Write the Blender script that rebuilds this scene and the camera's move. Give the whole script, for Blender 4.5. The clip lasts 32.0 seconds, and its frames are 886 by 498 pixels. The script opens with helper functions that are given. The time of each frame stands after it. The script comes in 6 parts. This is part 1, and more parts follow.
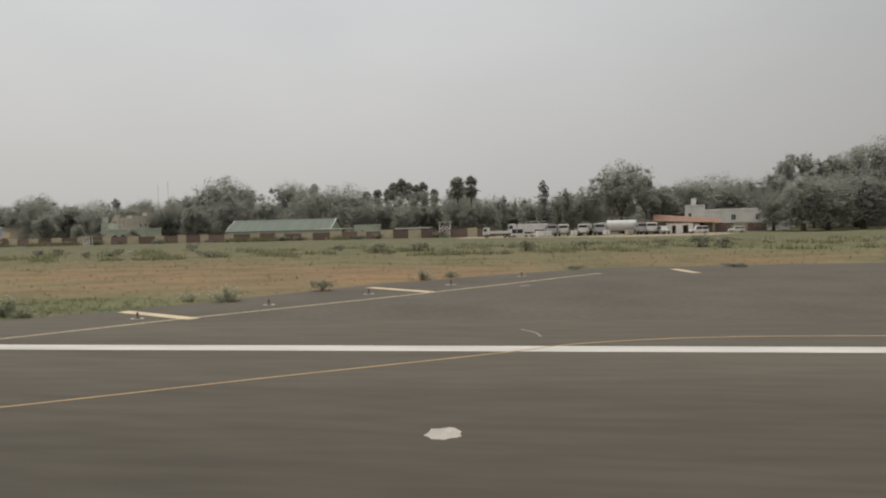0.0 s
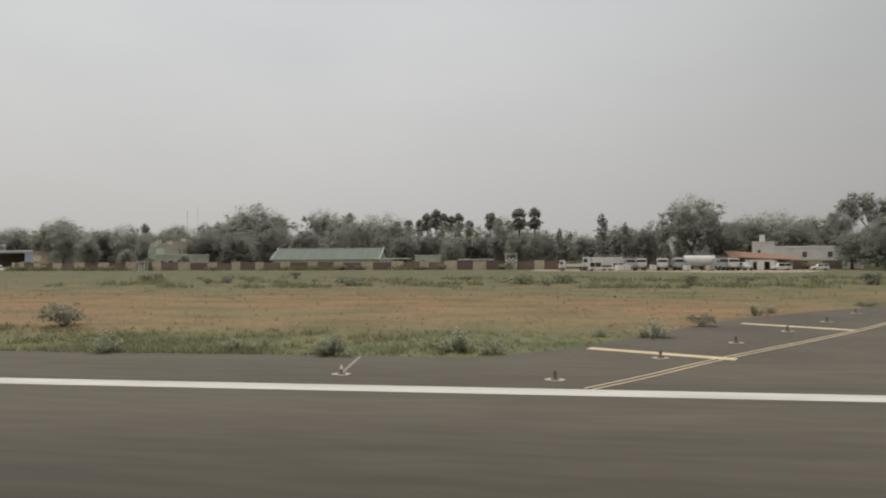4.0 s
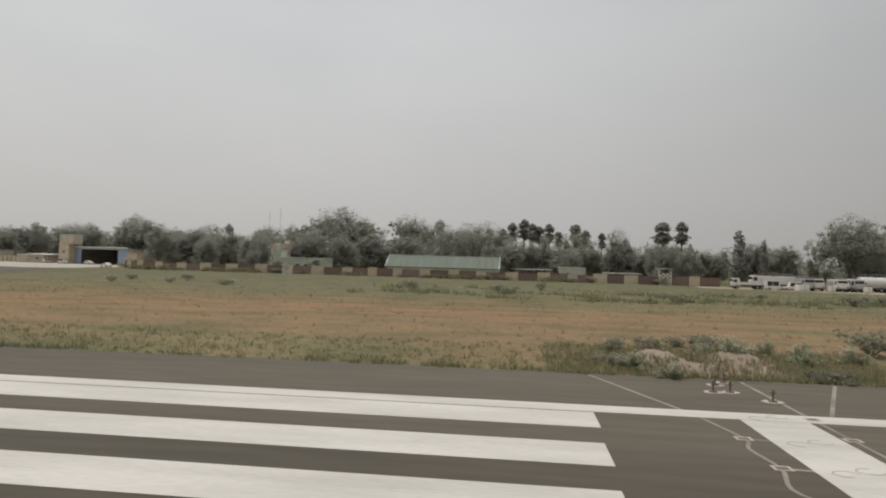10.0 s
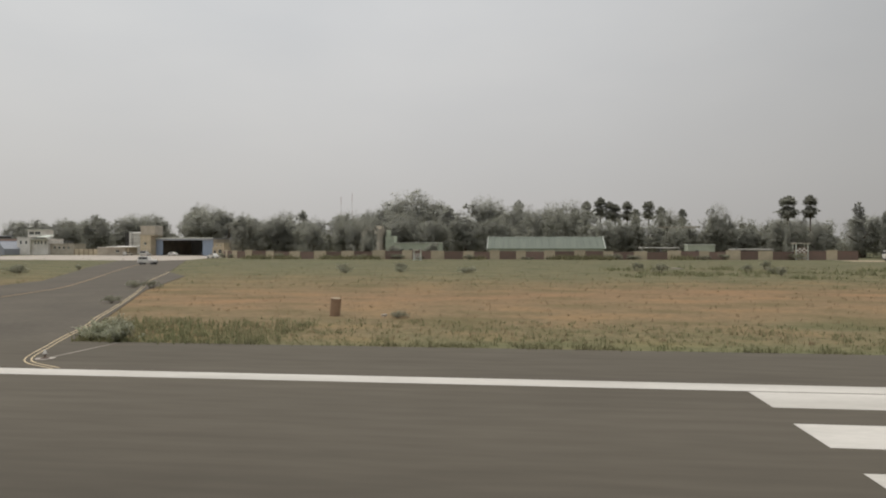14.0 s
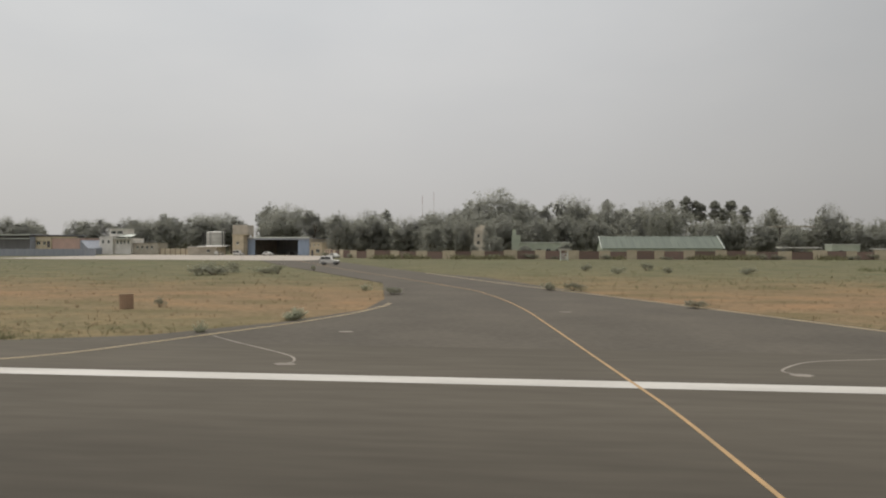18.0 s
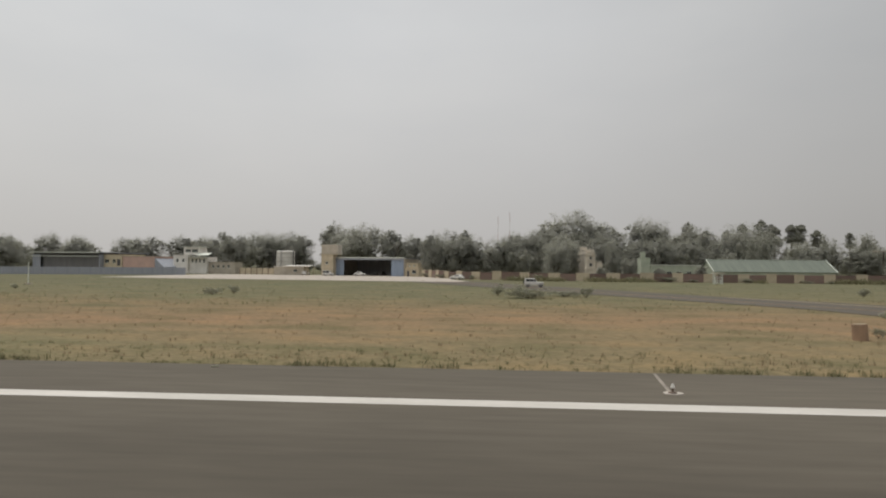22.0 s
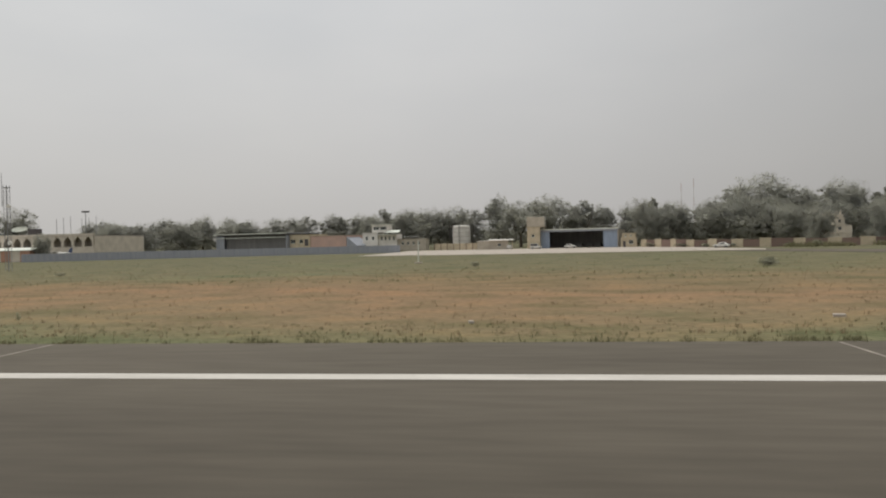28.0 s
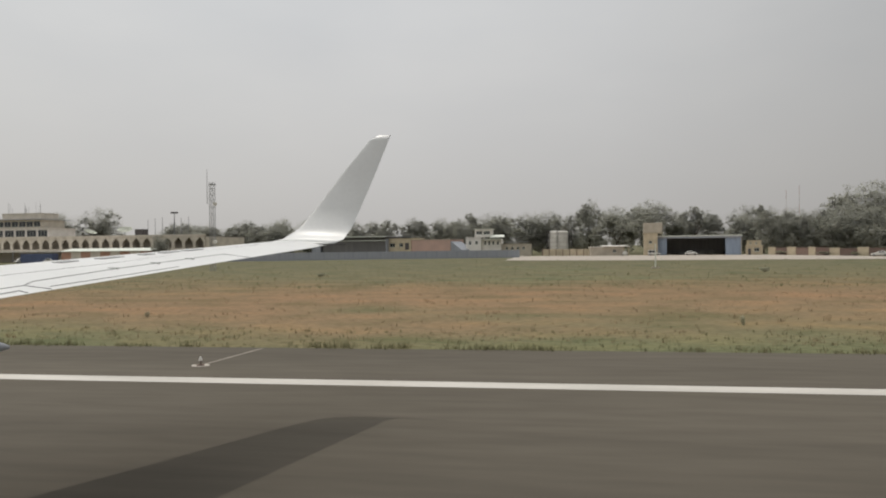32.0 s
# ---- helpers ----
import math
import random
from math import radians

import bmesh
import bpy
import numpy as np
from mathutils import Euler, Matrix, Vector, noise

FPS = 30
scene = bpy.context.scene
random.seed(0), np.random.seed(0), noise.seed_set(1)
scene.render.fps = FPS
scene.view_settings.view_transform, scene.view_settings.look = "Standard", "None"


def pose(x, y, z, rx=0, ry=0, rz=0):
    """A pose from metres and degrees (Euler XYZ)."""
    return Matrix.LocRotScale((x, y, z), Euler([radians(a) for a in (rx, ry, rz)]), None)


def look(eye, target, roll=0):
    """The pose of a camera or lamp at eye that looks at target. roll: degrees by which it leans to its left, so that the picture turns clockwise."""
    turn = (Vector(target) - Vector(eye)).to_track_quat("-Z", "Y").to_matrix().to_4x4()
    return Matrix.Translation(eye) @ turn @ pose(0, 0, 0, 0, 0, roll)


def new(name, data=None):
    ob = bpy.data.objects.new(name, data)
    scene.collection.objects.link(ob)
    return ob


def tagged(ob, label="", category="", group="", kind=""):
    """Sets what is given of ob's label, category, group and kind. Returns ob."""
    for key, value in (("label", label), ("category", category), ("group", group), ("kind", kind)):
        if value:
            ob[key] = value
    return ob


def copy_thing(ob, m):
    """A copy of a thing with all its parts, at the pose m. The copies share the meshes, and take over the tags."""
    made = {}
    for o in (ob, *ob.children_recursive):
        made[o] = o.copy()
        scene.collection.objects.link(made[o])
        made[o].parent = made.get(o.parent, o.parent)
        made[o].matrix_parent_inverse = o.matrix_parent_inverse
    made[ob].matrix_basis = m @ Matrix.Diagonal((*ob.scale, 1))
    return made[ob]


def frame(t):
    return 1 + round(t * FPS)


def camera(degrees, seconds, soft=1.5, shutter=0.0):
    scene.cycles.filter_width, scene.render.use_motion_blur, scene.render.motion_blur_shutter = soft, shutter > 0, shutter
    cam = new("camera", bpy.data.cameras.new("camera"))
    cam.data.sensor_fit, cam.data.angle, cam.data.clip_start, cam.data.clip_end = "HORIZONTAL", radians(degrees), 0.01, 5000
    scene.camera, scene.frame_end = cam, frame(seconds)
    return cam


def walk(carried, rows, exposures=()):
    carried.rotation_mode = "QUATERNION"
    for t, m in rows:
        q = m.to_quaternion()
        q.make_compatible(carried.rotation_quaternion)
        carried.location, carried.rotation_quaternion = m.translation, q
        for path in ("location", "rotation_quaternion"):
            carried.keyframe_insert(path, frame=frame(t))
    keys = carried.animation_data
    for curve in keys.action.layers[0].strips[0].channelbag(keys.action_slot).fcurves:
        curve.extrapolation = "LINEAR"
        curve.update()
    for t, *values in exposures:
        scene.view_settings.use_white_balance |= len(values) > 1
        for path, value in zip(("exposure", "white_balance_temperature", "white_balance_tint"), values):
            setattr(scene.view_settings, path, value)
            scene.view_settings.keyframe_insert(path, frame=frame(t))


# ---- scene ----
# camera and its way along the runway: seconds, x, y, turn to the left, tilt up, lean
cam = camera(67.57, 32.0, soft=2.0)
EYE = 3.865
PATH = [
    (0, 4.180, -1.445, 8.402, -2.171, -1.40),
    (0.5, 1.554, -1.267, 7.805, -1.736, -0.52),
    (1, -1.210, -1.094, 7.510, -1.634, -0.21),
    (1.5, -3.979, -0.931, 7.397, -1.282, -0.53),
    (2, -6.745, -0.777, 6.217, 0.208, -0.25),
    (2.5, -9.538, -0.632, 6.367, 0.621, -0.95),
    (3, -12.436, -0.496, 7.241, 0.058, -0.23),
    (3.5, -15.440, -0.371, 7.204, 0.258, -0.44),
    (5.5, -27.775, -0.109, 7.498, 1.430, 0.83),
    (6, -31.223, -0.081, 7.463, 1.436, 1.02),
    (6.5, -34.781, -0.057, 7.334, 1.997, 1.12),
    (7, -38.328, -0.042, 7.313, 1.652, 1.09),
    (7.5, -42.080, -0.040, 7.064, 1.603, 1.17),
    (8, -45.929, -0.047, 6.851, 1.463, 1.47),
    (8.5, -49.835, -0.062, 7.017, 1.345, 1.35),
    (9, -53.783, -0.076, 6.728, 1.278, 1.42),
    (9.5, -57.913, -0.079, 6.937, 1.104, 1.42),
    (10, -62.157, -0.071, 6.702, 1.345, 1.64),
    (10.5, -66.605, -0.061, 6.321, 1.267, 1.73),
    (11, -71.064, -0.053, 6.197, 1.548, 1.44),
    (11.5, -75.422, -0.048, 6.840, 0.888, 0.92),
    (12, -79.733, -0.045, 6.893, 0.774, 0.99),
    (12.5, -84.185, -0.046, 7.109, 0.287, 0.85),
    (13, -88.767, -0.044, 6.924, 0.537, 0.68),
    (13.5, -93.361, -0.036, 6.961, 0.252, 0.43),
    (14, -98.153, -0.028, 6.444, -0.298, -0.02),
    (14.5, -102.965, -0.020, 6.240, 0.136, 0.78),
    (16.5, -120.668, -0.003, 6.259, 0.253, 0.11),
    (17, -125.745, -0.008, 6.456, -0.179, 0.00),
    (17.5, -130.950, -0.014, 6.829, -0.545, 0.38),
    (18, -136.303, -0.022, 6.359, -0.328, 0.01),
    (18.5, -141.822, -0.032, 6.549, -0.385, 0.07),
    (19, -147.418, -0.043, 5.916, 0.040, 0.44),
    (19.5, -152.815, -0.055, 5.861, 0.199, 0.74),
    (20, -158.185, -0.066, 5.769, 0.130, 0.68),
    (20.5, -163.810, -0.075, 5.991, 0.001, 0.63),
    (21, -169.358, -0.084, 5.619, -0.064, 0.75),
    (21.5, -174.940, -0.092, 5.287, 0.741, 0.87),
    (22, -180.518, -0.098, 4.409, 1.482, 0.50),
    (22.5, -186.444, -0.099, 4.574, 1.587, 0.50),
    (23, -192.416, -0.095, 3.776, 1.741, 0.57),
    (23.5, -198.035, -0.085, 4.369, 1.040, 0.17),
    (24, -203.548, -0.071, 4.995, 0.432, -0.24),
    (24.5, -209.017, -0.054, 5.509, 0.273, -0.63),
    (26.5, -230.739, 0.030, 6.435, -0.455, -0.92),
    (27, -235.692, 0.058, 6.896, -0.696, -1.12),
    (27.5, -240.500, 0.086, 7.516, -0.803, -1.39),
    (28, -245.369, 0.115, 7.226, -0.761, -1.34),
    (28.5, -250.283, 0.140, 7.355, -0.978, -1.20),
    (29, -255.200, 0.163, 7.291, -0.739, -1.12),
    (29.5, -259.982, 0.182, 7.208, -0.382, -1.12),
    (30, -264.638, 0.197, 7.579, -0.435, -0.94),
    (30.5, -269.325, 0.208, 7.640, -0.571, -0.82),
    (31, -273.935, 0.217, 8.647, -1.040, -1.26),
    (31.5, -278.577, 0.225, 8.212, -0.569, -0.80),
    (32, -283.406, 0.232, 8.014, -0.186, -0.65),
]


def eye_row(x, y, turn, tilt, lean):
    a, b = radians(turn), radians(tilt)
    way = Vector((-math.sin(a) * math.cos(b), math.cos(a) * math.cos(b), math.sin(b)))
    eye = Vector((x, y, EYE))
    return look(eye, eye + way, lean)


walk(cam, [(t, eye_row(x, y, a, b, c)) for t, x, y, a, b, c in PATH],
     [(0.0, 0.0), (9.0, 0.0), (10.0, -0.06), (12.0, -0.09), (13.2, -0.05), (14.2, 0.0), (32.0, 0.0)])

# hazy daylight: high sun behind thin cloud
SUN_WAY = Vector((-1.94, 1.64, 6.66)).normalized()
sun_up = math.asin(SUN_WAY.z)
world = bpy.data.worlds.new("hazy_sky")
scene.world = world
world.use_nodes = True
wn, wl = world.node_tree.nodes, world.node_tree.links
wn.clear()
sky = wn.new("ShaderNodeTexSky")
sky.sky_type = "NISHITA"
sky.sun_disc = False
sky.sun_elevation = sun_up
sky.sun_rotation = math.atan2(SUN_WAY.x, SUN_WAY.y)
sky.air_density, sky.dust_density, sky.ozone_density = 1.2, 6.0, 1.0
pale = wn.new("ShaderNodeHueSaturation")
pale.inputs["Saturation"].default_value = 0.35
wl.new(sky.outputs[0], pale.inputs["Color"])
# thin cloud veil, a little uneven
tc = wn.new("ShaderNodeTexCoord")
mp = wn.new("ShaderNodeMapping")
mp.inputs["Scale"].default_value = (1.0, 1.0, 2.6)
wl.new(tc.outputs["Generated"], mp.inputs["Vector"])
nz = wn.new("ShaderNodeTexNoise")
nz.inputs["Scale"].default_value, nz.inputs["Detail"].default_value = 2.2, 5.0
wl.new(mp.outputs[0], nz.inputs["Vector"])
ramp = wn.new("ShaderNodeValToRGB")
ramp.color_ramp.elements[0].position, ramp.color_ramp.elements[0].color = 0.3, (5.25, 5.35, 5.45, 1)
ramp.color_ramp.elements[1].position, ramp.color_ramp.elements[1].color = 0.75, (6.1, 6.1, 6.05, 1)
wl.new(nz.outputs[0], ramp.inputs[0])
# the haze thickens towards the horizon
sep = wn.new("ShaderNodeSeparateXYZ")
wl.new(tc.outputs["Generated"], sep.inputs[0])
rise = wn.new("ShaderNodeMapRange")
rise.inputs["From Min"].default_value, rise.inputs["From Max"].default_value = 0.0, 0.34
wl.new(sep.outputs["Z"], rise.inputs["Value"])
low = wn.new("ShaderNodeMix")
low.data_type = "RGBA"
low.inputs["A"].default_value = (4.75, 4.6, 4.45, 1)
wl.new(rise.outputs[0], low.inputs["Factor"])
wl.new(ramp.outputs[0], low.inputs["B"])
both = wn.new("ShaderNodeMix")
both.data_type = "RGBA"
both.inputs["Factor"].default_value = 0.88
wl.new(pale.outputs[0], both.inputs["A"])
wl.new(low.outputs["Result"], both.inputs["B"])
# the veil is brighter on the sun's side
side = wn.new("ShaderNodeMapRange")
side.inputs["From Min"].default_value, side.inputs["From Max"].default_value = -1.0, 1.0
wl.new(sep.outputs["X"], side.inputs["Value"])
glow = wn.new("ShaderNodeValToRGB")
el = glow.color_ramp.elements
el[0].position, el[0].color = 0.15, (1.09, 1.09, 1.08, 1)
el[1].position, el[1].color = 0.74, (0.80, 0.80, 0.795, 1)
for spot, v in ((0.40, 1.05), (0.55, 0.985)):
    e = el.new(spot)
    e.color = (v, v, v, 1)
wl.new(side.outputs[0], glow.inputs[0])
veil = wn.new("ShaderNodeMix")
veil.data_type, veil.blend_type = "RGBA", "MULTIPLY"
veil.inputs["Factor"].default_value = 1.0
wl.new(both.outputs["Result"], veil.inputs["A"])
wl.new(glow.outputs[0], veil.inputs["B"])
# wide bright aureole of the veiled sun, high in the sky
crown = wn.new("ShaderNodeMapRange")
crown.interpolation_type = "SMOOTHSTEP"
crown.inputs["From Min"].default_value, crown.inputs["From Max"].default_value = 0.44, 0.95
crown.inputs["To Min"].default_value, crown.inputs["To Max"].default_value = 1.0, 1.85
wl.new(sep.outputs["Z"], crown.inputs["Value"])
aureole = wn.new("ShaderNodeVectorMath")
aureole.operation = "SCALE"
wl.new(veil.outputs["Result"], aureole.inputs[0])
wl.new(crown.outputs[0], aureole.inputs["Scale"])
bg = wn.new("ShaderNodeBackground")
bg.inputs["Strength"].default_value = 0.108
wl.new(aureole.outputs[0], bg.inputs["Color"])
wo = wn.new("ShaderNodeOutputWorld")
wl.new(bg.outputs[0], wo.inputs[0])

sun_data = bpy.data.lights.new("sun", "SUN")
sun_data.energy, sun_data.angle, sun_data.color = 1.2, radians(1.0), (1.0, 0.95, 0.87)
sun = new("sun", sun_data)
sun.matrix_world = look(SUN_WAY * 400, (0, 0, 0))

# ---- materials ----


def mat(name, a, b=None, scale=1.0, rough=0.8, metal=0.0, bump=0.0, fine=0.0, stretch=(1, 1, 1), rand=0.0, detail=6.0, lo=0.35, hi=0.68, spec=0.3):
    """Two colours blended by coarse noise, a fine grain on top, and relief. rand: spread of brightness from thing to thing."""
    m = bpy.data.materials.new(name)
    m.use_nodes = True
    n, k = m.node_tree.nodes, m.node_tree.links
    p = n["Principled BSDF"]
    p.inputs["Roughness"].default_value, p.inputs["Metallic"].default_value = rough, metal
    p.inputs["Specular IOR Level"].default_value = spec
    b = b or tuple(0.8 * v for v in a)
    t = n.new("ShaderNodeTexCoord")
    mp_ = n.new("ShaderNodeMapping")
    mp_.inputs["Scale"].default_value = stretch
    k.new(t.outputs["Object"], mp_.inputs["Vector"])
    z = n.new("ShaderNodeTexNoise")
    z.inputs["Scale"].default_value, z.inputs["Detail"].default_value = scale, detail
    k.new(mp_.outputs[0], z.inputs["Vector"])
    r = n.new("ShaderNodeValToRGB")
    r.color_ramp.elements[0].position, r.color_ramp.elements[0].color = lo, (*a, 1)
    r.color_ramp.elements[1].position, r.color_ramp.elements[1].color = hi, (*b, 1)
    k.new(z.outputs[0], r.inputs[0])
    out = r.outputs[0]
    if fine:
        z2 = n.new("ShaderNodeTexNoise")
        z2.inputs["Scale"].default_value, z2.inputs["Detail"].default_value = scale * 14, 3.0
        k.new(mp_.outputs[0], z2.inputs["Vector"])
        mr = n.new("ShaderNodeMapRange")
        mr.inputs["To Min"].default_value, mr.inputs["To Max"].default_value = 1 - fine, 1 + fine
        mr.inputs["From Min"].default_value, mr.inputs["From Max"].default_value = 0.3, 0.7
        k.new(z2.outputs[0], mr.inputs["Value"])
        mx = n.new("ShaderNodeVectorMath")
        mx.operation = "SCALE"
        k.new(out, mx.inputs[0])
        k.new(mr.outputs[0], mx.inputs["Scale"])
        out = mx.outputs[0]
    if rand:
        oi = n.new("ShaderNodeObjectInfo")
        mr = n.new("ShaderNodeMapRange")
        mr.inputs["To Min"].default_value, mr.inputs["To Max"].default_value = 1 - rand, 1 + rand
        k.new(oi.outputs["Random"], mr.inputs["Value"])
        mx = n.new("ShaderNodeVectorMath")
        mx.operation = "SCALE"
        k.new(out, mx.inputs[0])
        k.new(mr.outputs[0], mx.inputs["Scale"])
        out = mx.outputs[0]
    k.new(out, p.inputs["Base Color"])
    if bump:
        bp = n.new("ShaderNodeBump")
        bp.inputs["Strength"].default_value, bp.inputs["Distance"].default_value = bump, 0.05
        k.new(z.outputs[0], bp.inputs["Height"])
        k.new(bp.outputs[0], p.inputs["Normal"])
    return m


ASPHALT = mat("asphalt", (0.094, 0.082, 0.0645), (0.124, 0.108, 0.0845), 0.16, 0.9, fine=0.1, bump=0.15, stretch=(0.16, 1, 1), spec=0.15)


def darker_inwards(m, y0, y1, share):
    """Asphalt that darkens towards the middle of the runway, in long uneven streaks."""
    n, k = m.node_tree.nodes, m.node_tree.links
    p = n["Principled BSDF"]
    src = p.inputs["Base Color"].links[0].from_socket
    t, sp = n.new("ShaderNodeTexCoord"), n.new("ShaderNodeSeparateXYZ")
    k.new(t.outputs["Object"], sp.inputs[0])
    mp_ = n.new("ShaderNodeMapping")
    mp_.inputs["Scale"].default_value = (0.012, 0.9, 1)
    k.new(t.outputs["Object"], mp_.inputs["Vector"])
    z = n.new("ShaderNodeTexNoise")
    z.inputs["Scale"].default_value, z.inputs["Detail"].default_value = 1.0, 5.0
    k.new(mp_.outputs[0], z.inputs["Vector"])
    add = n.new("ShaderNodeMath")
    add.operation = "MULTIPLY_ADD"
    k.new(z.outputs[0], add.inputs[0])
    add.inputs[1].default_value = 3.0
    k.new(sp.outputs["Y"], add.inputs[2])
    w = n.new("ShaderNodeMapRange")
    w.interpolation_type = "SMOOTHSTEP"
    w.inputs["From Min"].default_value, w.inputs["From Max"].default_value = y0 + 1.5, y1 + 1.5
    w.inputs["To Min"].default_value, w.inputs["To Max"].default_value = 1 - share, 1.0
    k.new(add.outputs[0], w.inputs["Value"])
    mx = n.new("ShaderNodeVectorMath")
    mx.operation = "SCALE"
    k.new(src, mx.inputs[0])
    k.new(w.outputs[0], mx.inputs["Scale"])
    k.new(mx.outputs[0], p.inputs["Base Color"])


darker_inwards(ASPHALT, 9.0, 16.5, 0.26)
ASPHALT_SIDE = mat("taxiway_asphalt", (0.095, 0.083, 0.067), (0.120, 0.104, 0.083), 0.2, 0.9, fine=0.1, bump=0.15, spec=0.15)
PAINT_WHITE = mat("white_marking_paint", (0.56, 0.53, 0.48), (0.45, 0.425, 0.38), 0.9, 0.7, fine=0.06, stretch=(0.25, 1, 1))
PAINT_YELLOW = mat("yellow_marking_paint", (0.44, 0.285, 0.14), (0.33, 0.225, 0.115), 0.9, 0.75, fine=0.1)
PAINT_CREAM = mat("faded_yellow_marking_paint", (0.62, 0.50, 0.31), (0.46, 0.375, 0.24), 0.9, 0.75, fine=0.1)
CONCRETE = mat("pale_concrete", (0.42, 0.37, 0.315), (0.34, 0.30, 0.255), 0.25, 0.9, fine=0.08)
PATCH = mat("light_mortar", (0.46, 0.415, 0.36), (0.36, 0.32, 0.28), 1.6, 0.9, fine=0.12)
TRENCH = mat("trench_mortar", (0.30, 0.265, 0.22), (0.19, 0.168, 0.142), 0.9, 0.9, fine=0.1)
LIGHT_CREAM = mat("light_cream_plaster", (0.62, 0.56, 0.47), (0.51, 0.46, 0.385), 0.4, 0.9, fine=0.05)
CREAM = mat("cream_plaster", (0.54, 0.46, 0.33), (0.42, 0.36, 0.26), 0.5, 0.9, fine=0.06, rand=0.08)
WHITE_WALL = mat("white_plaster", (0.76, 0.73, 0.68), (0.64, 0.61, 0.56), 0.35, 0.9, fine=0.05, rand=0.05)
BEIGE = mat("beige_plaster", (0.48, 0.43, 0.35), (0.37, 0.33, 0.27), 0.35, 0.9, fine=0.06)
PINK = mat("pink_plaster", (0.54, 0.37, 0.31), (0.46, 0.33, 0.28), 0.3, 0.9, fine=0.06)
BRICK = mat("red_brown_panel", (0.215, 0.145, 0.120), (0.185, 0.140, 0.115), 0.8, 0.95, fine=0.12, rand=0.2)
GREEN_WALL = mat("pale_green_plaster", (0.44, 0.47, 0.37), (0.35, 0.385, 0.30), 0.5, 0.9, fine=0.05)
GREEN_ROOF = mat("green_sheet_roof", (0.165, 0.185, 0.15), (0.13, 0.148, 0.122), 0.3, 0.8, fine=0.07, stretch=(6, 0.3, 0.3))
TRIM_WHITE = mat("white_trim", (0.68, 0.70, 0.62), (0.56, 0.58, 0.52), 1.0, 0.7)
BROWN_ROOF = mat("rusty_sheet_roof", (0.30, 0.17, 0.11), (0.22, 0.14, 0.10), 0.6, 0.9, fine=0.12)
GREY_SHEET = mat("blue_grey_sheet", (0.33, 0.345, 0.38), (0.27, 0.285, 0.315), 0.4, 0.6, fine=0.05, stretch=(4, 4, 0.3))
BLUE_DOOR = mat("pale_blue_door", (0.31, 0.37, 0.46), (0.27, 0.32, 0.40), 0.4, 0.6, fine=0.04, stretch=(3, 3, 0.4))
SHED_GREY = mat("grey_interior_sheet", (0.36, 0.355, 0.345), (0.29, 0.285, 0.28), 0.3, 0.8, fine=0.05, stretch=(4, 4, 0.3))
SHED_DARK = mat("dark_grey_door_sheet", (0.19, 0.185, 0.18), (0.15, 0.147, 0.145), 0.3, 0.8, fine=0.05, stretch=(4, 4, 0.3))
# dark base colour that stands in for the shade of interiors and openings
DARK = mat("interior_shade", (0.13, 0.125, 0.12), (0.10, 0.098, 0.095), 0.5, 0.9)
STEEL = mat("galvanised_steel", (0.36, 0.36, 0.36), (0.28, 0.28, 0.28), 2.0, 0.5, metal=0.5)
DARK_STEEL = mat("dark_steel", (0.12, 0.11, 0.11), (0.08, 0.075, 0.075), 2.0, 0.6, metal=0.3)
GLASS = mat("dark_glass", (0.045, 0.05, 0.055), (0.03, 0.035, 0.04), 0.5, 0.12, spec=0.5)
# white vehicle paint, dulled in its base colour to imitate haze
CAR_WHITE = mat("haze_dulled_white", (0.66, 0.64, 0.60), (0.58, 0.56, 0.52), 1.0, 0.45, spec=0.5)
GREY_PAINT = mat("grey_vehicle_paint", (0.42, 0.42, 0.41), (0.34, 0.34, 0.33), 1.0, 0.5)
RUBBER = mat("rubber", (0.03, 0.03, 0.03), (0.02, 0.02, 0.02), 3.0, 0.9)
RED = mat("red_paint", (0.45, 0.10, 0.06), (0.36, 0.08, 0.05), 1.0, 0.5)
LAMP_BODY = mat("weathered_lamp_metal", (0.17, 0.12, 0.09), (0.12, 0.09, 0.07), 4.0, 0.7)
ORANGE_PANEL = mat("orange_panel_paint", (0.46, 0.26, 0.18), (0.38, 0.23, 0.17), 0.8, 0.7, fine=0.06)
BLUE_STEEL = mat("dark_blue_paint", (0.10, 0.13, 0.22), (0.08, 0.10, 0.17), 0.8, 0.5, fine=0.05)
ORANGE = mat("orange_brown_marker_paint", (0.33, 0.22, 0.145), (0.27, 0.185, 0.125), 2.0, 0.8)
BARK = mat("bark", (0.14, 0.11, 0.085), (0.08, 0.065, 0.05), 1.5, 0.95, stretch=(1, 1, 0.2))
# tree leaf base colour is raised to put the distant haze into it
LEAF = mat("haze_tinted_leaves", (0.265, 0.265, 0.208), (0.305, 0.300, 0.240), 0.12, 0.5, rand=0.08, fine=0.08, spec=0.5)
LEAF_PALM = mat("palm_leaves", (0.235, 0.237, 0.195), (0.28, 0.277, 0.228), 0.3, 0.5, rand=0.08, spec=0.5)
LEAF_BUSH = mat("bush_leaves", (0.225, 0.226, 0.146), (0.285, 0.280, 0.190), 1.2, 0.5, rand=0.2, fine=0.2, spec=0.5)
LEAF_PALE = mat("pale_broad_leaves", (0.32, 0.33, 0.22), (0.43, 0.43, 0.31), 2.2, 0.5, rand=0.15, spec=0.2)
WING_WHITE = mat("white_wing_paint", (0.66, 0.66, 0.645), (0.61, 0.61, 0.595), 0.8, 0.38, fine=0.02, spec=0.5)
WING_GREY = mat("grey_wing_paint", (0.36, 0.37, 0.39), (0.31, 0.32, 0.34), 0.8, 0.4, spec=0.5)
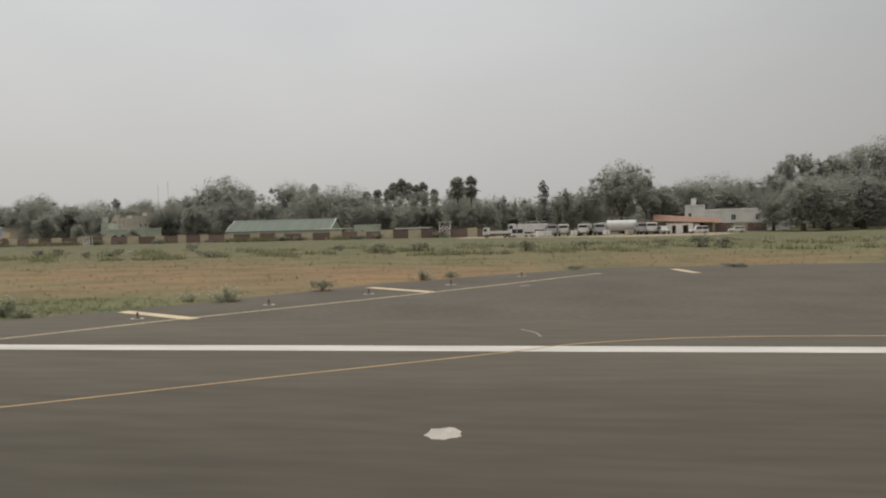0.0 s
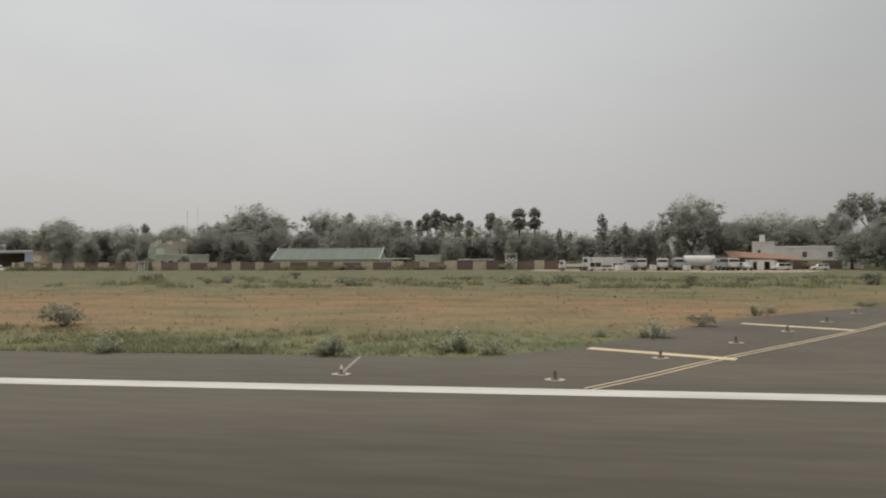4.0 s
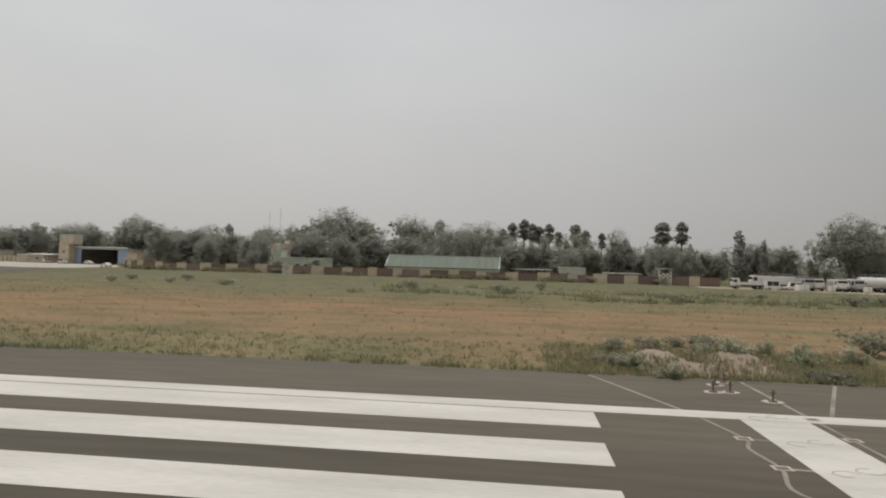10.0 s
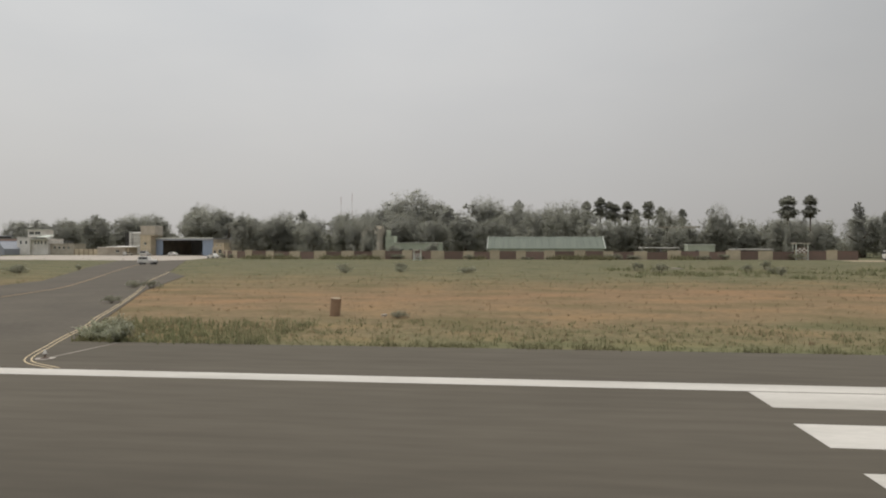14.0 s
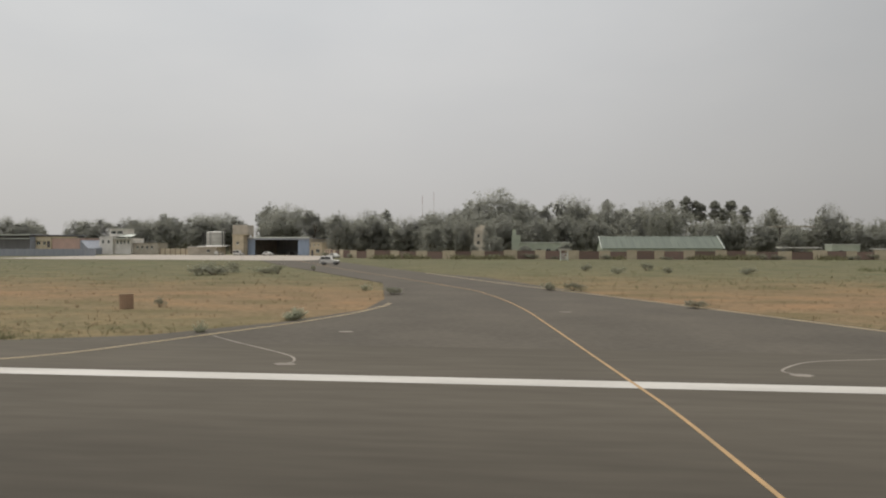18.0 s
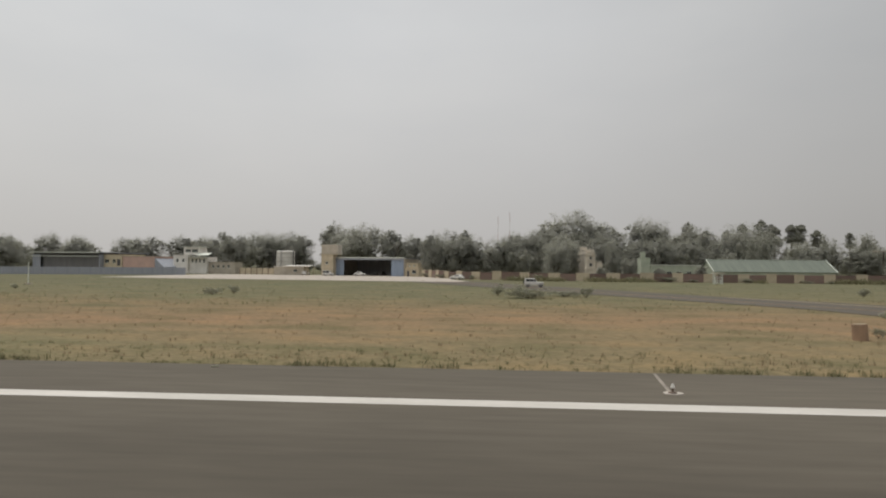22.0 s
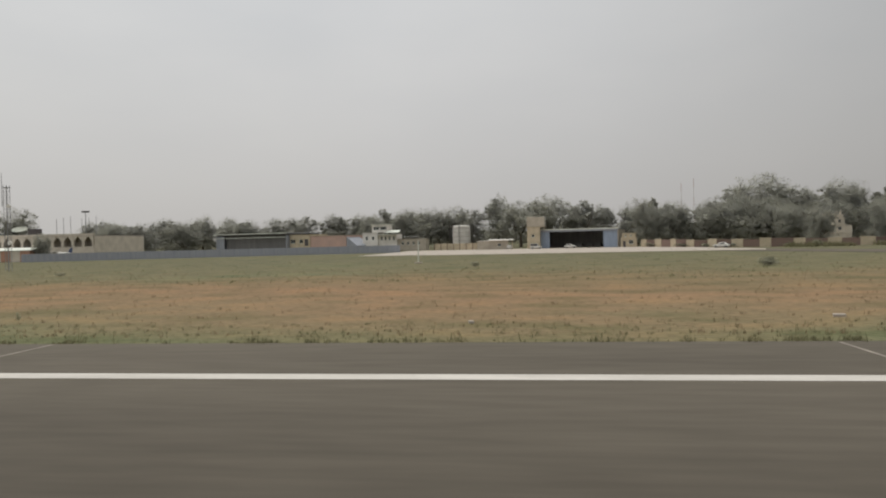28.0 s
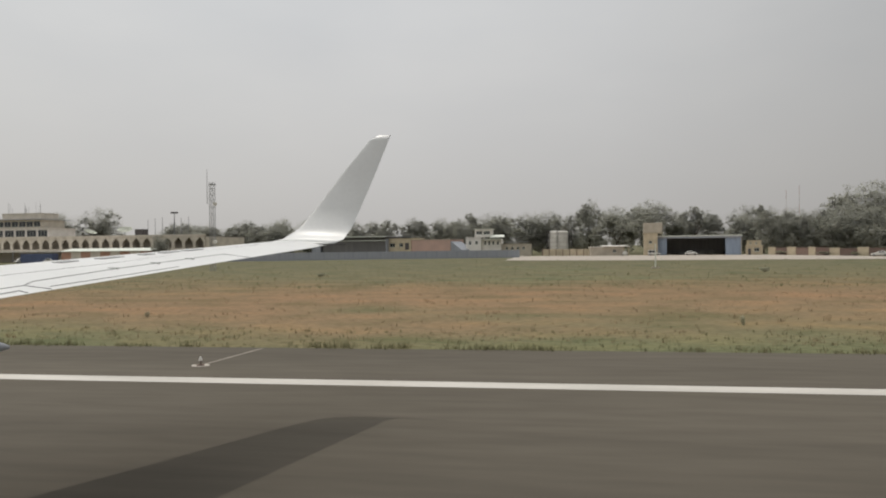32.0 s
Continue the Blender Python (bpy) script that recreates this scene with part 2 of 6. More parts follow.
BAR_GREY = mat("grey_bar_paint", (0.30, 0.30, 0.30), (0.25, 0.25, 0.25), 2.0, 0.5)
SEAM = mat("dark_seam", (0.10, 0.10, 0.10), (0.07, 0.07, 0.07), 3.0, 0.7)
SOIL_PALE = mat("pale_pinkish_soil", (0.30, 0.235, 0.178), (0.225, 0.178, 0.132), 0.9, 0.95, fine=0.12, bump=0.3)
DIRT = mat("sandy_soil", (0.36, 0.29, 0.20), (0.26, 0.21, 0.145), 0.6, 0.95, fine=0.12)


def field_material():
    """Rough airfield grass: dry straw and soil in drifts, green close to the runway and far out."""
    m = bpy.data.materials.new("airfield_grass")
    m.use_nodes = True
    n, k = m.node_tree.nodes, m.node_tree.links
    p = n["Principled BSDF"]
    p.inputs["Roughness"].default_value, p.inputs["Specular IOR Level"].default_value = 0.95, 0.1
    t = n.new("ShaderNodeTexCoord")
    sp = n.new("ShaderNodeSeparateXYZ")
    k.new(t.outputs["Object"], sp.inputs[0])
    mp_ = n.new("ShaderNodeMapping")
    mp_.inputs["Scale"].default_value = (0.55, 1, 1)
    k.new(t.outputs["Object"], mp_.inputs["Vector"])

    def noise(scale, detail=6.0, src=mp_):
        z = n.new("ShaderNodeTexNoise")
        z.inputs["Scale"].default_value, z.inputs["Detail"].default_value = scale, detail
        k.new(src.outputs[0], z.inputs["Vector"])
        return z

    def ramp(src, stops):
        r = n.new("ShaderNodeValToRGB")
        e = r.color_ramp.elements
        while len(e) < len(stops):
            e.new(0.5)
        for el, (pos, col) in zip(e, stops):
            el.position, el.color = pos, (*col, 1)
        k.new(src, r.inputs[0])
        return r

    big, mid, fine, drift = noise(0.026, 5.0), noise(0.28, 6.0), noise(3.5, 4.0), noise(0.055, 6.0)
    # distance from the runway, made uneven by the coarse noise
    add = n.new("ShaderNodeMath")
    add.operation = "MULTIPLY_ADD"
    k.new(big.outputs[0], add.inputs[0])
    add.inputs[1].default_value = 60.0
    k.new(sp.outputs["Y"], add.inputs[2])
    mr = n.new("ShaderNodeMapRange")
    mr.inputs["From Min"].default_value, mr.inputs["From Max"].default_value = 47.0, 267.0
    k.new(add.outputs[0], mr.inputs["Value"])
    band = ramp(mr.outputs[0], [(0.048, (0.140, 0.143, 0.077)), (0.09, (0.200, 0.150, 0.088)), (0.135, (0.226, 0.152, 0.090)),
                                (0.20, (0.188, 0.142, 0.082)), (0.30, (0.150, 0.136, 0.080)), (0.55, (0.135, 0.128, 0.078))])
    patch = ramp(mid.outputs[0], [(0.34, (0.74, 0.82, 0.74)), (0.5, (1, 1, 1)), (0.68, (1.2, 1.12, 1.04))])
    grain = ramp(fine.outputs[0], [(0.32, (0.8, 0.81, 0.8)), (0.66, (1.18, 1.16, 1.14))])

    def times(a, b):
        x = n.new("ShaderNodeMix")
        x.data_type, x.blend_type = "RGBA", "MULTIPLY"
        x.inputs["Factor"].default_value = 1.0
        k.new(a, x.inputs["A"])
        k.new(b, x.inputs["B"])
        return x.outputs["Result"]

    # green drifts, more of them towards the turning pad
    east = n.new("ShaderNodeMapRange")
    east.inputs["From Min"].default_value, east.inputs["From Max"].default_value = -70.0, 30.0
    east.inputs["To Min"].default_value, east.inputs["To Max"].default_value = -0.02, 0.13
    k.new(sp.outputs["X"], east.inputs["Value"])
    total = n.new("ShaderNodeMath")
    k.new(drift.outputs[0], total.inputs[0])
    k.new(east.outputs[0], total.inputs[1])
    share = n.new("ShaderNodeMapRange")
    share.interpolation_type = "SMOOTHSTEP"
    share.inputs["From Min"].default_value, share.inputs["From Max"].default_value = 0.54, 0.70
    share.inputs["To Max"].default_value = 0.65
    k.new(total.outputs[0], share.inputs["Value"])
    green = n.new("ShaderNodeMix")
    green.data_type = "RGBA"
    green.inputs["B"].default_value = (0.142, 0.146, 0.082, 1)
    k.new(share.outputs[0], green.inputs["Factor"])
    k.new(band.outputs[0], green.inputs["A"])
    # drier ground between the taxiway and the apron
    def span(src, a, b, top=1.0):
        w = n.new("ShaderNodeMapRange")
        w.interpolation_type = "SMOOTHSTEP"
        w.inputs["From Min"].default_value, w.inputs["From Max"].default_value = a, b
        w.inputs["To Max"].default_value = top
        k.new(src, w.inputs["Value"])
        return w.outputs[0]

    def product(a, b):
        w = n.new("ShaderNodeMath")
        w.operation = "MULTIPLY"
        k.new(a, w.inputs[0])
        k.new(b, w.inputs[1])
        return w.outputs[0]

    west = product(product(span(sp.outputs["X"], -112.0, -130.0), span(sp.outputs["X"], -222.0, -192.0)), span(sp.outputs["Y"], 85.0, 45.0, 0.6))
    dry = n.new("ShaderNodeMix")
    dry.data_type = "RGBA"
    dry.inputs["B"].default_value = (0.214, 0.152, 0.090, 1)
    k.new(west, dry.inputs["Factor"])
    k.new(green.outputs["Result"], dry.inputs["A"])
    k.new(times(times(dry.outputs["Result"], patch.outputs[0]), grain.outputs[0]), p.inputs["Base Color"])
    bp = n.new("ShaderNodeBump")
    bp.inputs["Strength"].default_value, bp.inputs["Distance"].default_value = 0.6, 0.2
    k.new(fine.outputs[0], bp.inputs["Height"])
    k.new(bp.outputs[0], p.inputs["Normal"])
    return m


FIELD = field_material()


def let_through(m, share):
    """Thin leaves pass on a share of the light that falls on their far side."""
    n, k = m.node_tree.nodes, m.node_tree.links
    p = n["Principled BSDF"]
    tl, mix = n.new("ShaderNodeBsdfTranslucent"), n.new("ShaderNodeMixShader")
    k.new(p.inputs["Base Color"].links[0].from_socket, tl.inputs["Color"])
    mix.inputs[0].default_value = share
    k.new(p.outputs[0], mix.inputs[1])
    k.new(tl.outputs[0], mix.inputs[2])
    k.new(mix.outputs[0], n["Material Output"].inputs["Surface"])




def haze_sheen(m, weight):
    """A pale slanting sheen that imitates the haze over the plants."""
    p = m.node_tree.nodes["Principled BSDF"]
    p.inputs["Sheen Weight"].default_value, p.inputs["Sheen Roughness"].default_value = weight, 0.6
    p.inputs["Sheen Tint"].default_value = (0.98, 0.97, 0.93, 1)


for leafy, sheen in ((LEAF, 0.7), (LEAF_PALM, 0.6), (LEAF_BUSH, 0.35), (LEAF_PALE, 0.35)):
    haze_sheen(leafy, sheen)
    let_through(leafy, 0.6)

# ---- mesh helpers ----


def part(name, bm, material, parent=None, label="", smooth=False):
    me = bpy.data.meshes.new(name)
    bm.to_mesh(me)
    bm.free()
    me.materials.append(material)
    if smooth:
        me.polygons.foreach_set("use_smooth", [True] * len(me.polygons))
    ob = new(name, me)
    if parent:
        ob.parent = parent
    if label:
        tagged(ob, label)
    return ob


def mesh_from(name, verts, faces, material, parent=None, smooth=False):
    me = bpy.data.meshes.new(name)
    me.from_pydata([tuple(v) for v in verts], [], [tuple(q) for q in faces])
    me.materials.append(material)
    if smooth:
        me.polygons.foreach_set("use_smooth", [True] * len(me.polygons))
    ob = new(name, me)
    if parent:
        ob.parent = parent
    return ob


def thing(name, label, category, x=0, y=0, z=0, rz=0, group="", kind=""):
    ob = new(name)
    ob.matrix_basis = pose(x, y, z, 0, 0, rz)
    return tagged(ob, label, category, group, kind)


def box(bm, x0, x1, y0, y1, z0, z1):
    v = [bm.verts.new((x, y, z)) for x in (x0, x1) for y in (y0, y1) for z in (z0, z1)]
    for q in ((0, 1, 3, 2), (4, 6, 7, 5), (0, 4, 5, 1), (2, 3, 7, 6), (0, 2, 6, 4), (1, 5, 7, 3)):
        bm.faces.new([v[i] for i in q])
    return bm


def boxes(*all_):
    bm = bmesh.new()
    for b in all_:
        box(bm, *b)
    return bm


def tube(bm, p0, p1, r0, r1=None, n=8):
    r1 = r0 if r1 is None else r1
    p0, p1 = Vector(p0), Vector(p1)
    q = (p1 - p0).to_track_quat("Z", "Y")
    rings = []
    for p, r in ((p0, r0), (p1, r1)):
        rings.append([bm.verts.new(p + q @ Vector((r * math.cos(6.28318 * i / n), r * math.sin(6.28318 * i / n), 0))) for i in range(n)])
    for i in range(n):
        bm.faces.new((rings[0][i], rings[0][(i + 1) % n], rings[1][(i + 1) % n], rings[1][i]))
    bm.faces.new(rings[0][::-1])
    bm.faces.new(rings[1])
    return bm


def bevelled(bm, width=0.02, segments=1):
    bmesh.ops.bevel(bm, geom=bm.edges[:], offset=width, segments=segments, affect="EDGES")
    return bm


def prism(points, z0, z1):
    """A slab over a polygon in the plan."""
    bm = bmesh.new()
    lo = [bm.verts.new((x, y, z0)) for x, y in points]
    hi = [bm.verts.new((x, y, z1)) for x, y in points]
    bm.faces.new(lo[::-1])
    bm.faces.new(hi)
    for i in range(len(points)):
        j = (i + 1) % len(points)
        bm.faces.new((lo[i], lo[j], hi[j], hi[i]))
    bmesh.ops.recalc_face_normals(bm, faces=bm.faces[:])
    return bm


def smooth_line(points, steps=6):
    """Catmull-Rom through the points."""
    p = [Vector((*q, 0)) for q in points]
    p = [2 * p[0] - p[1], *p, 2 * p[-1] - p[-2]]
    out = []
    for i in range(1, len(p) - 2):
        for s in range(steps):
            t = s / steps
            a, b, c, d = p[i - 1 : i + 3]
            out.append(0.5 * (2 * b + (c - a) * t + (2 * a - 5 * b + 4 * c - d) * t * t + (3 * b - a - 3 * c + d) * t**3))
    out.append(p[-2])
    return out


def ribbon(points, width, z0, z1, shift=0.0, steps=6):
    """A thin slab along a line in the plan."""
    p = smooth_line(points, steps)
    bm = bmesh.new()
    rows = []
    for i, q in enumerate(p):
        d = (p[min(i + 1, len(p) - 1)] - p[max(i - 1, 0)]).normalized()
        nrm = Vector((-d.y, d.x, 0))
        rows.append([bm.verts.new(q + nrm * (shift + s * width / 2) + Vector((0, 0, z))) for s, z in ((-1, z0), (-1, z1), (1, z1), (1, z0))])
    for a, b in zip(rows, rows[1:]):
        for i in range(3):
            bm.faces.new((a[i], a[i + 1], b[i + 1], b[i]))
    bm.faces.new(rows[0])
    bm.faces.new(rows[-1][::-1])
    bmesh.ops.recalc_face_normals(bm, faces=bm.faces[:])
    return bm


def holed(bm, w, h, y0, y1, holes, x0=0.0, z0=0.0):
    """A wall from x0, z0, of width w and height h, in one piece, with rectangular openings (xa, xb, za, zb) right through it."""
    xs = sorted({x0, x0 + w, *(v for q in holes for v in q[:2])})
    zs = sorted({z0, z0 + h, *(v for q in holes for v in q[2:])})
    made = {}

    def vert(i, k, y):
        if (i, k, y) not in made:
            made[i, k, y] = bm.verts.new((xs[i], y, zs[k]))
        return made[i, k, y]

    def solid(i, k):
        if not (0 <= i < len(xs) - 1 and 0 <= k < len(zs) - 1):
            return False
        cx, cz = (xs[i] + xs[i + 1]) / 2, (zs[k] + zs[k + 1]) / 2
        return not any(q[0] < cx < q[1] and q[2] < cz < q[3] for q in holes)

    for i in range(len(xs) - 1):
        for k in range(len(zs) - 1):
            if solid(i, k):
                bm.faces.new((vert(i, k, y0), vert(i + 1, k, y0), vert(i + 1, k + 1, y0), vert(i, k + 1, y0)))
                bm.faces.new((vert(i, k, y1), vert(i, k + 1, y1), vert(i + 1, k + 1, y1), vert(i + 1, k, y1)))
                for di, dk, (p, q) in ((-1, 0, ((i, k + 1), (i, k))), (1, 0, ((i + 1, k), (i + 1, k + 1))), (0, -1, ((i, k), (i + 1, k))), (0, 1, ((i + 1, k + 1), (i, k + 1)))):
                    if not solid(i + di, k + dk):
                        bm.faces.new((vert(*p, y0), vert(*p, y1), vert(*q, y1), vert(*q, y0)))
    return bm

# ---- the airfield ----

ground = tagged(part("ground", boxes((-3000, 2600, -600, 4200, -0.6, -0.05)), FIELD), "rough dry and green airfield grass", "ground", kind="structure")
runway = tagged(part("road", boxes((-900, 500, -26.0, 24.9, -0.5, 0.0)), ASPHALT), "worn brown-grey asphalt runway", "runway", kind="structure")
pad = tagged(part("pavement", prism([(-24, 24.5), (-20.5, 24.7), (-16.2, 28.2), (-7.2, 40.1), (0.8, 47.5), (8.2, 52.6), (19, 54.2), (60, 57), (400, 70), (400, 24.5)], -0.5, -0.004), ASPHALT_SIDE),
             "asphalt turning pad beside the runway", "pavement", kind="structure")
taxiway = tagged(part("pavement", prism([(-115.9, 24.5), (-118.6, 30.1), (-130.2, 54), (-140.2, 80), (-149, 92), (-170, 135), (-188, 172), (-206, 172), (-190, 140), (-174.3, 110), (-163.6, 91.5), (-150, 67),
                                         (-145.8, 47), (-145.4, 39.1), (-148.1, 32.3), (-152.2, 26.8), (-158, 24.5)], -0.5, -0.008), ASPHALT_SIDE),
                 "curving asphalt taxiway through the grass", "pavement", kind="structure")
apron = tagged(part("pavement", prism([(-292, 180), (-262, 171), (-232, 168), (-205, 164), (-190, 163), (-187, 172), (-192, 190), (-198, 236), (-212, 251), (-240, 252), (-290, 252)], -0.5, 0.0), CONCRETE),
               "pale concrete apron in front of the hangar", "pavement", kind="structure")
yard = tagged(part("pavement", prism([(-18, 168), (10, 158), (24, 150), (42, 152), (52, 166), (48, 182), (-16, 184)], -0.5, -0.02), DIRT), "sandy vehicle yard", "pavement", kind="structure")


def marking(bm, material, label):
    return tagged(part("road_marking", bm, material), label, "road marking", kind="structure")


LINE_Y0, LINE_Y1 = 18.32, 19.2
marking(prism([(-900, LINE_Y0 - 0.05), (-225, LINE_Y0 - 0.05), (-170, LINE_Y0), (500, LINE_Y0), (500, LINE_Y1), (-170, LINE_Y1), (-225, LINE_Y1 - 0.2), (-900, LINE_Y1 - 0.22)], -0.01, 0.004), PAINT_WHITE, "white painted runway edge line")
for i in range(6):
    top = 18.24 - 3.18 * i
    marking(boxes((-92.1 - 0.12 * i, -60.1 - 0.1 * i, top - 1.72, top, -0.01, 0.004)), PAINT_WHITE, "broad white threshold stripe")
marking(boxes((-56.3, -54.55, -16, 18.3, -0.01, 0.004)), PAINT_WHITE, "broad white threshold bar across the runway")

marking(boxes((-223.5, -201.0, 7.2, 10.2, -0.01, 0.004)), PAINT_WHITE, "broad white touchdown marking on the runway")

FRONT_LINE = [(-40, -7.5), (-26, 1.2), (-12.1, 9.2), (-7.0, 12.15), (-2.7, 14.8), (2.8, 18.0), (4.9, 19.4), (6.9, 20.2), (9.6, 20.8), (14.7, 21.1), (40, 21.4), (120, 21.6)]
marking(ribbon(FRONT_LINE, 0.1, -0.01, 0.006), PAINT_YELLOW, "thin yellow lead-in line")
PAD_EDGE = [(-16.7, 19.3), (-14.6, 21.6), (-10.9, 25.9), (-2.4, 35.0), (7.4, 46.6), (8.3, 47.4)]
for s in (-0.13, 0.13):
    marking(ribbon(PAD_EDGE, 0.075, -0.01, 0.006, s), PAINT_CREAM, "double yellow pavement edge line")
for ends in (((-15.9, 27.9), (-10.8, 25.35)), ((-6.5, 38.8), (-2.0, 35.7)), ((14.2, 51.0), (15.0, 47.1))):
    marking(ribbon(ends, 0.62, -0.01, 0.005, steps=1), PAINT_CREAM, "short faded yellow bar on the pad")
TAXI_LINE = [(-131.4, -8), (-131.9, 4), (-132.55, 14.5), (-133.15, 19.7), (-133.7, 24), (-134.25, 28.4), (-134.9, 33.4), (-135.6, 38.6), (-136.8, 45.2), (-138.4, 51.6), (-140.8, 58.5), (-150, 77), (-163.2, 102.6), (-180, 138), (-196, 172)]
marking(ribbon(TAXI_LINE, 0.105, -0.012, 0.006), PAINT_YELLOW, "yellow taxiway centre line")
EDGE_R = [(-112.6, 19.3), (-114.6, 20.6), (-116.1, 23.6), (-117.3, 26.2), (-119.0, 30.2), (-120.6, 33.2), (-123.4, 39.2), (-129.8, 52.2), (-138.5, 69), (-149, 92)]
EDGE_L = [(-166, 18.75), (-160, 18.95), (-156, 19.5), (-153.9, 20.56), (-152.86, 21.47), (-151.74, 23.03), (-149.8, 26.9), (-147.56, 31.4), (-146.15, 34.9), (-145.3, 38), (-144.75, 41.2), (-144.7, 43.5)]
for line in (EDGE_R, EDGE_L):
    for s in (-0.1, 0.1):
        marking(ribbon(line, 0.05, -0.012, 0.006, s), PAINT_CREAM, "double yellow taxiway edge line")


def blob(x, y, rx, ry, z0, z1, seed, n=18):
    rnd = random.Random(seed)
    k = [1 + rnd.uniform(-0.16, 0.16) for _ in range(n)]
    return prism([(x + rx * k[i] * math.cos(6.28318 * i / n), y + ry * k[i] * math.sin(6.28318 * i / n)) for i in range(n)], z0, z1)


marking(blob(2.35, 10.5, 0.33, 0.36, -0.01, 0.006, 3), PATCH, "pale mortar patch in the asphalt")
for i, (x, y) in enumerate(((-156.14, 22.4), (-210.93, 22.5), (-133.5, 38.8), (-143.9, 28.9), (3.2, 38.9), (-143.8, 20.8), (-127.9, 20.7))):
    marking(blob(x, y, 0.34, 0.22, -0.01, 0.004, 10 + i), TRENCH, "pale repair patch in the asphalt")

# cable trenches cut across the shoulder and along the threshold lamps
TRENCHES = [[(-54.3, 24.6), (-54.3, 19.25)], [(-54.3, 18.28), (-54.26, 14.3), (-54.3, 11.9), (-54.2, 2)], [(-59.6, 24.7), (-57.6, 19.25)],
            [(-57.3, 18.28), (-56.85, 16.2), (-57.05, 15.3), (-56.9, 13.9), (-57.2, 12.6), (-56.9, 11.5), (-57.6, 9.4), (-57.2, 7)], [(-51.1, 24.7), (-53.6, 19.25)],
            [(-56.85, 16.2), (-56.3, 16.15)], [(-56.9, 13.9), (-56.3, 13.85)], [(-56.9, 11.5), (-56.3, 11.45)], [(-54.55, 14.2), (-54.3, 14.2)], [(-54.55, 11.9), (-54.3, 11.9)]]
for x in (-24.5, -84.5, -114.2, -159.5, -175.0, -204.5, -234.5, -264.5, -294.5):
    lean = {-204.5: 0.0, -234.5: 0.12, -159.5: -0.1, -264.5: 0.05, -175.0: -0.35, -294.5: -0.5}.get(x, random.Random(int(-x)).uniform(-0.5, 0.7))
    TRENCHES.append([(x - 0.05, 20.9), (x - lean, 24.7)])
TRENCHES += [[(-128.0, 20.8), (-128.2, 21.3), (-127.7, 22.1), (-126.8, 23.0), (-125.6, 23.5), (-123.9, 23.9), (-121.2, 24.7)], [(-149.2, 27.0), (-147.3, 25.2), (-145.8, 23.9), (-144.2, 22.4), (-143.7, 21.4), (-143.8, 20.9)], [(4.13, 20.9), (3.95, 21.7), (3.4, 22.5)]]
for line in TRENCHES:
    marking(ribbon(line, 0.09 if len(line) > 2 else 0.12, -0.01, 0.003, steps=4), TRENCH, "pale mortar over a cable trench")

def holed_plate(a, b, c, d):
    """A flat frame: outer half sizes a, b, inner c, d."""
    bm = bmesh.new()
    ring = [[bm.verts.new((sx * p, sy * q, z)) for sx, sy in ((-1, -1), (1, -1), (1, 1), (-1, 1))] for p, q, z in ((a, b, -0.02), (a, b, 0.012), (c, d, 0.012), (c, d, -0.02))]
    for lo, hi in zip(ring, ring[1:]):
        for i in range(4):
            bm.faces.new((lo[i], lo[(i + 1) % 4], hi[(i + 1) % 4], hi[i]))
    return bm


# lamps set flush into the threshold
for x, ys in ((-56.88, (16.2, 13.9, 11.5, 9.1)), (-54.3, (18.76, 16.6, 14.2, 11.9, 9.5))):
    for y in ys:
        lamp = thing("flush_runway_lamp", "steel lamp cover in a square mortar surround", "runway lamp", x, y, 0.0, group="flush threshold lamps")
        part("surround", holed_plate(0.19, 0.165, 0.13, 0.11), PATCH, lamp)
        part("cover", boxes((-0.128, 0.128, -0.108, 0.108, -0.02, 0.009)), LAMP_BODY, lamp)
for y in (18.7, 16.1, 13.9, 11.2):
    for dx in (-0.28, 0.28):
        a0 = 1.3 if dx > 0 else 0.2
        turn = [(0.26 * math.cos(a0 + 0.42 * k), 0.21 * math.sin(a0 + 0.42 * k)) for k in range(12)]
        bm = ribbon(turn, 0.022, -0.004, 0.003, steps=2)
        ring = tagged(part("scuff_ring", bm, TRENCH), "broken grey ring worn into the white bar", "scuff mark", "rings on the threshold bar")
        ring.matrix_basis = pose(-55.45 + dx, y + dx * 0.5, 0.004)


def edge_lamp(x, y, red=False, tall=0.27):
    lamp = thing("runway_edge_lamp", "small runway edge lamp on a pale mortar foot", "runway lamp", x, y, 0, group="runway edge lamps")
    part("foot", blob(0, 0, 0.31, 0.26, -0.02, 0.02, int(abs(x * 7)) + 5), PATCH, lamp)
    bm = bmesh.new()
    tube(bm, (0, 0, 0.018), (0, 0, 0.05), 0.14, 0.13, 12)
    tube(bm, (0, 0, 0.05), (0, 0, tall - 0.1), 0.032, 0.03, 8)
    part("stem", bm, LAMP_BODY, lamp)
    bm = bmesh.new()
    tube(bm, (0, 0, tall - 0.1), (0, 0, tall - 0.05), 0.06, 0.065, 10)
    tube(bm, (0, 0, tall - 0.05), (0, 0, tall + 0.03), 0.05, 0.03, 10)
    part("lens", bm, LAMP_BODY if red else WHITE_WALL, lamp)


for x in (-24.5, -84.5, -114.2, -159.5, -175.0, -204.5, -234.5, -264.5, -294.5):
    edge_lamp(x, 20.9)
for x, y in ((-54.5, 21.0), (-55.35, 22.3), (-55.9, 22.2), (-55.45, 23.6), (-55.0, 24.2), (-17.6, 20.6), (-13.5, 25.4), (-9.4, 30.1), (-5.5, 34.9), (-1.5, 40.0), (2.8, 46.0)):
    edge_lamp(x, y, True, 0.36 if x < -50 else 0.27)

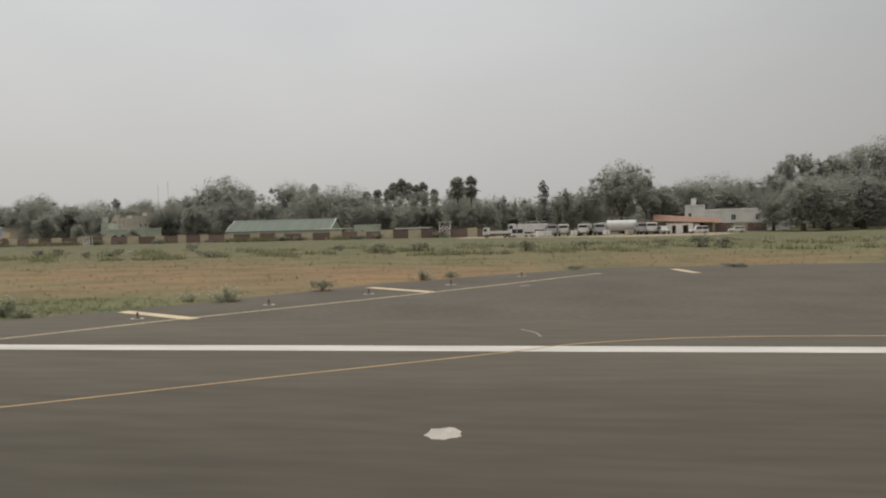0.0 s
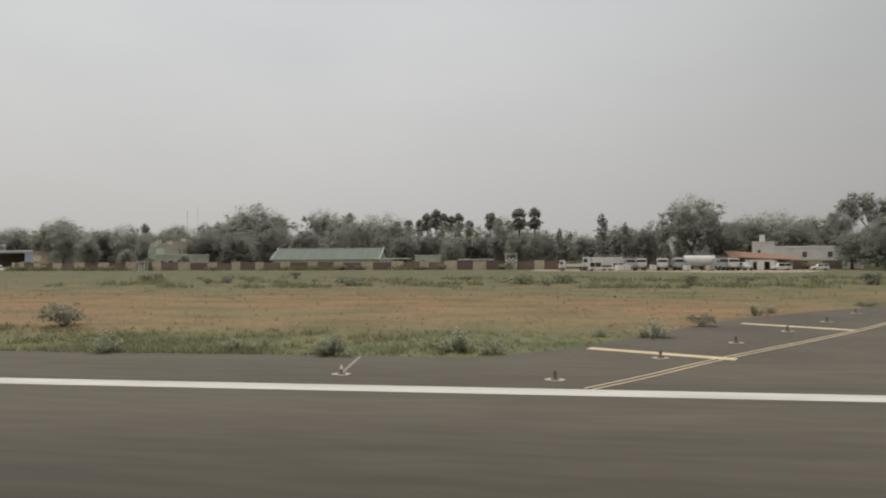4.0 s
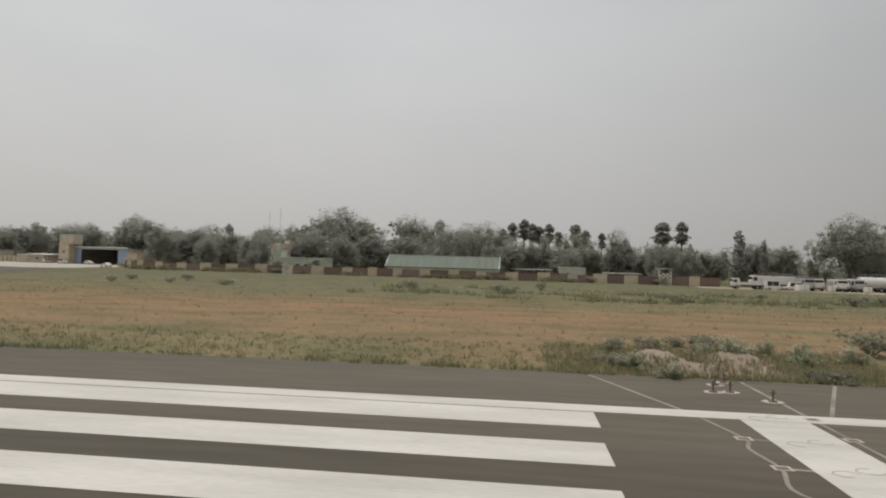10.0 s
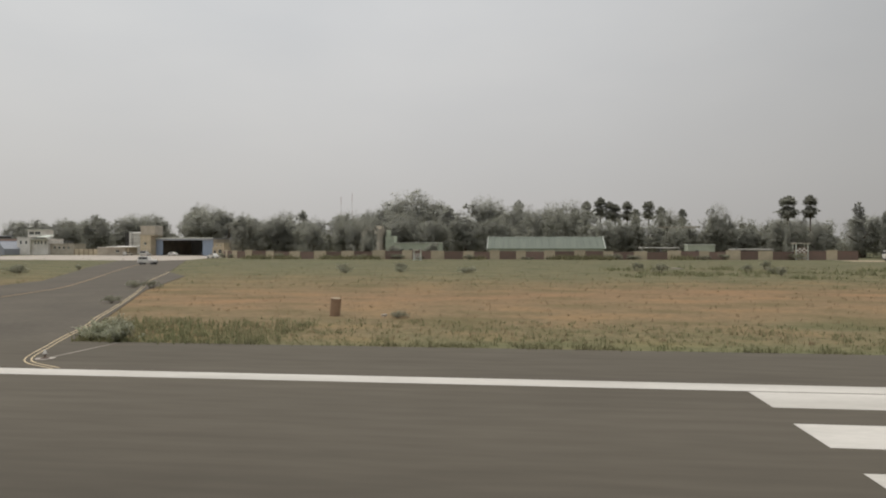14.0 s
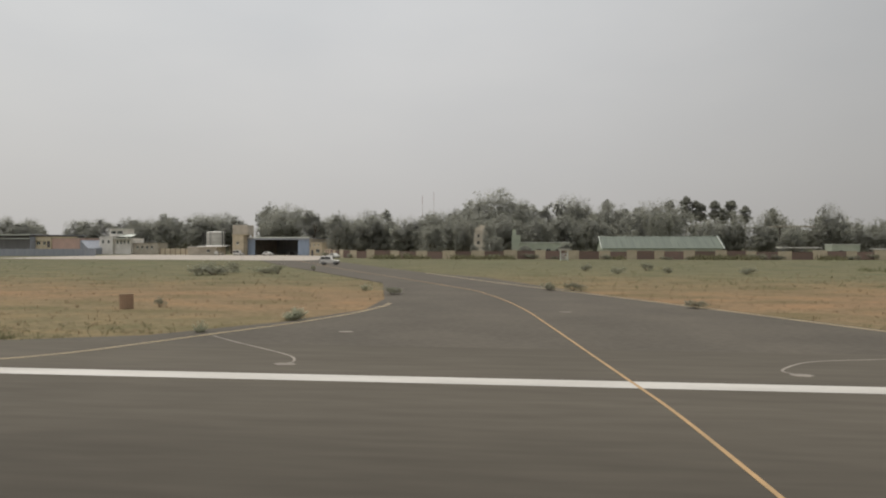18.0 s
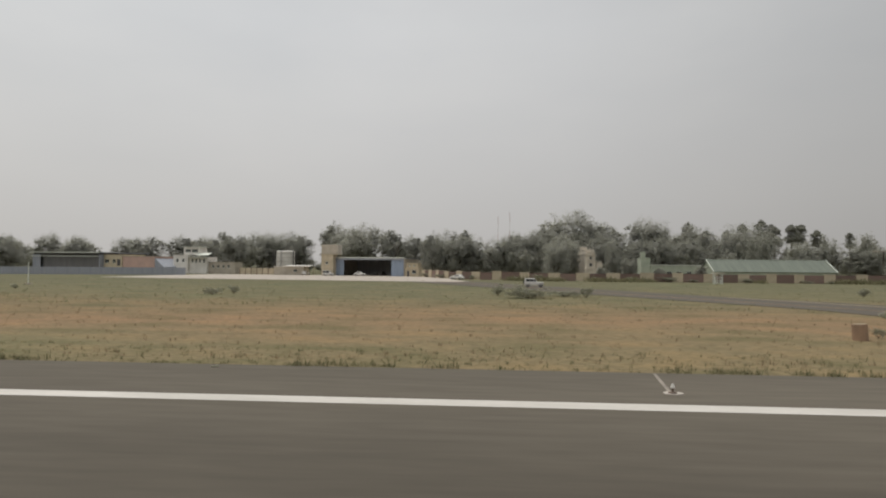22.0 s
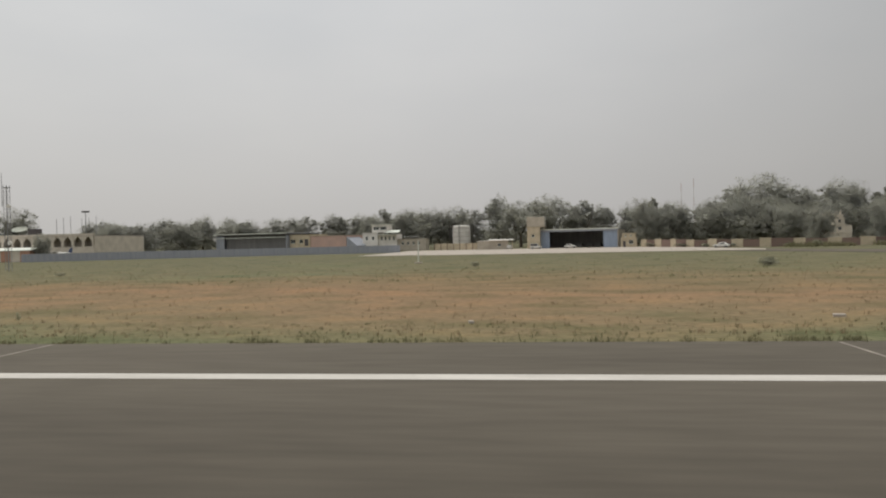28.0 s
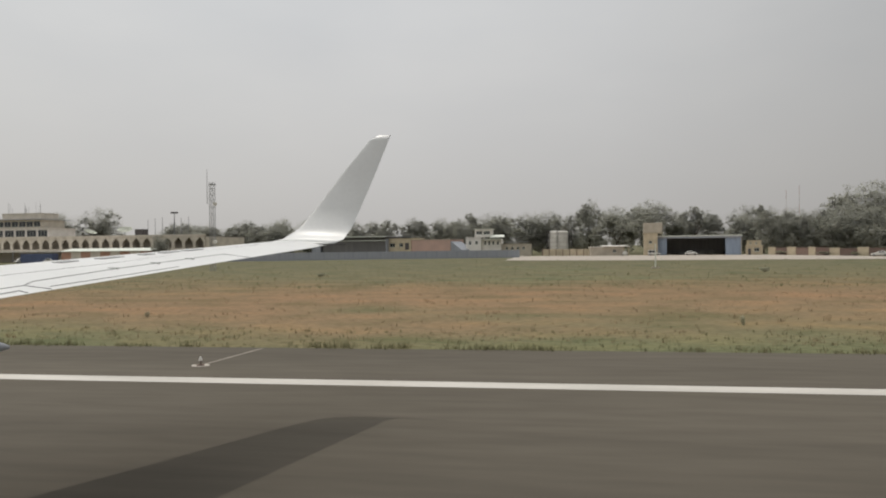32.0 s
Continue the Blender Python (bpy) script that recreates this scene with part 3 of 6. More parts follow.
# an overgrown heap of soil at the runway edge
HEAPS = ((-56.4, 28.8, 0.7, 1.05, 1.7), (-53.1, 29.2, 0.72, 1.25, 1.7), (-54.6, 27.2, 0.25, 2.2, 1.0))


def heap_height(x, y):
    return min(sum(h * math.exp(-((x - a) / c) ** 2 - ((y - b) / d) ** 2) for a, b, h, c, d in HEAPS), 0.58 + 0.04 * math.sin(x * 1.7))


rnd = random.Random(8)
NX, NY = 44, 34
vs = [(-61 + 15 * i / NX, 25.0 + 11 * j / NY) for j in range(NY + 1) for i in range(NX + 1)]
vs = [(x, y, heap_height(x, y) * rnd.uniform(0.95, 1.04) - 0.085) for x, y in vs]
fs = [(j * (NX + 1) + i, j * (NX + 1) + i + 1, (j + 1) * (NX + 1) + i + 1, (j + 1) * (NX + 1) + i) for j in range(NY) for i in range(NX)]
tagged(mesh_from("earth_mound", vs, fs, SOIL_PALE, smooth=True), "low flat-topped mound of pale pinkish soil among weeds", "mound")


def drum(x, y, h, lean, r=0.28):
    d = thing("oil_drum", "rusty brown oil drum standing in the grass", "drum", x, y, -0.06, group="drums in the grass")
    d.matrix_basis = pose(x, y, -0.06, lean, lean * 0.6, 20)
    bm = bmesh.new()
    tube(bm, (0, 0, 0), (0, 0, h), r, r, 20)
    part("body", bm, ORANGE, d)
    for z in (0.03, h * 0.36, h * 0.68, h - 0.03):
        bm = bmesh.new()
        tube(bm, (0, 0, z - 0.022), (0, 0, z + 0.022), r + 0.015, r + 0.015, 20)
        part("hoop", bm, ORANGE, d)
    bm = bmesh.new()
    tube(bm, (0, 0, h + 0.001), (0, 0, h + 0.02), r * 0.9, r * 0.86, 20)
    part("lid", bm, DIRT, d, "pale dusty lid")


drum(-108.3, 36.0, 1.0, 6, 0.29)
drum(-160.22, 38.4, 0.9, -3, 0.4)
for x, y in ((-264.0, 113),):
    p = thing("marker_post", "thin pale metal post in the grass", "post", x, y, -0.05)
    bm = bmesh.new()
    tube(bm, (0, 0, 0), (0, 0, 4.05), 0.1, 0.08)
    part("pole", bm, TRIM_WHITE, p)
    part("foot", bevelled(boxes((-0.6, 0.6, -0.3, 0.3, 0, 0.22)), 0.02), CONCRETE, p)


# flat pale slabs lying in the grass
for i, (x, y, w) in enumerate(((-231.26, 32.4, 0.3), (-221.35, 31.1, 0.24), (-105.5, 36.0, 0.2), (-248.04, 31.0, 0.2), (-72.0, 113.0, 0.9), (-58.0, 112.0, 0.5))):
    slab = tagged(part("concrete_slab", bevelled(prism([(-w, -w * 0.5), (w * 0.8, -w * 0.6), (w, w * 0.4), (-w * 0.7, w * 0.6)], -0.02, 0.1 + 0.1 * w), 0.02), CONCRETE), "broken pale concrete slab lying in the grass", "slab", group="slabs in the grass")
    slab.matrix_basis = pose(x, y, -0.05, 0, 0, 37 * i)

# ---- buildings along the far side ----


def window(parent, xa, xb, za, zb, y0, bars=1, frame_mat=None, pane_mat=None):
    """A framed pane set into an opening whose outer face is at y0."""
    win = part("window", boxes((xa, xb, y0 - 0.05, y0 + 0.12, za - 0.08, za)), frame_mat or TRIM_WHITE, parent)
    t = 0.07
    rails = [(xa, xa + t, y0 + 0.08, y0 + 0.14, za, zb), (xb - t, xb, y0 + 0.08, y0 + 0.14, za, zb), (xa + t, xb - t, y0 + 0.08, y0 + 0.14, zb - t, zb), (xa + t, xb - t, y0 + 0.08, y0 + 0.14, za + 0.002, za + t)]
    for i in range(bars):
        c = xa + (xb - xa) * (i + 1) / (bars + 1)
        rails.append((c - 0.03, c + 0.03, y0 + 0.08, y0 + 0.14, za + t, zb - t))
    part("frame", boxes(*rails), frame_mat or TRIM_WHITE, win)
    part("pane", boxes((xa + t, xb - t, y0 + 0.15, y0 + 0.17, za + t, zb - t)), pane_mat or GLASS, win)


def block(parent, x0, w, y0, d, z0, h, material, holes=(), roof=None, over=0.3, slab=0.18, bars=1, open_=(), parapet=0.0):
    """A storey: four walls, openings in the front, its windows and a roof slab."""
    t = 0.25
    part("wall", holed(bmesh.new(), w, h, y0, y0 + t, [*holes, *open_], x0, z0), material, parent)
    part("wall", boxes((x0, x0 + w, y0 + d - t, y0 + d, z0, z0 + h)), material, parent)
    for xa in (x0, x0 + w - t):
        part("wall", boxes((xa, xa + t, y0 + t, y0 + d - t, z0, z0 + h)), material, parent)
    for q in holes:
        window(parent, *q, y0, bars)
    top = z0 + h
    part("roof", boxes((x0 - over, x0 + w + over, y0 - over, y0 + d + over, top, top + slab)), roof or material, parent)
    if parapet:
        for q in ((x0, x0 + w, y0, y0 + 0.15), (x0, x0 + w, y0 + d - 0.15, y0 + d), (x0, x0 + 0.15, y0 + 0.15, y0 + d - 0.15), (x0 + w - 0.15, x0 + w, y0 + 0.15, y0 + d - 0.15)):
            part("parapet", boxes((*q, top + slab, top + slab + parapet)), material, parent)


# boundary wall of cream piers and red-brown panels
wall = thing("wall_boundary", "boundary wall of cream panels and red-brown brick", "wall", kind="structure")
rnd = random.Random(5)
WALL_RUN = smooth_line([(-206, 236), (-197, 214), (-186, 198), (-168, 190), (-140, 188), (-90, 188), (-20, 187), (66, 187)], 40)


def wall_piece(name, a, b, half, z0, z1, material):
    d_ = b - a
    ob = part(name, boxes((0, d_.length, -half, half, z0, z1)), material, wall)
    ob.matrix_basis = Matrix.Translation(a) @ Matrix.Rotation(math.atan2(d_.y, d_.x), 4, "Z")


def along(s):
    """The place s metres along the wall."""
    for p, q in zip(WALL_RUN, WALL_RUN[1:]):
        if s <= (q - p).length:
            return p + (q - p).normalized() * s
        s -= (q - p).length
    return None


s = 0.0
while along(s + 10):
    w, w2 = rnd.uniform(2.6, 3.8), rnd.uniform(4.3, 5.6)
    h = 2.4 + rnd.uniform(-0.15, 0.25)
    p0, p1, p2, p3 = along(s), along(s + w), along(s + w + 0.02), along(s + w + w2)
    if not -16 < p0.x < 36:
        wall_piece("panel", p0, p1, 0.18, -0.1, h, CREAM)
        wall_piece("panel", p2, p3, 0.1, -0.1, h - 0.3, BRICK)
        wall_piece("coping", p2, p3, 0.14, h - 0.298, h - 0.2, BRICK)
    s += w + w2 + 0.02

# hangar with pale blue doors
ang = math.degrees(math.atan2(-6.0, 23.6))
hangar = thing("hangar", "open aircraft hangar with pale blue sliding doors", "hangar", -241.7, 247.4, 0, ang)
W = 29.0
part("wall", boxes((-0.3, 0.0, 0.6, 22, 0, 6.4)), BEIGE, hangar)
part("wall", boxes((W, W + 0.3, 0.6, 22, 0, 6.4)), BEIGE, hangar)
part("wall", boxes((0, W, 21.7, 22, 0, 6.4)), SHED_GREY, hangar, "grey sheet rear wall")
part("roof", boxes((-0.5, W + 0.5, 0.5, 22.3, 6.41, 6.65)), GREY_SHEET, hangar)
part("ceiling_lining", boxes((0.02, W - 0.02, 0.9, 21.6, 6.2, 6.38)), SHED_GREY, hangar)
part("lintel", boxes((-0.3, W + 0.3, 0.0, 0.45, 5.95, 6.95)), GREY_SHEET, hangar, "grey fascia over the doors")
part("gutter", boxes((-0.5, W + 0.5, -0.16, -0.002, 6.6, 6.95)), TRIM_WHITE, hangar)
for xa, xb in ((0.02, 4.7), (W - 4.9, W - 0.02)):
    door = part("door", boxes((xa, xb, 0.46, 0.58, 0.02, 5.94)), BLUE_DOOR, hangar, "pale blue sliding door leaf")
    n = 5
    for i in range(n):
        c = xa + (xb - xa) * (i + 0.5) / n
        part("rib", boxes((c - 0.05, c + 0.05, 0.4, 0.458, 0.02, 5.94)), BLUE_DOOR, door)
part("floor_slab", boxes((0.02, W - 0.02, 0.6, 21.6, 0.0, 0.03)), DIRT, hangar)
for i in range(4):
    part("stored_crate", bevelled(boxes((8.5 + 3.4 * i, 10.4 + 3.4 * i, 16, 18, 0.031, 1.2 + 0.3 * (i % 2)))), GREY_PAINT, hangar)

wtower = thing("water_tower", "cream tower block with a stained square water tank", "tower", -245.2, 244.6, 0, -6)
block(wtower, 0, 4.6, 0, 5, 0, 7.6, CREAM, [(1.6, 2.7, 4.2, 5.2)], over=0.1)
part("tank", bevelled(boxes((-0.1, 6.3, 0.2, 5.2, 8.0, 11.6)), 0.08), BEIGE, wtower, "stained square tank")
part("base_slab", boxes((-0.3, 6.5, -0.1, 5.3, 7.79, 7.99)), CREAM, wtower)
part("support", boxes((5.7, 6.2, 4.2, 5, 0, 7.78)), CREAM, wtower)

hut = thing("guard_hut", "small cream two-storey hut beside the hangar", "hut", -212.6, 238.4, 0, ang)
block(hut, 0, 5.2, 0, 4, 0, 3.0, CREAM, [(2.6, 4.2, 1.1, 2.4)], over=0.15)
block(hut, 0.4, 4.4, 0.4, 3.2, 3.2, 1.5, CREAM, [(1.2, 1.8, 3.6, 4.3), (3.0, 3.6, 3.6, 4.3)], over=0.1)
part("door", boxes((0.7, 1.6, -0.06, -0.003, 0.02, 2.05)), DARK_STEEL, hut)

store = thing("store_shed", "low beige store with a white slab roof", "shed", -263.6, 245.2, 0, 2)
block(store, 0, 11.4, 0, 9, 0, 3.1, BEIGE, [(7.5, 8.8, 1.2, 2.2)], roof=WHITE_WALL, over=0.1)
bm = bmesh.new()
v = [bm.verts.new(q) for q in ((4.0, -0.9, 3.32), (13.6, -0.9, 3.32), (13.2, 9.6, 3.56), (4.4, 9.6, 3.62), (4.0, -0.9, 3.44), (13.6, -0.9, 3.44), (13.2, 9.6, 3.68), (4.4, 9.6, 3.74))]
for q in ((3, 2, 1, 0), (4, 5, 6, 7), (0, 1, 5, 4), (1, 2, 6, 5), (2, 3, 7, 6), (3, 0, 4, 7)):
    bm.faces.new([v[i] for i in q])
part("canopy", bm, WHITE_WALL, store, "sloping white sheet canopy")
for px_ in (12.9,):
    for py_ in (-0.6, 9.2):
        part("post", boxes((px_, px_ + 0.2, py_, py_ + 0.2, 0, 3.39)), CREAM, store)

low = thing("wall_low", "low cream wall with darker piers", "wall", -281, 256, 0, -14, kind="structure")
for i in range(7):
    part("panel", boxes((2.6 * i + 0.16, 2.6 * i + 2.44, -0.1, 0.1, 0, 2.5)), CREAM, low)
    part("pier", boxes((2.6 * i - 0.15, 2.6 * i + 0.15, -0.18, 0.18, 0, 2.6)), BRICK, low)

silo = thing("storage_tank", "wide grey-white storage tank with dark frame posts", "tank", -273.8, 291, 0)
bm = bmesh.new()
tube(bm, (0, 0, 0), (0, 0, 9.8), 4.1, 4.1, 32)
part("shell", bm, WHITE_WALL, silo)
bm = bmesh.new()
tube(bm, (0, 0, 9.801), (0, 0, 10.15), 4.15, 3.2, 32)
part("cap", bm, WHITE_WALL, silo)
for xa in (-4.9, -3.9, 4.3, 5.3):
    part("frame_post", boxes((xa - 0.14, xa + 0.14, -2.6, -2.3, 0, 10.3)), DARK_STEEL, silo)
for i in range(5):
    part("hoop", (lambda b: tube(b, (0, 0, 1.6 + 1.8 * i), (0, 0, 1.72 + 1.8 * i), 4.16, 4.16, 32))(bmesh.new()), BEIGE, silo)
bm = bmesh.new()
for s_ in (-0.3, 0.3):
    tube(bm, (s_ - 0.6, -4.4, 0), (s_ - 0.6, -4.4, 10.6), 0.05, n=5)
for i in range(24):
    tube(bm, (-0.9, -4.4, 0.4 + 0.42 * i), (-0.3, -4.4, 0.4 + 0.42 * i), 0.03, n=4)
part("ladder", bm, DARK_STEEL, silo)

villa = thing("operations_building", "white two-storey building with a roof cabin and balcony", "building", -311, 261, 0, -3)
block(villa, 0, 6.2, 0, 10, 0, 7.4, WHITE_WALL, [(1.2, 2.2, 4.6, 6.0), (3.8, 4.8, 4.6, 6.0)], over=0.25)
block(villa, 3.4, 6.6, 2, 7, 7.6, 3.1, WHITE_WALL, [(4.0, 6.4, 8.6, 9.9), (6.8, 9.4, 8.6, 9.9)], over=0.7, roof=TRIM_WHITE, bars=3)
block(villa, 6.25, 7.6, 1.2, 9, 0, 6.6, WHITE_WALL, [(7.2, 8.0, 4.4, 6.0), (8.8, 9.6, 4.4, 6.0), (10.4, 11.2, 4.4, 6.0), (12.2, 13.0, 4.4, 6.0)], over=0.1, slab=0.2)
part("balcony", boxes((6.3, 14.9, -0.6, 1.15, 6.5, 6.7)), TRIM_WHITE, villa)
bm = bmesh.new()
v = [bm.verts.new(q) for q in ((9.6, -0.9, 7.35), (15.4, -0.9, 7.35), (15.0, 3.4, 8.3), (10.0, 3.4, 8.3), (9.6, -0.9, 7.47), (15.4, -0.9, 7.47), (15.0, 3.4, 8.42), (10.0, 3.4, 8.42))]
for q in ((3, 2, 1, 0), (4, 5, 6, 7), (0, 1, 5, 4), (1, 2, 6, 5), (2, 3, 7, 6), (3, 0, 4, 7)):
    bm.faces.new([v[i] for i in q])
part("awning", bm, TRIM_WHITE, villa, "sloping white awning")
for xa in (9.9, 14.9):
    part("awning_post", boxes((xa, xa + 0.12, -0.7, -0.58, 6.71, 7.38)), STEEL, villa)
block(villa, 13.9, 11.5, 2.4, 7, 0, 4.6, BEIGE, [(15.5 + 2.2 * i, 16.5 + 2.2 * i, 2.4, 3.6) for i in range(4)], over=0.15)
bm = bmesh.new()
for i in range(24):
    tube(bm, (14.2 + i * 0.46, 2.5, 4.78), (14.2 + i * 0.46, 2.5, 5.6), 0.03, n=4)
tube(bm, (14.2, 2.5, 5.6), (24.8, 2.5, 5.6), 0.04, n=4)
part("railing", bm, STEEL, villa)

pink = thing("pink_building", "low building, half cream and half salmon pink", "building", -344.6, 265.5, 0, -19)
block(pink, 0, 12.0, 0, 12, 0, 7.3, CREAM, [(2.2, 4.6, 4.0, 5.5), (6.6, 8.4, 4.0, 5.5)], over=0.1)
part("door_recess", boxes((9.4, 11.2, -0.05, -0.003, 2.9, 5.6)), DARK_STEEL, pink)
block(pink, 12.01, 17.6, 0.4, 12, 0, 6.7, PINK, [], over=0.15, roof=BEIGE)
bm = bmesh.new()
v = [bm.verts.new(q) for q in ((29.7, 0.5, 0), (34.5, 0.5, 0), (34.5, 0.5, 2.6), (29.7, 0.5, 6.0), (29.7, 10, 0), (34.5, 10, 0), (34.5, 10, 2.6), (29.7, 10, 6.0))]
for q in ((0, 1, 2, 3), (7, 6, 5, 4), (0, 4, 5, 1), (1, 5, 6, 2), (2, 6, 7, 3), (3, 7, 4, 0)):
    bm.faces.new([v[i] for i in q])
part("lean_to", bm, GREY_SHEET, pink, "grey sheet lean-to")

hangar2 = thing("hangar", "wide dark hangar with a thin white roof edge", "hangar", -377, 268, 0, -10)
part("wall", boxes((0, 0.4, 0.5, 30, 0, 7.4)), GREY_SHEET, hangar2)
part("wall", boxes((33.6, 34, 0.5, 30, 0, 7.4)), GREY_SHEET, hangar2)
# rear wall and lining carry the interior's shade in their dark colour
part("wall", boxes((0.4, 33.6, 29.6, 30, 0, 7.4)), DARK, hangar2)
part("roof", boxes((-0.6, 34.6, -0.4, 30.4, 8.2, 8.5)), GREY_SHEET, hangar2)
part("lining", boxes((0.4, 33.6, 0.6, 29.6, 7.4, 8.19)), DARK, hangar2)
part("roof_edge", boxes((-0.7, 34.7, -0.6, -0.401, 8.15, 8.5)), TRIM_WHITE, hangar2)
part("rail", boxes((0, 34, -0.3, -0.1, 6.6, 6.85)), TRIM_WHITE, hangar2)
part("door", boxes((0.4, 4.4, 0.0, 0.3, 0, 7.38)), GREY_SHEET, hangar2)
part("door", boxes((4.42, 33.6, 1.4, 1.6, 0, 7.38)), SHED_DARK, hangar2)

# grey sheet fence
fence = thing("wall_fence", "blue-grey corrugated sheet fence", "fence", kind="structure")
run = smooth_line([(-289, 226), (-330, 217), (-380, 200), (-404, 191)], 12)
for a, b in zip(run, run[1:]):
    d = b - a
    L = d.length
    sheet = part("panel", boxes((0.03, L - 0.03, -0.04, 0.04, -0.1, 2.5)), GREY_SHEET, fence)
    sheet.matrix_basis = Matrix.Translation(a) @ Matrix.Rotation(math.atan2(d.y, d.x), 4, "Z")
    post = part("post", boxes((-0.05, 0.05, -0.12, 0.12, -0.1, 2.65)), STEEL, fence)
    post.matrix_basis = sheet.matrix_basis.copy()

# small shrine tower
shrine = thing("shrine", "small cream stepped shrine tower with finials", "shrine", -150.9, 219, 0)
for w, z0, z1 in ((3.5, 0, 3.4), (3.1, 3.41, 6.0), (2.9, 6.01, 8.0), (2.3, 8.01, 9.0)):
    c = 2.0
    part("tier", bevelled(boxes((c - w / 2, c + w / 2, c - w / 2, c + w / 2, z0, z1)), 0.06), LIGHT_CREAM, shrine)
    part("cornice", boxes((c - w / 2 - 0.22, c + w / 2 + 0.22, c - w / 2 - 0.22, c + w / 2 + 0.22, z1 - 0.22, z1 - 0.004)), LIGHT_CREAM, shrine)
for s, tall in ((-0.95, 0.9), (-0.2, 1.5), (0.85, 1.6)):
    bm = bmesh.new()
    tube(bm, (2.0 + s, 2.0, 9.0), (2.0 + s, 2.0, 9.0 + tall * 0.6), 0.26, 0.2, 8)
    tube(bm, (2.0 + s, 2.0, 9.0 + tall * 0.6), (2.0 + s, 2.0, 9.0 + tall), 0.12, 0.05, 8)
    part("finial", bm, LIGHT_CREAM, shrine)
# dark plates on the solid tiers, in place of shaded openings
part("opening", boxes((1.6, 2.3, 0.49, 0.546, 6.5, 7.4)), DARK, shrine)
part("opening", boxes((1.5, 2.4, 0.39, 0.446, 4.2, 5.2)), DARK, shrine)
part("ledge", boxes((3.8, 5.8, 1.0, 3.2, 0, 5.3)), LIGHT_CREAM, shrine)
for k in range(3):
    part("merlon", boxes((3.9 + 0.66 * k, 4.3 + 0.66 * k, 1.0, 1.3, 5.301, 5.8)), LIGHT_CREAM, shrine)

# pale green low building with a stair tower
green = thing("green_building", "low pale green building with a stepped stair tower", "building", -138.4, 196, 0)
block(green, 3.2, 14.0, 0, 8, 0, 4.6, GREEN_WALL, [(5 + 2.8 * i, 6.4 + 2.8 * i, 1.6, 2.9) for i in range(4)], over=0.25, roof=TRIM_WHITE)
block(green, 0.6, 2.6, 0.5, 5, 0, 6.6, GREEN_WALL, [], over=0.1)
part("tank", bevelled(boxes((0.8, 1.9, 1, 2.6, 6.79, 8.5)), 0.05), GREEN_WALL, green)

# long shed with a green sheet roof
long_shed = thing("long_shed", "long shed with a green sheet-metal gable roof", "shed", -107.9, 224, 0)
L = 38.2
part("wall", boxes((0.4, L - 0.4, 0.6, 0.85, 0, 3.0)), GREEN_WALL, long_shed)
part("wall", boxes((0.4, L - 0.4, 15.2, 15.45, 0, 3.0)), GREEN_WALL, long_shed)
for xa in (0.0, L - 0.4):
    bm = bmesh.new()
    v = [bm.verts.new((xa + s, y, z)) for s in (0, 0.38) for y, z in ((0.6, 0), (15.45, 0), (15.45, 3.0), (8, 6.55), (0.6, 3.0))]
    bm.faces.new(v[:5][::-1])
    bm.faces.new(v[5:])
    for i in range(5):
        bm.faces.new((v[i], v[(i + 1) % 5], v[5 + (i + 1) % 5], v[5 + i]))
    part("gable", bm, GREEN_WALL, long_shed)
n_sheets = 17
for i in range(n_sheets):
    xa, xb = -0.4 + (L + 0.8) * i / n_sheets, -0.4 + (L + 0.8) * (i + 1) / n_sheets - 0.03
    for y0, y1 in ((0.1, 8.0), (15.95, 8.02)):
        bm = bmesh.new()
        v = [bm.verts.new(q) for q in ((xa, y0, 2.75), (xb, y0, 2.75), (xb, y1, 6.75), (xa, y1, 6.75), (xa, y0, 2.85), (xb, y0, 2.85), (xb, y1, 6.85), (xa, y1, 6.85))]
        for q in ((0, 1, 2, 3), (4, 5, 6, 7), (0, 1, 5, 4), (1, 2, 6, 5), (2, 3, 7, 6), (3, 0, 4, 7)):
            bm.faces.new([v[j] for j in q])
        bmesh.ops.recalc_face_normals(bm, faces=bm.faces[:])
        part("roof_sheet", bm, GREEN_ROOF, long_shed)
part("ridge_cap", boxes((-0.5, L + 0.5, 7.8, 8.25, 6.86, 7.0)), TRIM_WHITE, long_shed)
for xa in (-0.62, L + 0.42):
    bm = bmesh.new()
    v = [bm.verts.new((xa + s, y, z)) for s in (0, 0.2) for y, z in ((0, 2.6), (0, 3.0), (8, 7.05), (8, 6.6))]
    for q in ((0, 1, 2, 3), (7, 6, 5, 4), (0, 4, 5, 1), (1, 5, 6, 2), (2, 6, 7, 3), (3, 7, 4, 0)):
        bm.faces.new([v[j] for j in q])
    part("bargeboard", bm, TRIM_WHITE, long_shed)

small = thing("small_shed", "small pale green shed behind the wall", "shed", -51, 191, 0)
block(small, 0, 7.2, 0, 4, 0, 4.0, GREEN_WALL, [(2, 3, 1.6, 2.6)], over=0.15, roof=TRIM_WHITE)
lowroof = thing("low_roof", "low white sheet-roofed shelter", "shelter", -63.5, 192, 0)
part("roof", boxes((0, 10.5, 0, 5, 3.1, 3.3)), WHITE_WALL, lowroof)
for xa in (0.2, 5.2, 10.1):
    for ya in (0.2, 4.6):
        part("post", boxes((xa, xa + 0.2, ya, ya + 0.2, 0, 3.099)), STEEL, lowroof)
lowroof2 = copy_thing(lowroof, pose(-38.5, 191.5, -0.4))

canopy = thing("canopy", "tall flat grey canopy on a single pole", "canopy", -43.6, 240, 0)
part("slab", boxes((-5.2, 8.0, -2, 2, 10.1, 10.45)), BEIGE, canopy)
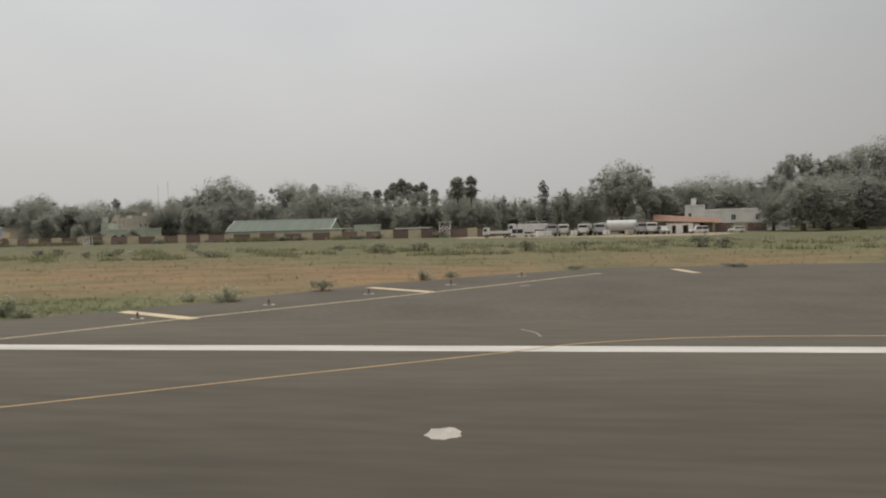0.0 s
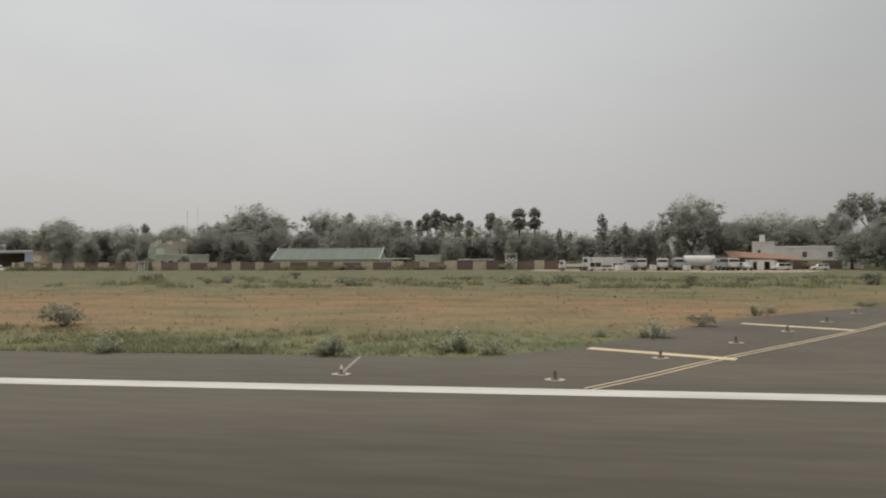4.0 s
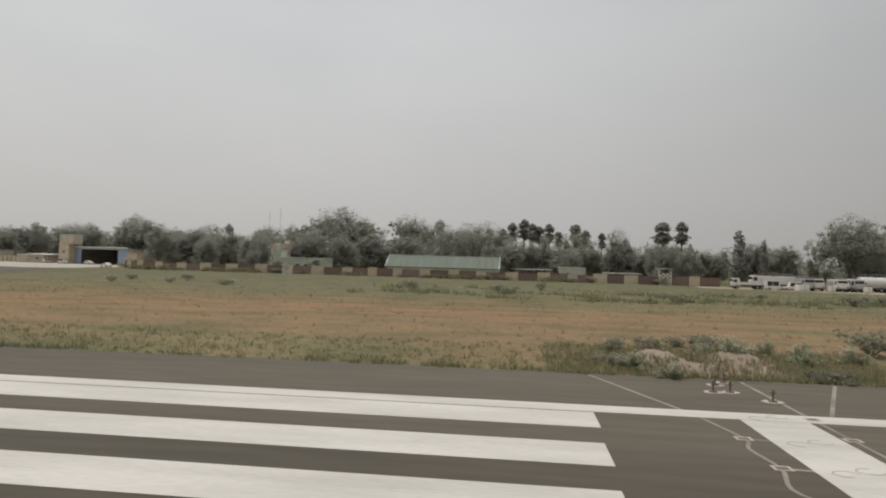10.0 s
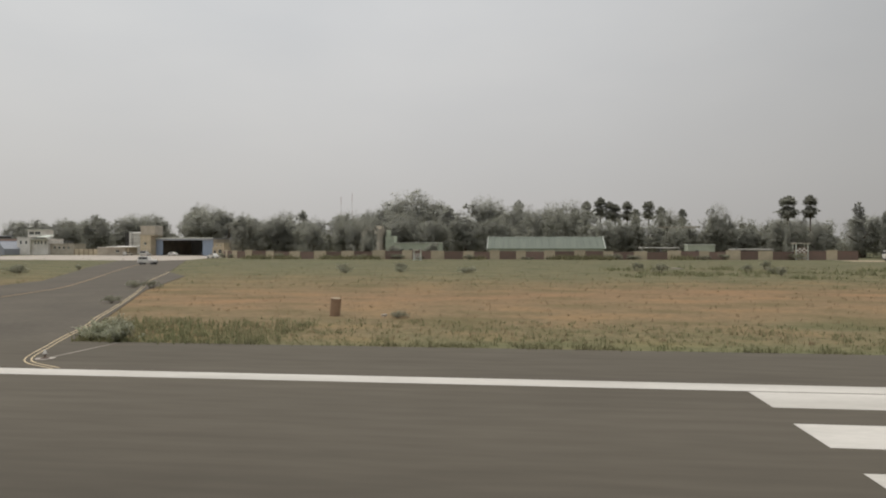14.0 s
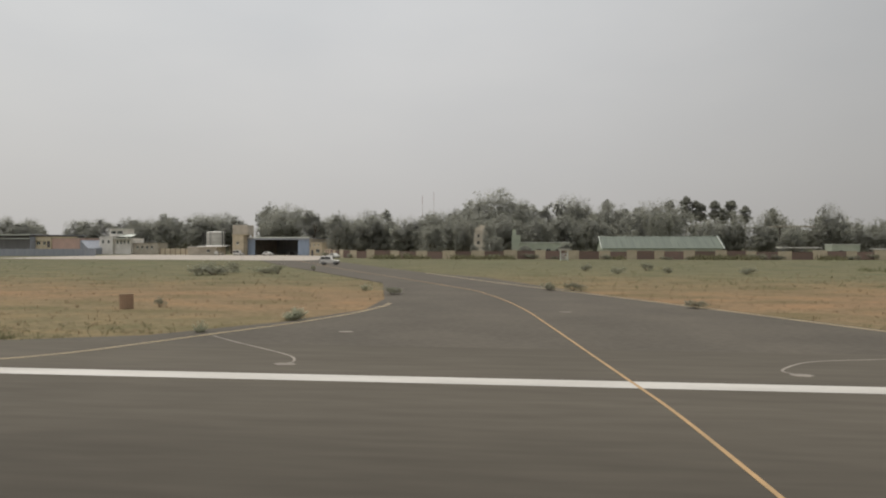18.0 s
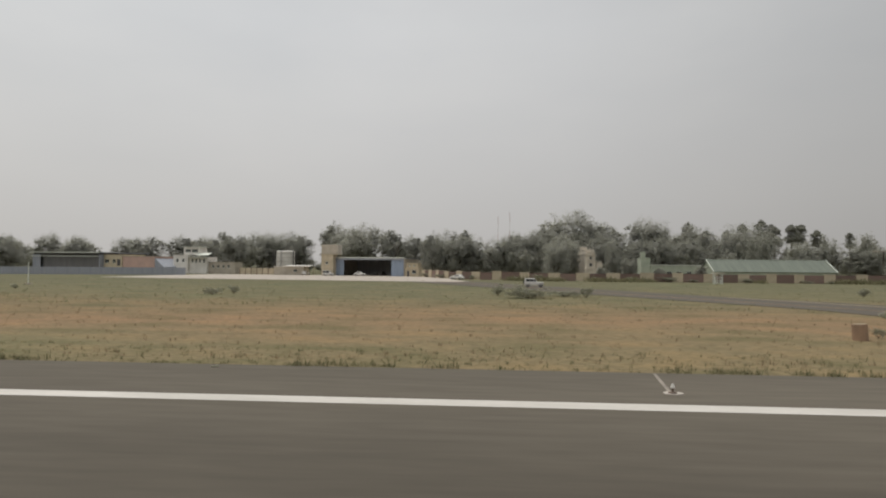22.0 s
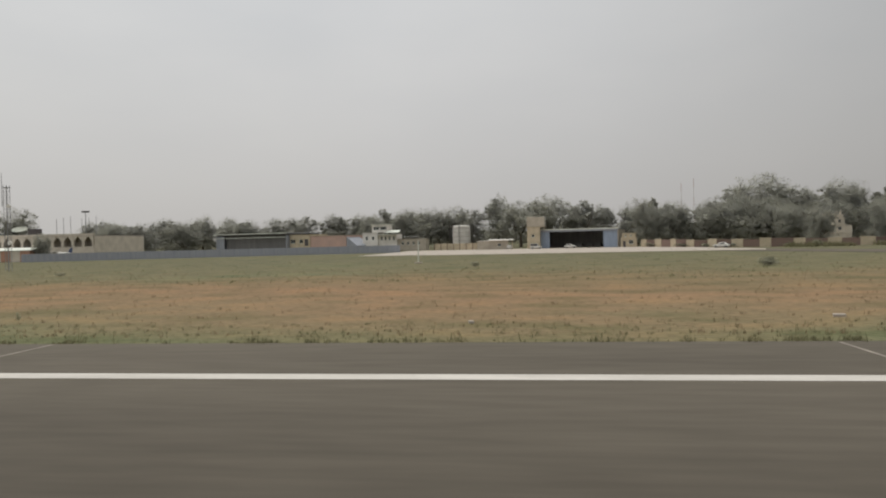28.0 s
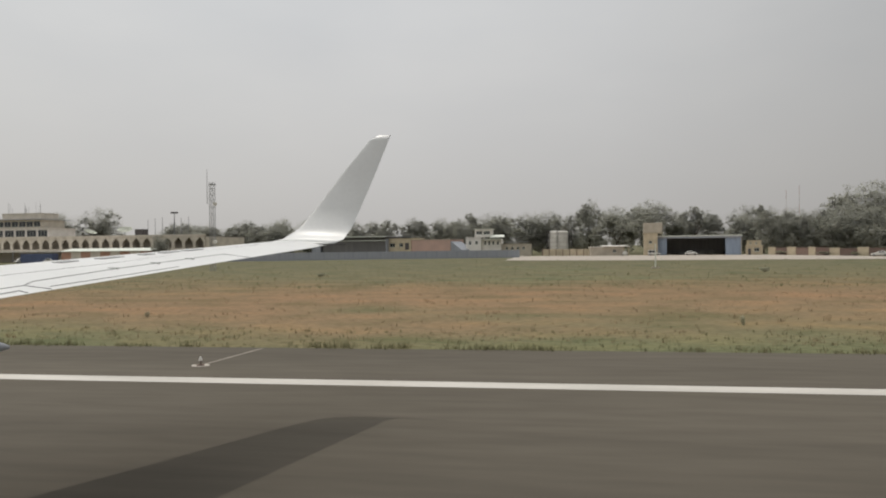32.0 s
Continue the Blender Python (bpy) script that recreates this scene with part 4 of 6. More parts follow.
part("pole", boxes((-2.65, -2.35, -0.15, 0.15, 0, 10.09)), BARK, canopy)

# white house and brown-roofed garage by the vehicle yard
house = thing("white_house", "long white flat-roofed house with a stair tower", "house", 45.3, 197, 0, -14)
block(house, 0, 5.3, 0, 6, 0, 7.0, WHITE_WALL, [(0.9, 1.8, 3.8, 5.2)], over=0.08, parapet=0.4)
part("chimney", bevelled(boxes((1.6, 3.0, 1, 2.4, 7.19, 9.4)), 0.05), WHITE_WALL, house)
block(house, 5.31, 21.5, 0.4, 7, 0, 5.7, WHITE_WALL, [(12.2, 13.4, 3.0, 4.6), (18.4, 19.6, 3.0, 4.6)], over=0.15, parapet=0.3)
garage = thing("garage", "open garage with a rusty brown sheet roof", "garage", 34.4, 181, 0, -8)
bm = bmesh.new()
v = [bm.verts.new(q) for q in ((-0.4, -1, 3.2), (16.5, -1, 2.4), (16.5, 9, 3.6), (-0.4, 9, 4.9), (-0.4, -1, 3.3), (16.5, -1, 2.5), (16.5, 9, 3.7), (-0.4, 9, 5.0))]
for q in ((0, 1, 2, 3), (7, 6, 5, 4), (0, 4, 5, 1), (1, 5, 6, 2), (2, 6, 7, 3), (3, 7, 4, 0)):
    bm.faces.new([v[j] for j in q])
part("roof", bm, BROWN_ROOF, garage)
for i in range(4):
    part("post", boxes((0.2 + 4.7 * i, 0.4 + 4.7 * i, -0.6, -0.4, 0, 2.86 - 0.147 * i)), BEIGE, garage)
part("wall", boxes((0, 15, 8.4, 8.6, 0, 3.1)), BEIGE, garage)
part("partition", boxes((6, 11, -0.2, 0, 0, 2.4)), WHITE_WALL, garage)
far_house = thing("far_house", "pale house half hidden among trees", "house", 104, 226, 0)
block(far_house, 0, 14, 0, 8, 0, 7.5, BEIGE, [(2, 3.4, 4.5, 6), (8, 9.4, 4.5, 6)], over=0.2)
back_house = thing("back_house", "long cream two-storey house with a row of small windows", "house", -147.2, 222.9, 0, 90)
block(back_house, 0, 28.5, 0, 2.7, 0, 8.2, LIGHT_CREAM, [(9.6 + 3.2 * i, 10.7 + 3.2 * i, 5.4, 6.9) for i in range(4)], over=0.15, parapet=0.5)
block(back_house, 5, 19, 0.4, 2.2, 8.4, 1.3, LIGHT_CREAM, [], over=0.12)
block(back_house, 15, 5, 0.5, 1.9, 9.9, 1.0, LIGHT_CREAM, [], over=0.1)

# terminal with pointed arches
terminal = thing("terminal", "cream terminal building with a row of pointed arches", "terminal", -560, 222, 0, -1.5)
TL = 162.0
AW = 3.05


def arch_panel(x0, w, z0, z1, y0, y1, aw, spring, top):
    """A wall bay with a pointed arch cut right through."""
    bm = bmesh.new()
    c = x0 + w / 2
    half = aw / 2
    pts = [(c - half, z0), (c - half, spring)]
    for i in range(1, 6):
        s = i / 6
        pts.append((c - half * (1 - s) ** 0.75, spring + (top - spring) * s))
    pts.append((c, top))
    pts += [(2 * c - a, b) for a, b in pts[-2::-1]]
    outer = [(x0, z0), (x0, z1), (x0 + w, z1), (x0 + w, z0)]
    mid = len(pts) // 2
    for y in (y0, y1):
        lp = [bm.verts.new((a, y, b)) for a, b in pts]
        lo = [bm.verts.new((a, y, b)) for a, b in outer]
        bm.faces.new([lo[0], lo[1], *lp[mid::-1]])
        bm.faces.new([lo[1], lo[2], lp[mid]])
        bm.faces.new([lo[2], lo[3], *lp[:mid - 1:-1]])
        if y == y0:
            first = lp
        else:
            for i in range(len(lp) - 1):
                bm.faces.new((first[i], first[i + 1], lp[i + 1], lp[i]))
    bmesh.ops.recalc_face_normals(bm, faces=bm.faces[:])
    return bm


n_bays = int(TL / 4.05)
for i in range(n_bays):
    bay = 4.05
    part("arch_bay", arch_panel(i * bay, bay - 0.01, 4.6, 8.5, 0, 0.5, AW, 6.5, 8.15), LIGHT_CREAM, terminal)
part("wall", boxes((0, TL, 0.0, 0.5, 0, 4.58)), LIGHT_CREAM, terminal, "plain ground-floor front")
part("parapet", boxes((-0.2, TL + 0.2, -0.2, 0.6, 8.52, 9.3)), LIGHT_CREAM, terminal)
# beige, darker than the front, puts the arcade's shade into this wall
part("wall", boxes((0, TL, 4.2, 4.5, 0, 8.3)), BEIGE, terminal, "wall behind the arcade, coloured darker for its shade")
part("roof", boxes((0, TL, 0.62, 30, 8.32, 8.6)), CONCRETE, terminal)
part("wall", boxes((TL - 0.4, TL, 0.62, 30, 0, 8.3)), LIGHT_CREAM, terminal)
part("canopy", boxes((60, TL - 26, -7, -0.21, 3.6, 3.95)), WHITE_WALL, terminal, "pale canopy along the front")
for i in range(8):
    part("canopy_post", boxes((62 + 9.8 * i, 62.3 + 9.8 * i, -6.6, -6.3, 0, 3.59)), STEEL, terminal)
block(terminal, 64, 30, 8, 14, 8.61, 4.0, WHITE_WALL, [(65.2 + 4.8 * i, 69.2 + 4.8 * i, 9.4, 12.0) for i in range(6)], over=0.5, bars=2)
block(terminal, 70, 20, 9, 12, 12.82, 3.2, LIGHT_CREAM, [(70.5 + 3.2 * i, 73.4 + 3.2 * i, 13.3, 15.4) for i in range(6)], over=1.6, roof=GREY_SHEET)
block(terminal, 72, 17, 10, 9, 16.22, 2.2, LIGHT_CREAM, [], over=0.1)
rnd = random.Random(8)
for i in range(13):
    bm = bmesh.new()
    xa, ya = 72.6 + i * 1.25, 11 + rnd.uniform(0, 6)
    tube(bm, (xa, ya, 18.6), (xa, ya, 18.6 + rnd.uniform(1.6, 4.6)), 0.06, 0.04, 5)
    part("antenna", bm, STEEL, terminal)
for xa, ya, tilt, r in ((110.0, 7, 80, 2.3), (125.0, 6, 20, 2.7)):
    dish = thing("satellite_dish", "white satellite dish on the terminal roof", "satellite dish", -560 + xa, 222 + ya, 8.45, tilt)
    bm = bmesh.new()
    rings = []
    for j in range(5):
        rr = r * (j + 0.02) / 4
        rings.append([bm.verts.new((rr * math.cos(0.4488 * i), rr * math.sin(0.4488 * i), 0.28 * rr * rr / r)) for i in range(14)])
    for a, b in zip(rings, rings[1:]):
        for i in range(14):
            bm.faces.new((a[i], a[(i + 1) % 14], b[(i + 1) % 14], b[i]))
    bmesh.ops.solidify(bm, geom=bm.faces[:], thickness=0.06)
    bmesh.ops.rotate(bm, verts=bm.verts[:], cent=(0, 0, 0), matrix=Matrix.Rotation(radians(24), 3, "X"))
    bmesh.ops.translate(bm, verts=bm.verts[:], vec=(0, 0, r * 0.95))
    part("bowl", bm, TRIM_WHITE, dish)
    bm = bmesh.new()
    tube(bm, (0, 0.1, 0), (0, 0.1, r * 0.9), 0.14)
    part("pedestal", bm, STEEL, dish)

part("plant_box", bevelled(boxes((131.0, 134.4, 6, 9, 8.61, 11.6)), 0.06), DARK_STEEL, terminal, "dark roof plant box")
part("vent_deck", boxes((118.0, 124.0, 4, 9, 8.61, 9.4)), GREY_SHEET, terminal)

# orange and white chequered store before the terminal
chequer = thing("chequered_store", "low store with orange and white panels and a white roof", "store", -437.0, 197, 0, -1)
for i in range(9):
    part("panel", boxes((3.5 * i + 0.01, 3.5 * i + 3.49, 0, 0.2, 0, 3.6)), LIGHT_CREAM if i % 2 else ORANGE_PANEL, chequer)
part("side_wall", boxes((31.3, 31.5, 0.21, 5, 0, 3.6)), ORANGE_PANEL, chequer)
part("side_wall", boxes((0.0, 0.2, 0.21, 5, 0, 3.6)), ORANGE_PANEL, chequer)
bm = bmesh.new()
v = [bm.verts.new(q) for q in ((-0.4, -0.4, 3.62), (32, -0.4, 3.62), (32, 5.4, 4.5), (-0.4, 5.4, 4.5), (-0.4, -0.4, 3.78), (32, -0.4, 3.78), (32, 5.4, 4.66), (-0.4, 5.4, 4.66))]
for q in ((3, 2, 1, 0), (4, 5, 6, 7), (0, 1, 5, 4), (1, 2, 6, 5), (2, 3, 7, 6), (3, 0, 4, 7)):
    bm.faces.new([v[i] for i in q])
part("roof", bm, TRIM_WHITE, chequer, "white sheet roof")
crate = thing("cargo_container", "dark blue cargo container beside the chequered store", "container", -451, 196, 0, -2)
part("body", bevelled(boxes((0, 12, 0, 2.6, 0.1, 3.1)), 0.03), BLUE_STEEL, crate)
for i in range(20):
    part("rib", boxes((0.3 + 0.6 * i, 0.55 + 0.6 * i, -0.05, -0.002, 0.25, 2.95)), BLUE_STEEL, crate)
for xa in (0.1, 11.7):
    part("foot", boxes((xa, xa + 0.2, 0.1, 2.5, 0, 0.098)), DARK_STEEL, crate)

# small parked aircraft
plane = thing("light_aircraft", "small white and blue parked aircraft", "aircraft", -402.5, 205, 0, 205)
bm = bmesh.new()
rings = []
for x, z, r in ((-4.6, 2.5, 0.12), (-3.6, 2.35, 0.35), (-1.2, 2.1, 0.7), (0.8, 2.05, 0.85), (2.4, 1.9, 0.7), (3.3, 1.85, 0.3)):
    rings.append([bm.verts.new((x, r * 0.85 * math.cos(0.5236 * i), z + r * math.sin(0.5236 * i))) for i in range(12)])
for a, b in zip(rings, rings[1:]):
    for i in range(12):
        bm.faces.new((a[i], a[(i + 1) % 12], b[(i + 1) % 12], b[i]))
bm.faces.new(rings[0])
bm.faces.new(rings[-1][::-1])
bmesh.ops.recalc_face_normals(bm, faces=bm.faces[:])
part("fuselage", bm, CAR_WHITE, plane, smooth=True)
part("stripe", boxes((-3.4, 2.2, -0.76, -0.745, 1.9, 2.15), (-3.4, 2.2, 0.745, 0.76, 1.9, 2.15)), BLUE_STEEL, plane)
part("main_wing", bevelled(boxes((-0.3, 1.3, -5.4, 5.4, 2.92, 3.08)), 0.05), CAR_WHITE, plane)
part("tailplane", bevelled(boxes((-4.6, -3.7, -1.8, 1.8, 2.5, 2.58)), 0.02), CAR_WHITE, plane)
bm = bmesh.new()
fin = [(-4.7, 2.6), (-3.3, 2.6), (-4.1, 4.3), (-4.8, 4.3)]
a, b = [bm.verts.new((x, -0.05, z)) for x, z in fin], [bm.verts.new((x, 0.05, z)) for x, z in fin]
bm.faces.new(a)
bm.faces.new(b[::-1])
for i in range(4):
    bm.faces.new((a[i], b[i], b[(i + 1) % 4], a[(i + 1) % 4]))
bmesh.ops.recalc_face_normals(bm, faces=bm.faces[:])
part("fin", bm, BLUE_STEEL, plane)
for x, y in ((2.3, 0), (0.1, -1.1), (0.1, 1.1)):
    bm = bmesh.new()
    tube(bm, (x, y - 0.1, 0.3), (x, y + 0.1, 0.3), 0.3, 0.3, 14)
    part("wheel", bm, RUBBER, plane)
    bm = bmesh.new()
    tube(bm, (x, y, 0.35), (x, y * 0.4, 1.5), 0.06, n=6)
    part("strut", bm, STEEL, plane)
bm = bmesh.new()
tube(bm, (3.34, 0, 0.95), (3.34, 0, 2.75), 0.06, 0.06, 6)
part("propeller", bm, DARK_STEEL, plane)

# lattice mast
mast = thing("lattice_mast", "slim steel lattice mast with aerials", "mast", -340.6, 111.6, 0)
bm = bmesh.new()
s = 0.36
for a, b in ((-s, -s), (s, -s), (s, s), (-s, s)):
    tube(bm, (a, b, 0), (a, b, 15.9), 0.055, 0.045, 5)
part("leg_frame", bm, STEEL, mast)
bm = bmesh.new()
for i in range(14):
    z = 0.4 + i * 1.1
    for (a, b), (c, d) in (((-s, -s), (s, -s)), ((s, -s), (s, s)), ((s, s), (-s, s)), ((-s, s), (-s, -s))):
        tube(bm, (a, b, z), (c, d, z + 1.1), 0.022, n=4)
        tube(bm, (a, b, z), (c, d, z), 0.022, n=4)
part("bracing", bm, STEEL, mast)
bm = bmesh.new()
tube(bm, (-0.95, 0, 12.0), (-0.95, 0, 18.2), 0.07, 0.04, 6)
tube(bm, (-0.95, 0, 13), (-0.36, 0, 13), 0.04, n=4)
part("aerial", bm, STEEL, mast)
for z in (5.2, 12.0):
    bm = bmesh.new()
    tube(bm, (0.7, -0.3, z), (0.7, -0.6, z), 0.38, 0.34, 12)
    part("dish", bm, WHITE_WALL, mast)
part("platform", boxes((-0.5, 0.5, -0.5, 0.5, 15.4, 15.5)), STEEL, mast)

flood = thing("floodlight_mast", "tall floodlight mast with a round lamp ring", "lamp mast", -446.5, 282, 0)
bm = bmesh.new()
tube(bm, (0, 0, 0), (0, 0, 21.0), 0.3, 0.14, 8)
part("pole", bm, STEEL, flood)
bm = bmesh.new()
tube(bm, (0, 0, 20.5), (0, 0, 21.1), 1.6, 1.7, 12)
part("lamp_ring", bm, DARK_STEEL, flood)
for i in range(6):
    pole = thing("flagpole", "thin bare steel flagpole by the terminal", "flagpole", -452 + i * 3.4 + (2 if i > 2 else 0), 270, 0, group="flagpoles by the terminal")
    bm = bmesh.new()
    tube(bm, (0, 0, 0), (0, 0, 17.2 + (i % 3) * 0.5), 0.16, 0.1, 6)
    part("pole", bm, STEEL, pole)
for x, y, h in ((-178.8, 297, 26.2), (-173.6, 297, 28.0)):
    aerial = thing("radio_mast", "thin red-and-white guyed radio mast", "mast", x, y, 0, group="pair of radio masts")
    for j in range(7):
        bm = bmesh.new()
        tube(bm, (0, 0, h * j / 7), (0, 0, h * (j + 1) / 7), 0.085, 0.085, 6)
        part("section", bm, WHITE_WALL if j % 2 else PINK, aerial)

# chequered lookout frames
for x, y, h, w in ((-24.4, 186, 4.3, 3.0), (-125.2, 171, 2.6, 1.8)):
    frame_ = thing("lattice_marker", "small chequered lookout on braced white posts", "marker", x, y, 0, group="lattice markers")
    for a in (0, w):
        for b in (0, w * 0.7):
            part("post", boxes((a - 0.11, a + 0.11, b - 0.11, b + 0.11, -0.1, h)), TRIM_WHITE, frame_)
    for k in range(2):
        bm = bmesh.new()
        tube(bm, (0.1, -0.02, 0.1 + k * h * 0.2), (w - 0.1, -0.02, h * 0.2 + k * h * 0.2), 0.06, n=5)
        tube(bm, (w - 0.1, -0.03, 0.1 + k * h * 0.2), (0.1, -0.03, h * 0.2 + k * h * 0.2), 0.06, n=5)
        part("brace", bm, TRIM_WHITE, frame_)
    n = 5
    for i in range(n):
        for j in range(3):
            part("check", boxes((0.12 + i * (w - 0.24) / n, 0.12 + (i + 1) * (w - 0.24) / n - 0.02, -0.05, 0.05, h * 0.44 + j * h * 0.1, h * 0.44 + (j + 1) * h * 0.1 - 0.02)), WHITE_WALL if (i + j) % 2 else BRICK, frame_)
    part("rail", boxes((0.12, w - 0.12, -0.04, 0.04, h * 0.76, h * 0.8)), BRICK, frame_)
    part("cap", boxes((-0.4, w + 0.4, -0.5, w * 0.7 + 0.5, h + 0.002, h + 0.2)), LIGHT_CREAM, frame_)

# ---- vehicles ----


def wheel(parent, x, y, r, w=0.24):
    bm = bmesh.new()
    tube(bm, (x, y - w / 2, r), (x, y + w / 2, r), r, r, 16)
    wh = part("wheel", bm, RUBBER, parent)
    bm = bmesh.new()
    tube(bm, (x, y - w / 2 - 0.012, r), (x, y + w / 2 + 0.012, r), r * 0.55, r * 0.55, 12)
    part("rim", bm, STEEL, wh)


def shell(profile, half, taper=0.0, z_taper=1.0):
    """A body from a side outline (x, z), half as wide as given, drawn in above z_taper."""
    bm = bmesh.new()
    sides = []
    for s in (-1, 1):
        sides.append([bm.verts.new((x, s * (half - (taper if z > z_taper else 0)), z)) for x, z in profile])
    bm.faces.new(sides[0])
    bm.faces.new(sides[1][::-1])
    n = len(profile)
    for i in range(n):
        bm.faces.new((sides[0][i], sides[1][i], sides[1][(i + 1) % n], sides[0][(i + 1) % n]))
    bmesh.ops.recalc_face_normals(bm, faces=bm.faces[:])
    bmesh.ops.bevel(bm, geom=bm.edges[:], offset=0.05, segments=1, affect="EDGES")
    return bm


def car(x, y, rz, label, long=4.2, high=1.45, boxy=False):
    c = thing("car", label, "car", x, y, 0, rz)
    h = long / 2
    lower = [(-h, 0.3), (-h, 0.78), (-h + 0.25, 0.92), (h - 1.25, 0.95), (h - 0.1, 0.75), (h, 0.3)]
    part("body", shell(lower, 0.85), CAR_WHITE, c)
    if boxy:
        cab = [(-h + 0.06, 0.93), (-h + 0.16, high), (h - 1.75, high), (h - 1.3, 0.93)]
    else:
        cab = [(-h + 0.5, 0.93), (-h + 1.0, high), (h - 2.0, high), (h - 1.2, 0.93)]
    part("cabin", shell(cab, 0.8, 0.1, 1.2), CAR_WHITE, c)
    a, b = cab[1][0], cab[2][0]
    for s in (-1, 1):
        for q0, q1 in ((a + 0.05, (a + b) / 2 - 0.06), ((a + b) / 2 + 0.06, b + 0.1)):
            part("window", boxes((q0, q1, s * 0.765 - 0.03, s * 0.765 + 0.03, 1.0, high - 0.12)), GLASS, c)
    for wx in (-h + 0.75, h - 0.8):
        for s in (-1, 1):
            wheel(c, wx, s * 0.74, 0.31)
    for s in (-1, 1):
        part("headlight", boxes((h - 0.1, h + 0.02, s * 0.6 - 0.14, s * 0.6 + 0.14, 0.55, 0.7)), GLASS, c)
    return c


car(-229.8, 241.4, -14, "white saloon car parked before the hangar")
car(-242.0, 243.0, -8, "white boxy van parked by the tower", 4.3, 1.85, True)
car(-191.3, 194.2, 150, "pale saloon car against the boundary wall")
car(-251.6, 246.6, 80, "white small car beside the store", 3.8, 1.5, True)
car(52, 171, 170, "white car near the brown-roofed garage", 4.0, 1.5, True)
for i, (x, y) in enumerate(((-440, 196), (-428, 193), (-452, 198))):
    car(x, y, 30 * i, "pale car parked by the terminal", 4.3, 1.6, bool(i % 2))


def jeep(x, y, rz, size=1.0):
    j = thing("jeep", "white off-road jeep with a spare wheel and roof rack", "jeep", x, y, 0, rz)
    part("body", shell([(-2.1, 0.5), (-2.1, 1.15), (0.5, 1.18), (2.0, 1.1), (2.05, 0.5)], 0.86), CAR_WHITE, j)
    part("cabin", shell([(-2.05, 1.16), (-2.0, 1.95), (0.25, 1.95), (0.6, 1.16)], 0.82, 0.06, 1.5), CAR_WHITE, j)
    for s in (-1, 1):
        for q0, q1 in ((-1.8, -1.0), (-0.9, -0.2), (-0.1, 0.32)):
            part("window", boxes((q0, q1, s * 0.79 - 0.03, s * 0.79 + 0.03, 1.28, 1.82)), GLASS, j)
        part("mudguard", boxes((1.0, 2.1, s * 0.86 - 0.1, s * 0.86 + 0.1, 0.85, 0.95)), CAR_WHITE, j)
    for wx in (-1.35, 1.45):
        for s in (-1, 1):
            wheel(j, wx, s * 0.75, 0.38, 0.22)
    bm = bmesh.new()
    tube(bm, (-2.16, 0, 1.1), (-2.38, 0, 1.1), 0.34, 0.34, 14)
    part("spare_wheel", bm, RUBBER, j)
    part("bumper", bevelled(boxes((2.06, 2.2, -0.8, 0.8, 0.48, 0.66))), DARK_STEEL, j)
    for s in (-1, 1):
        bm = bmesh.new()
        tube(bm, (2.0, s * 0.55, 0.92), (2.09, s * 0.55, 0.92), 0.12, 0.12, 10)
        part("headlight", bm, GLASS, j)
    for q in range(5):
        part("rack_bar", boxes((-1.9 + 0.45 * q, -1.86 + 0.45 * q, -0.7, 0.7, 1.98, 2.02)), STEEL, j)
    j.matrix_basis = j.matrix_basis @ Matrix.Scale(size, 4)


jeep(-172.9, 127, 0, 0.86)


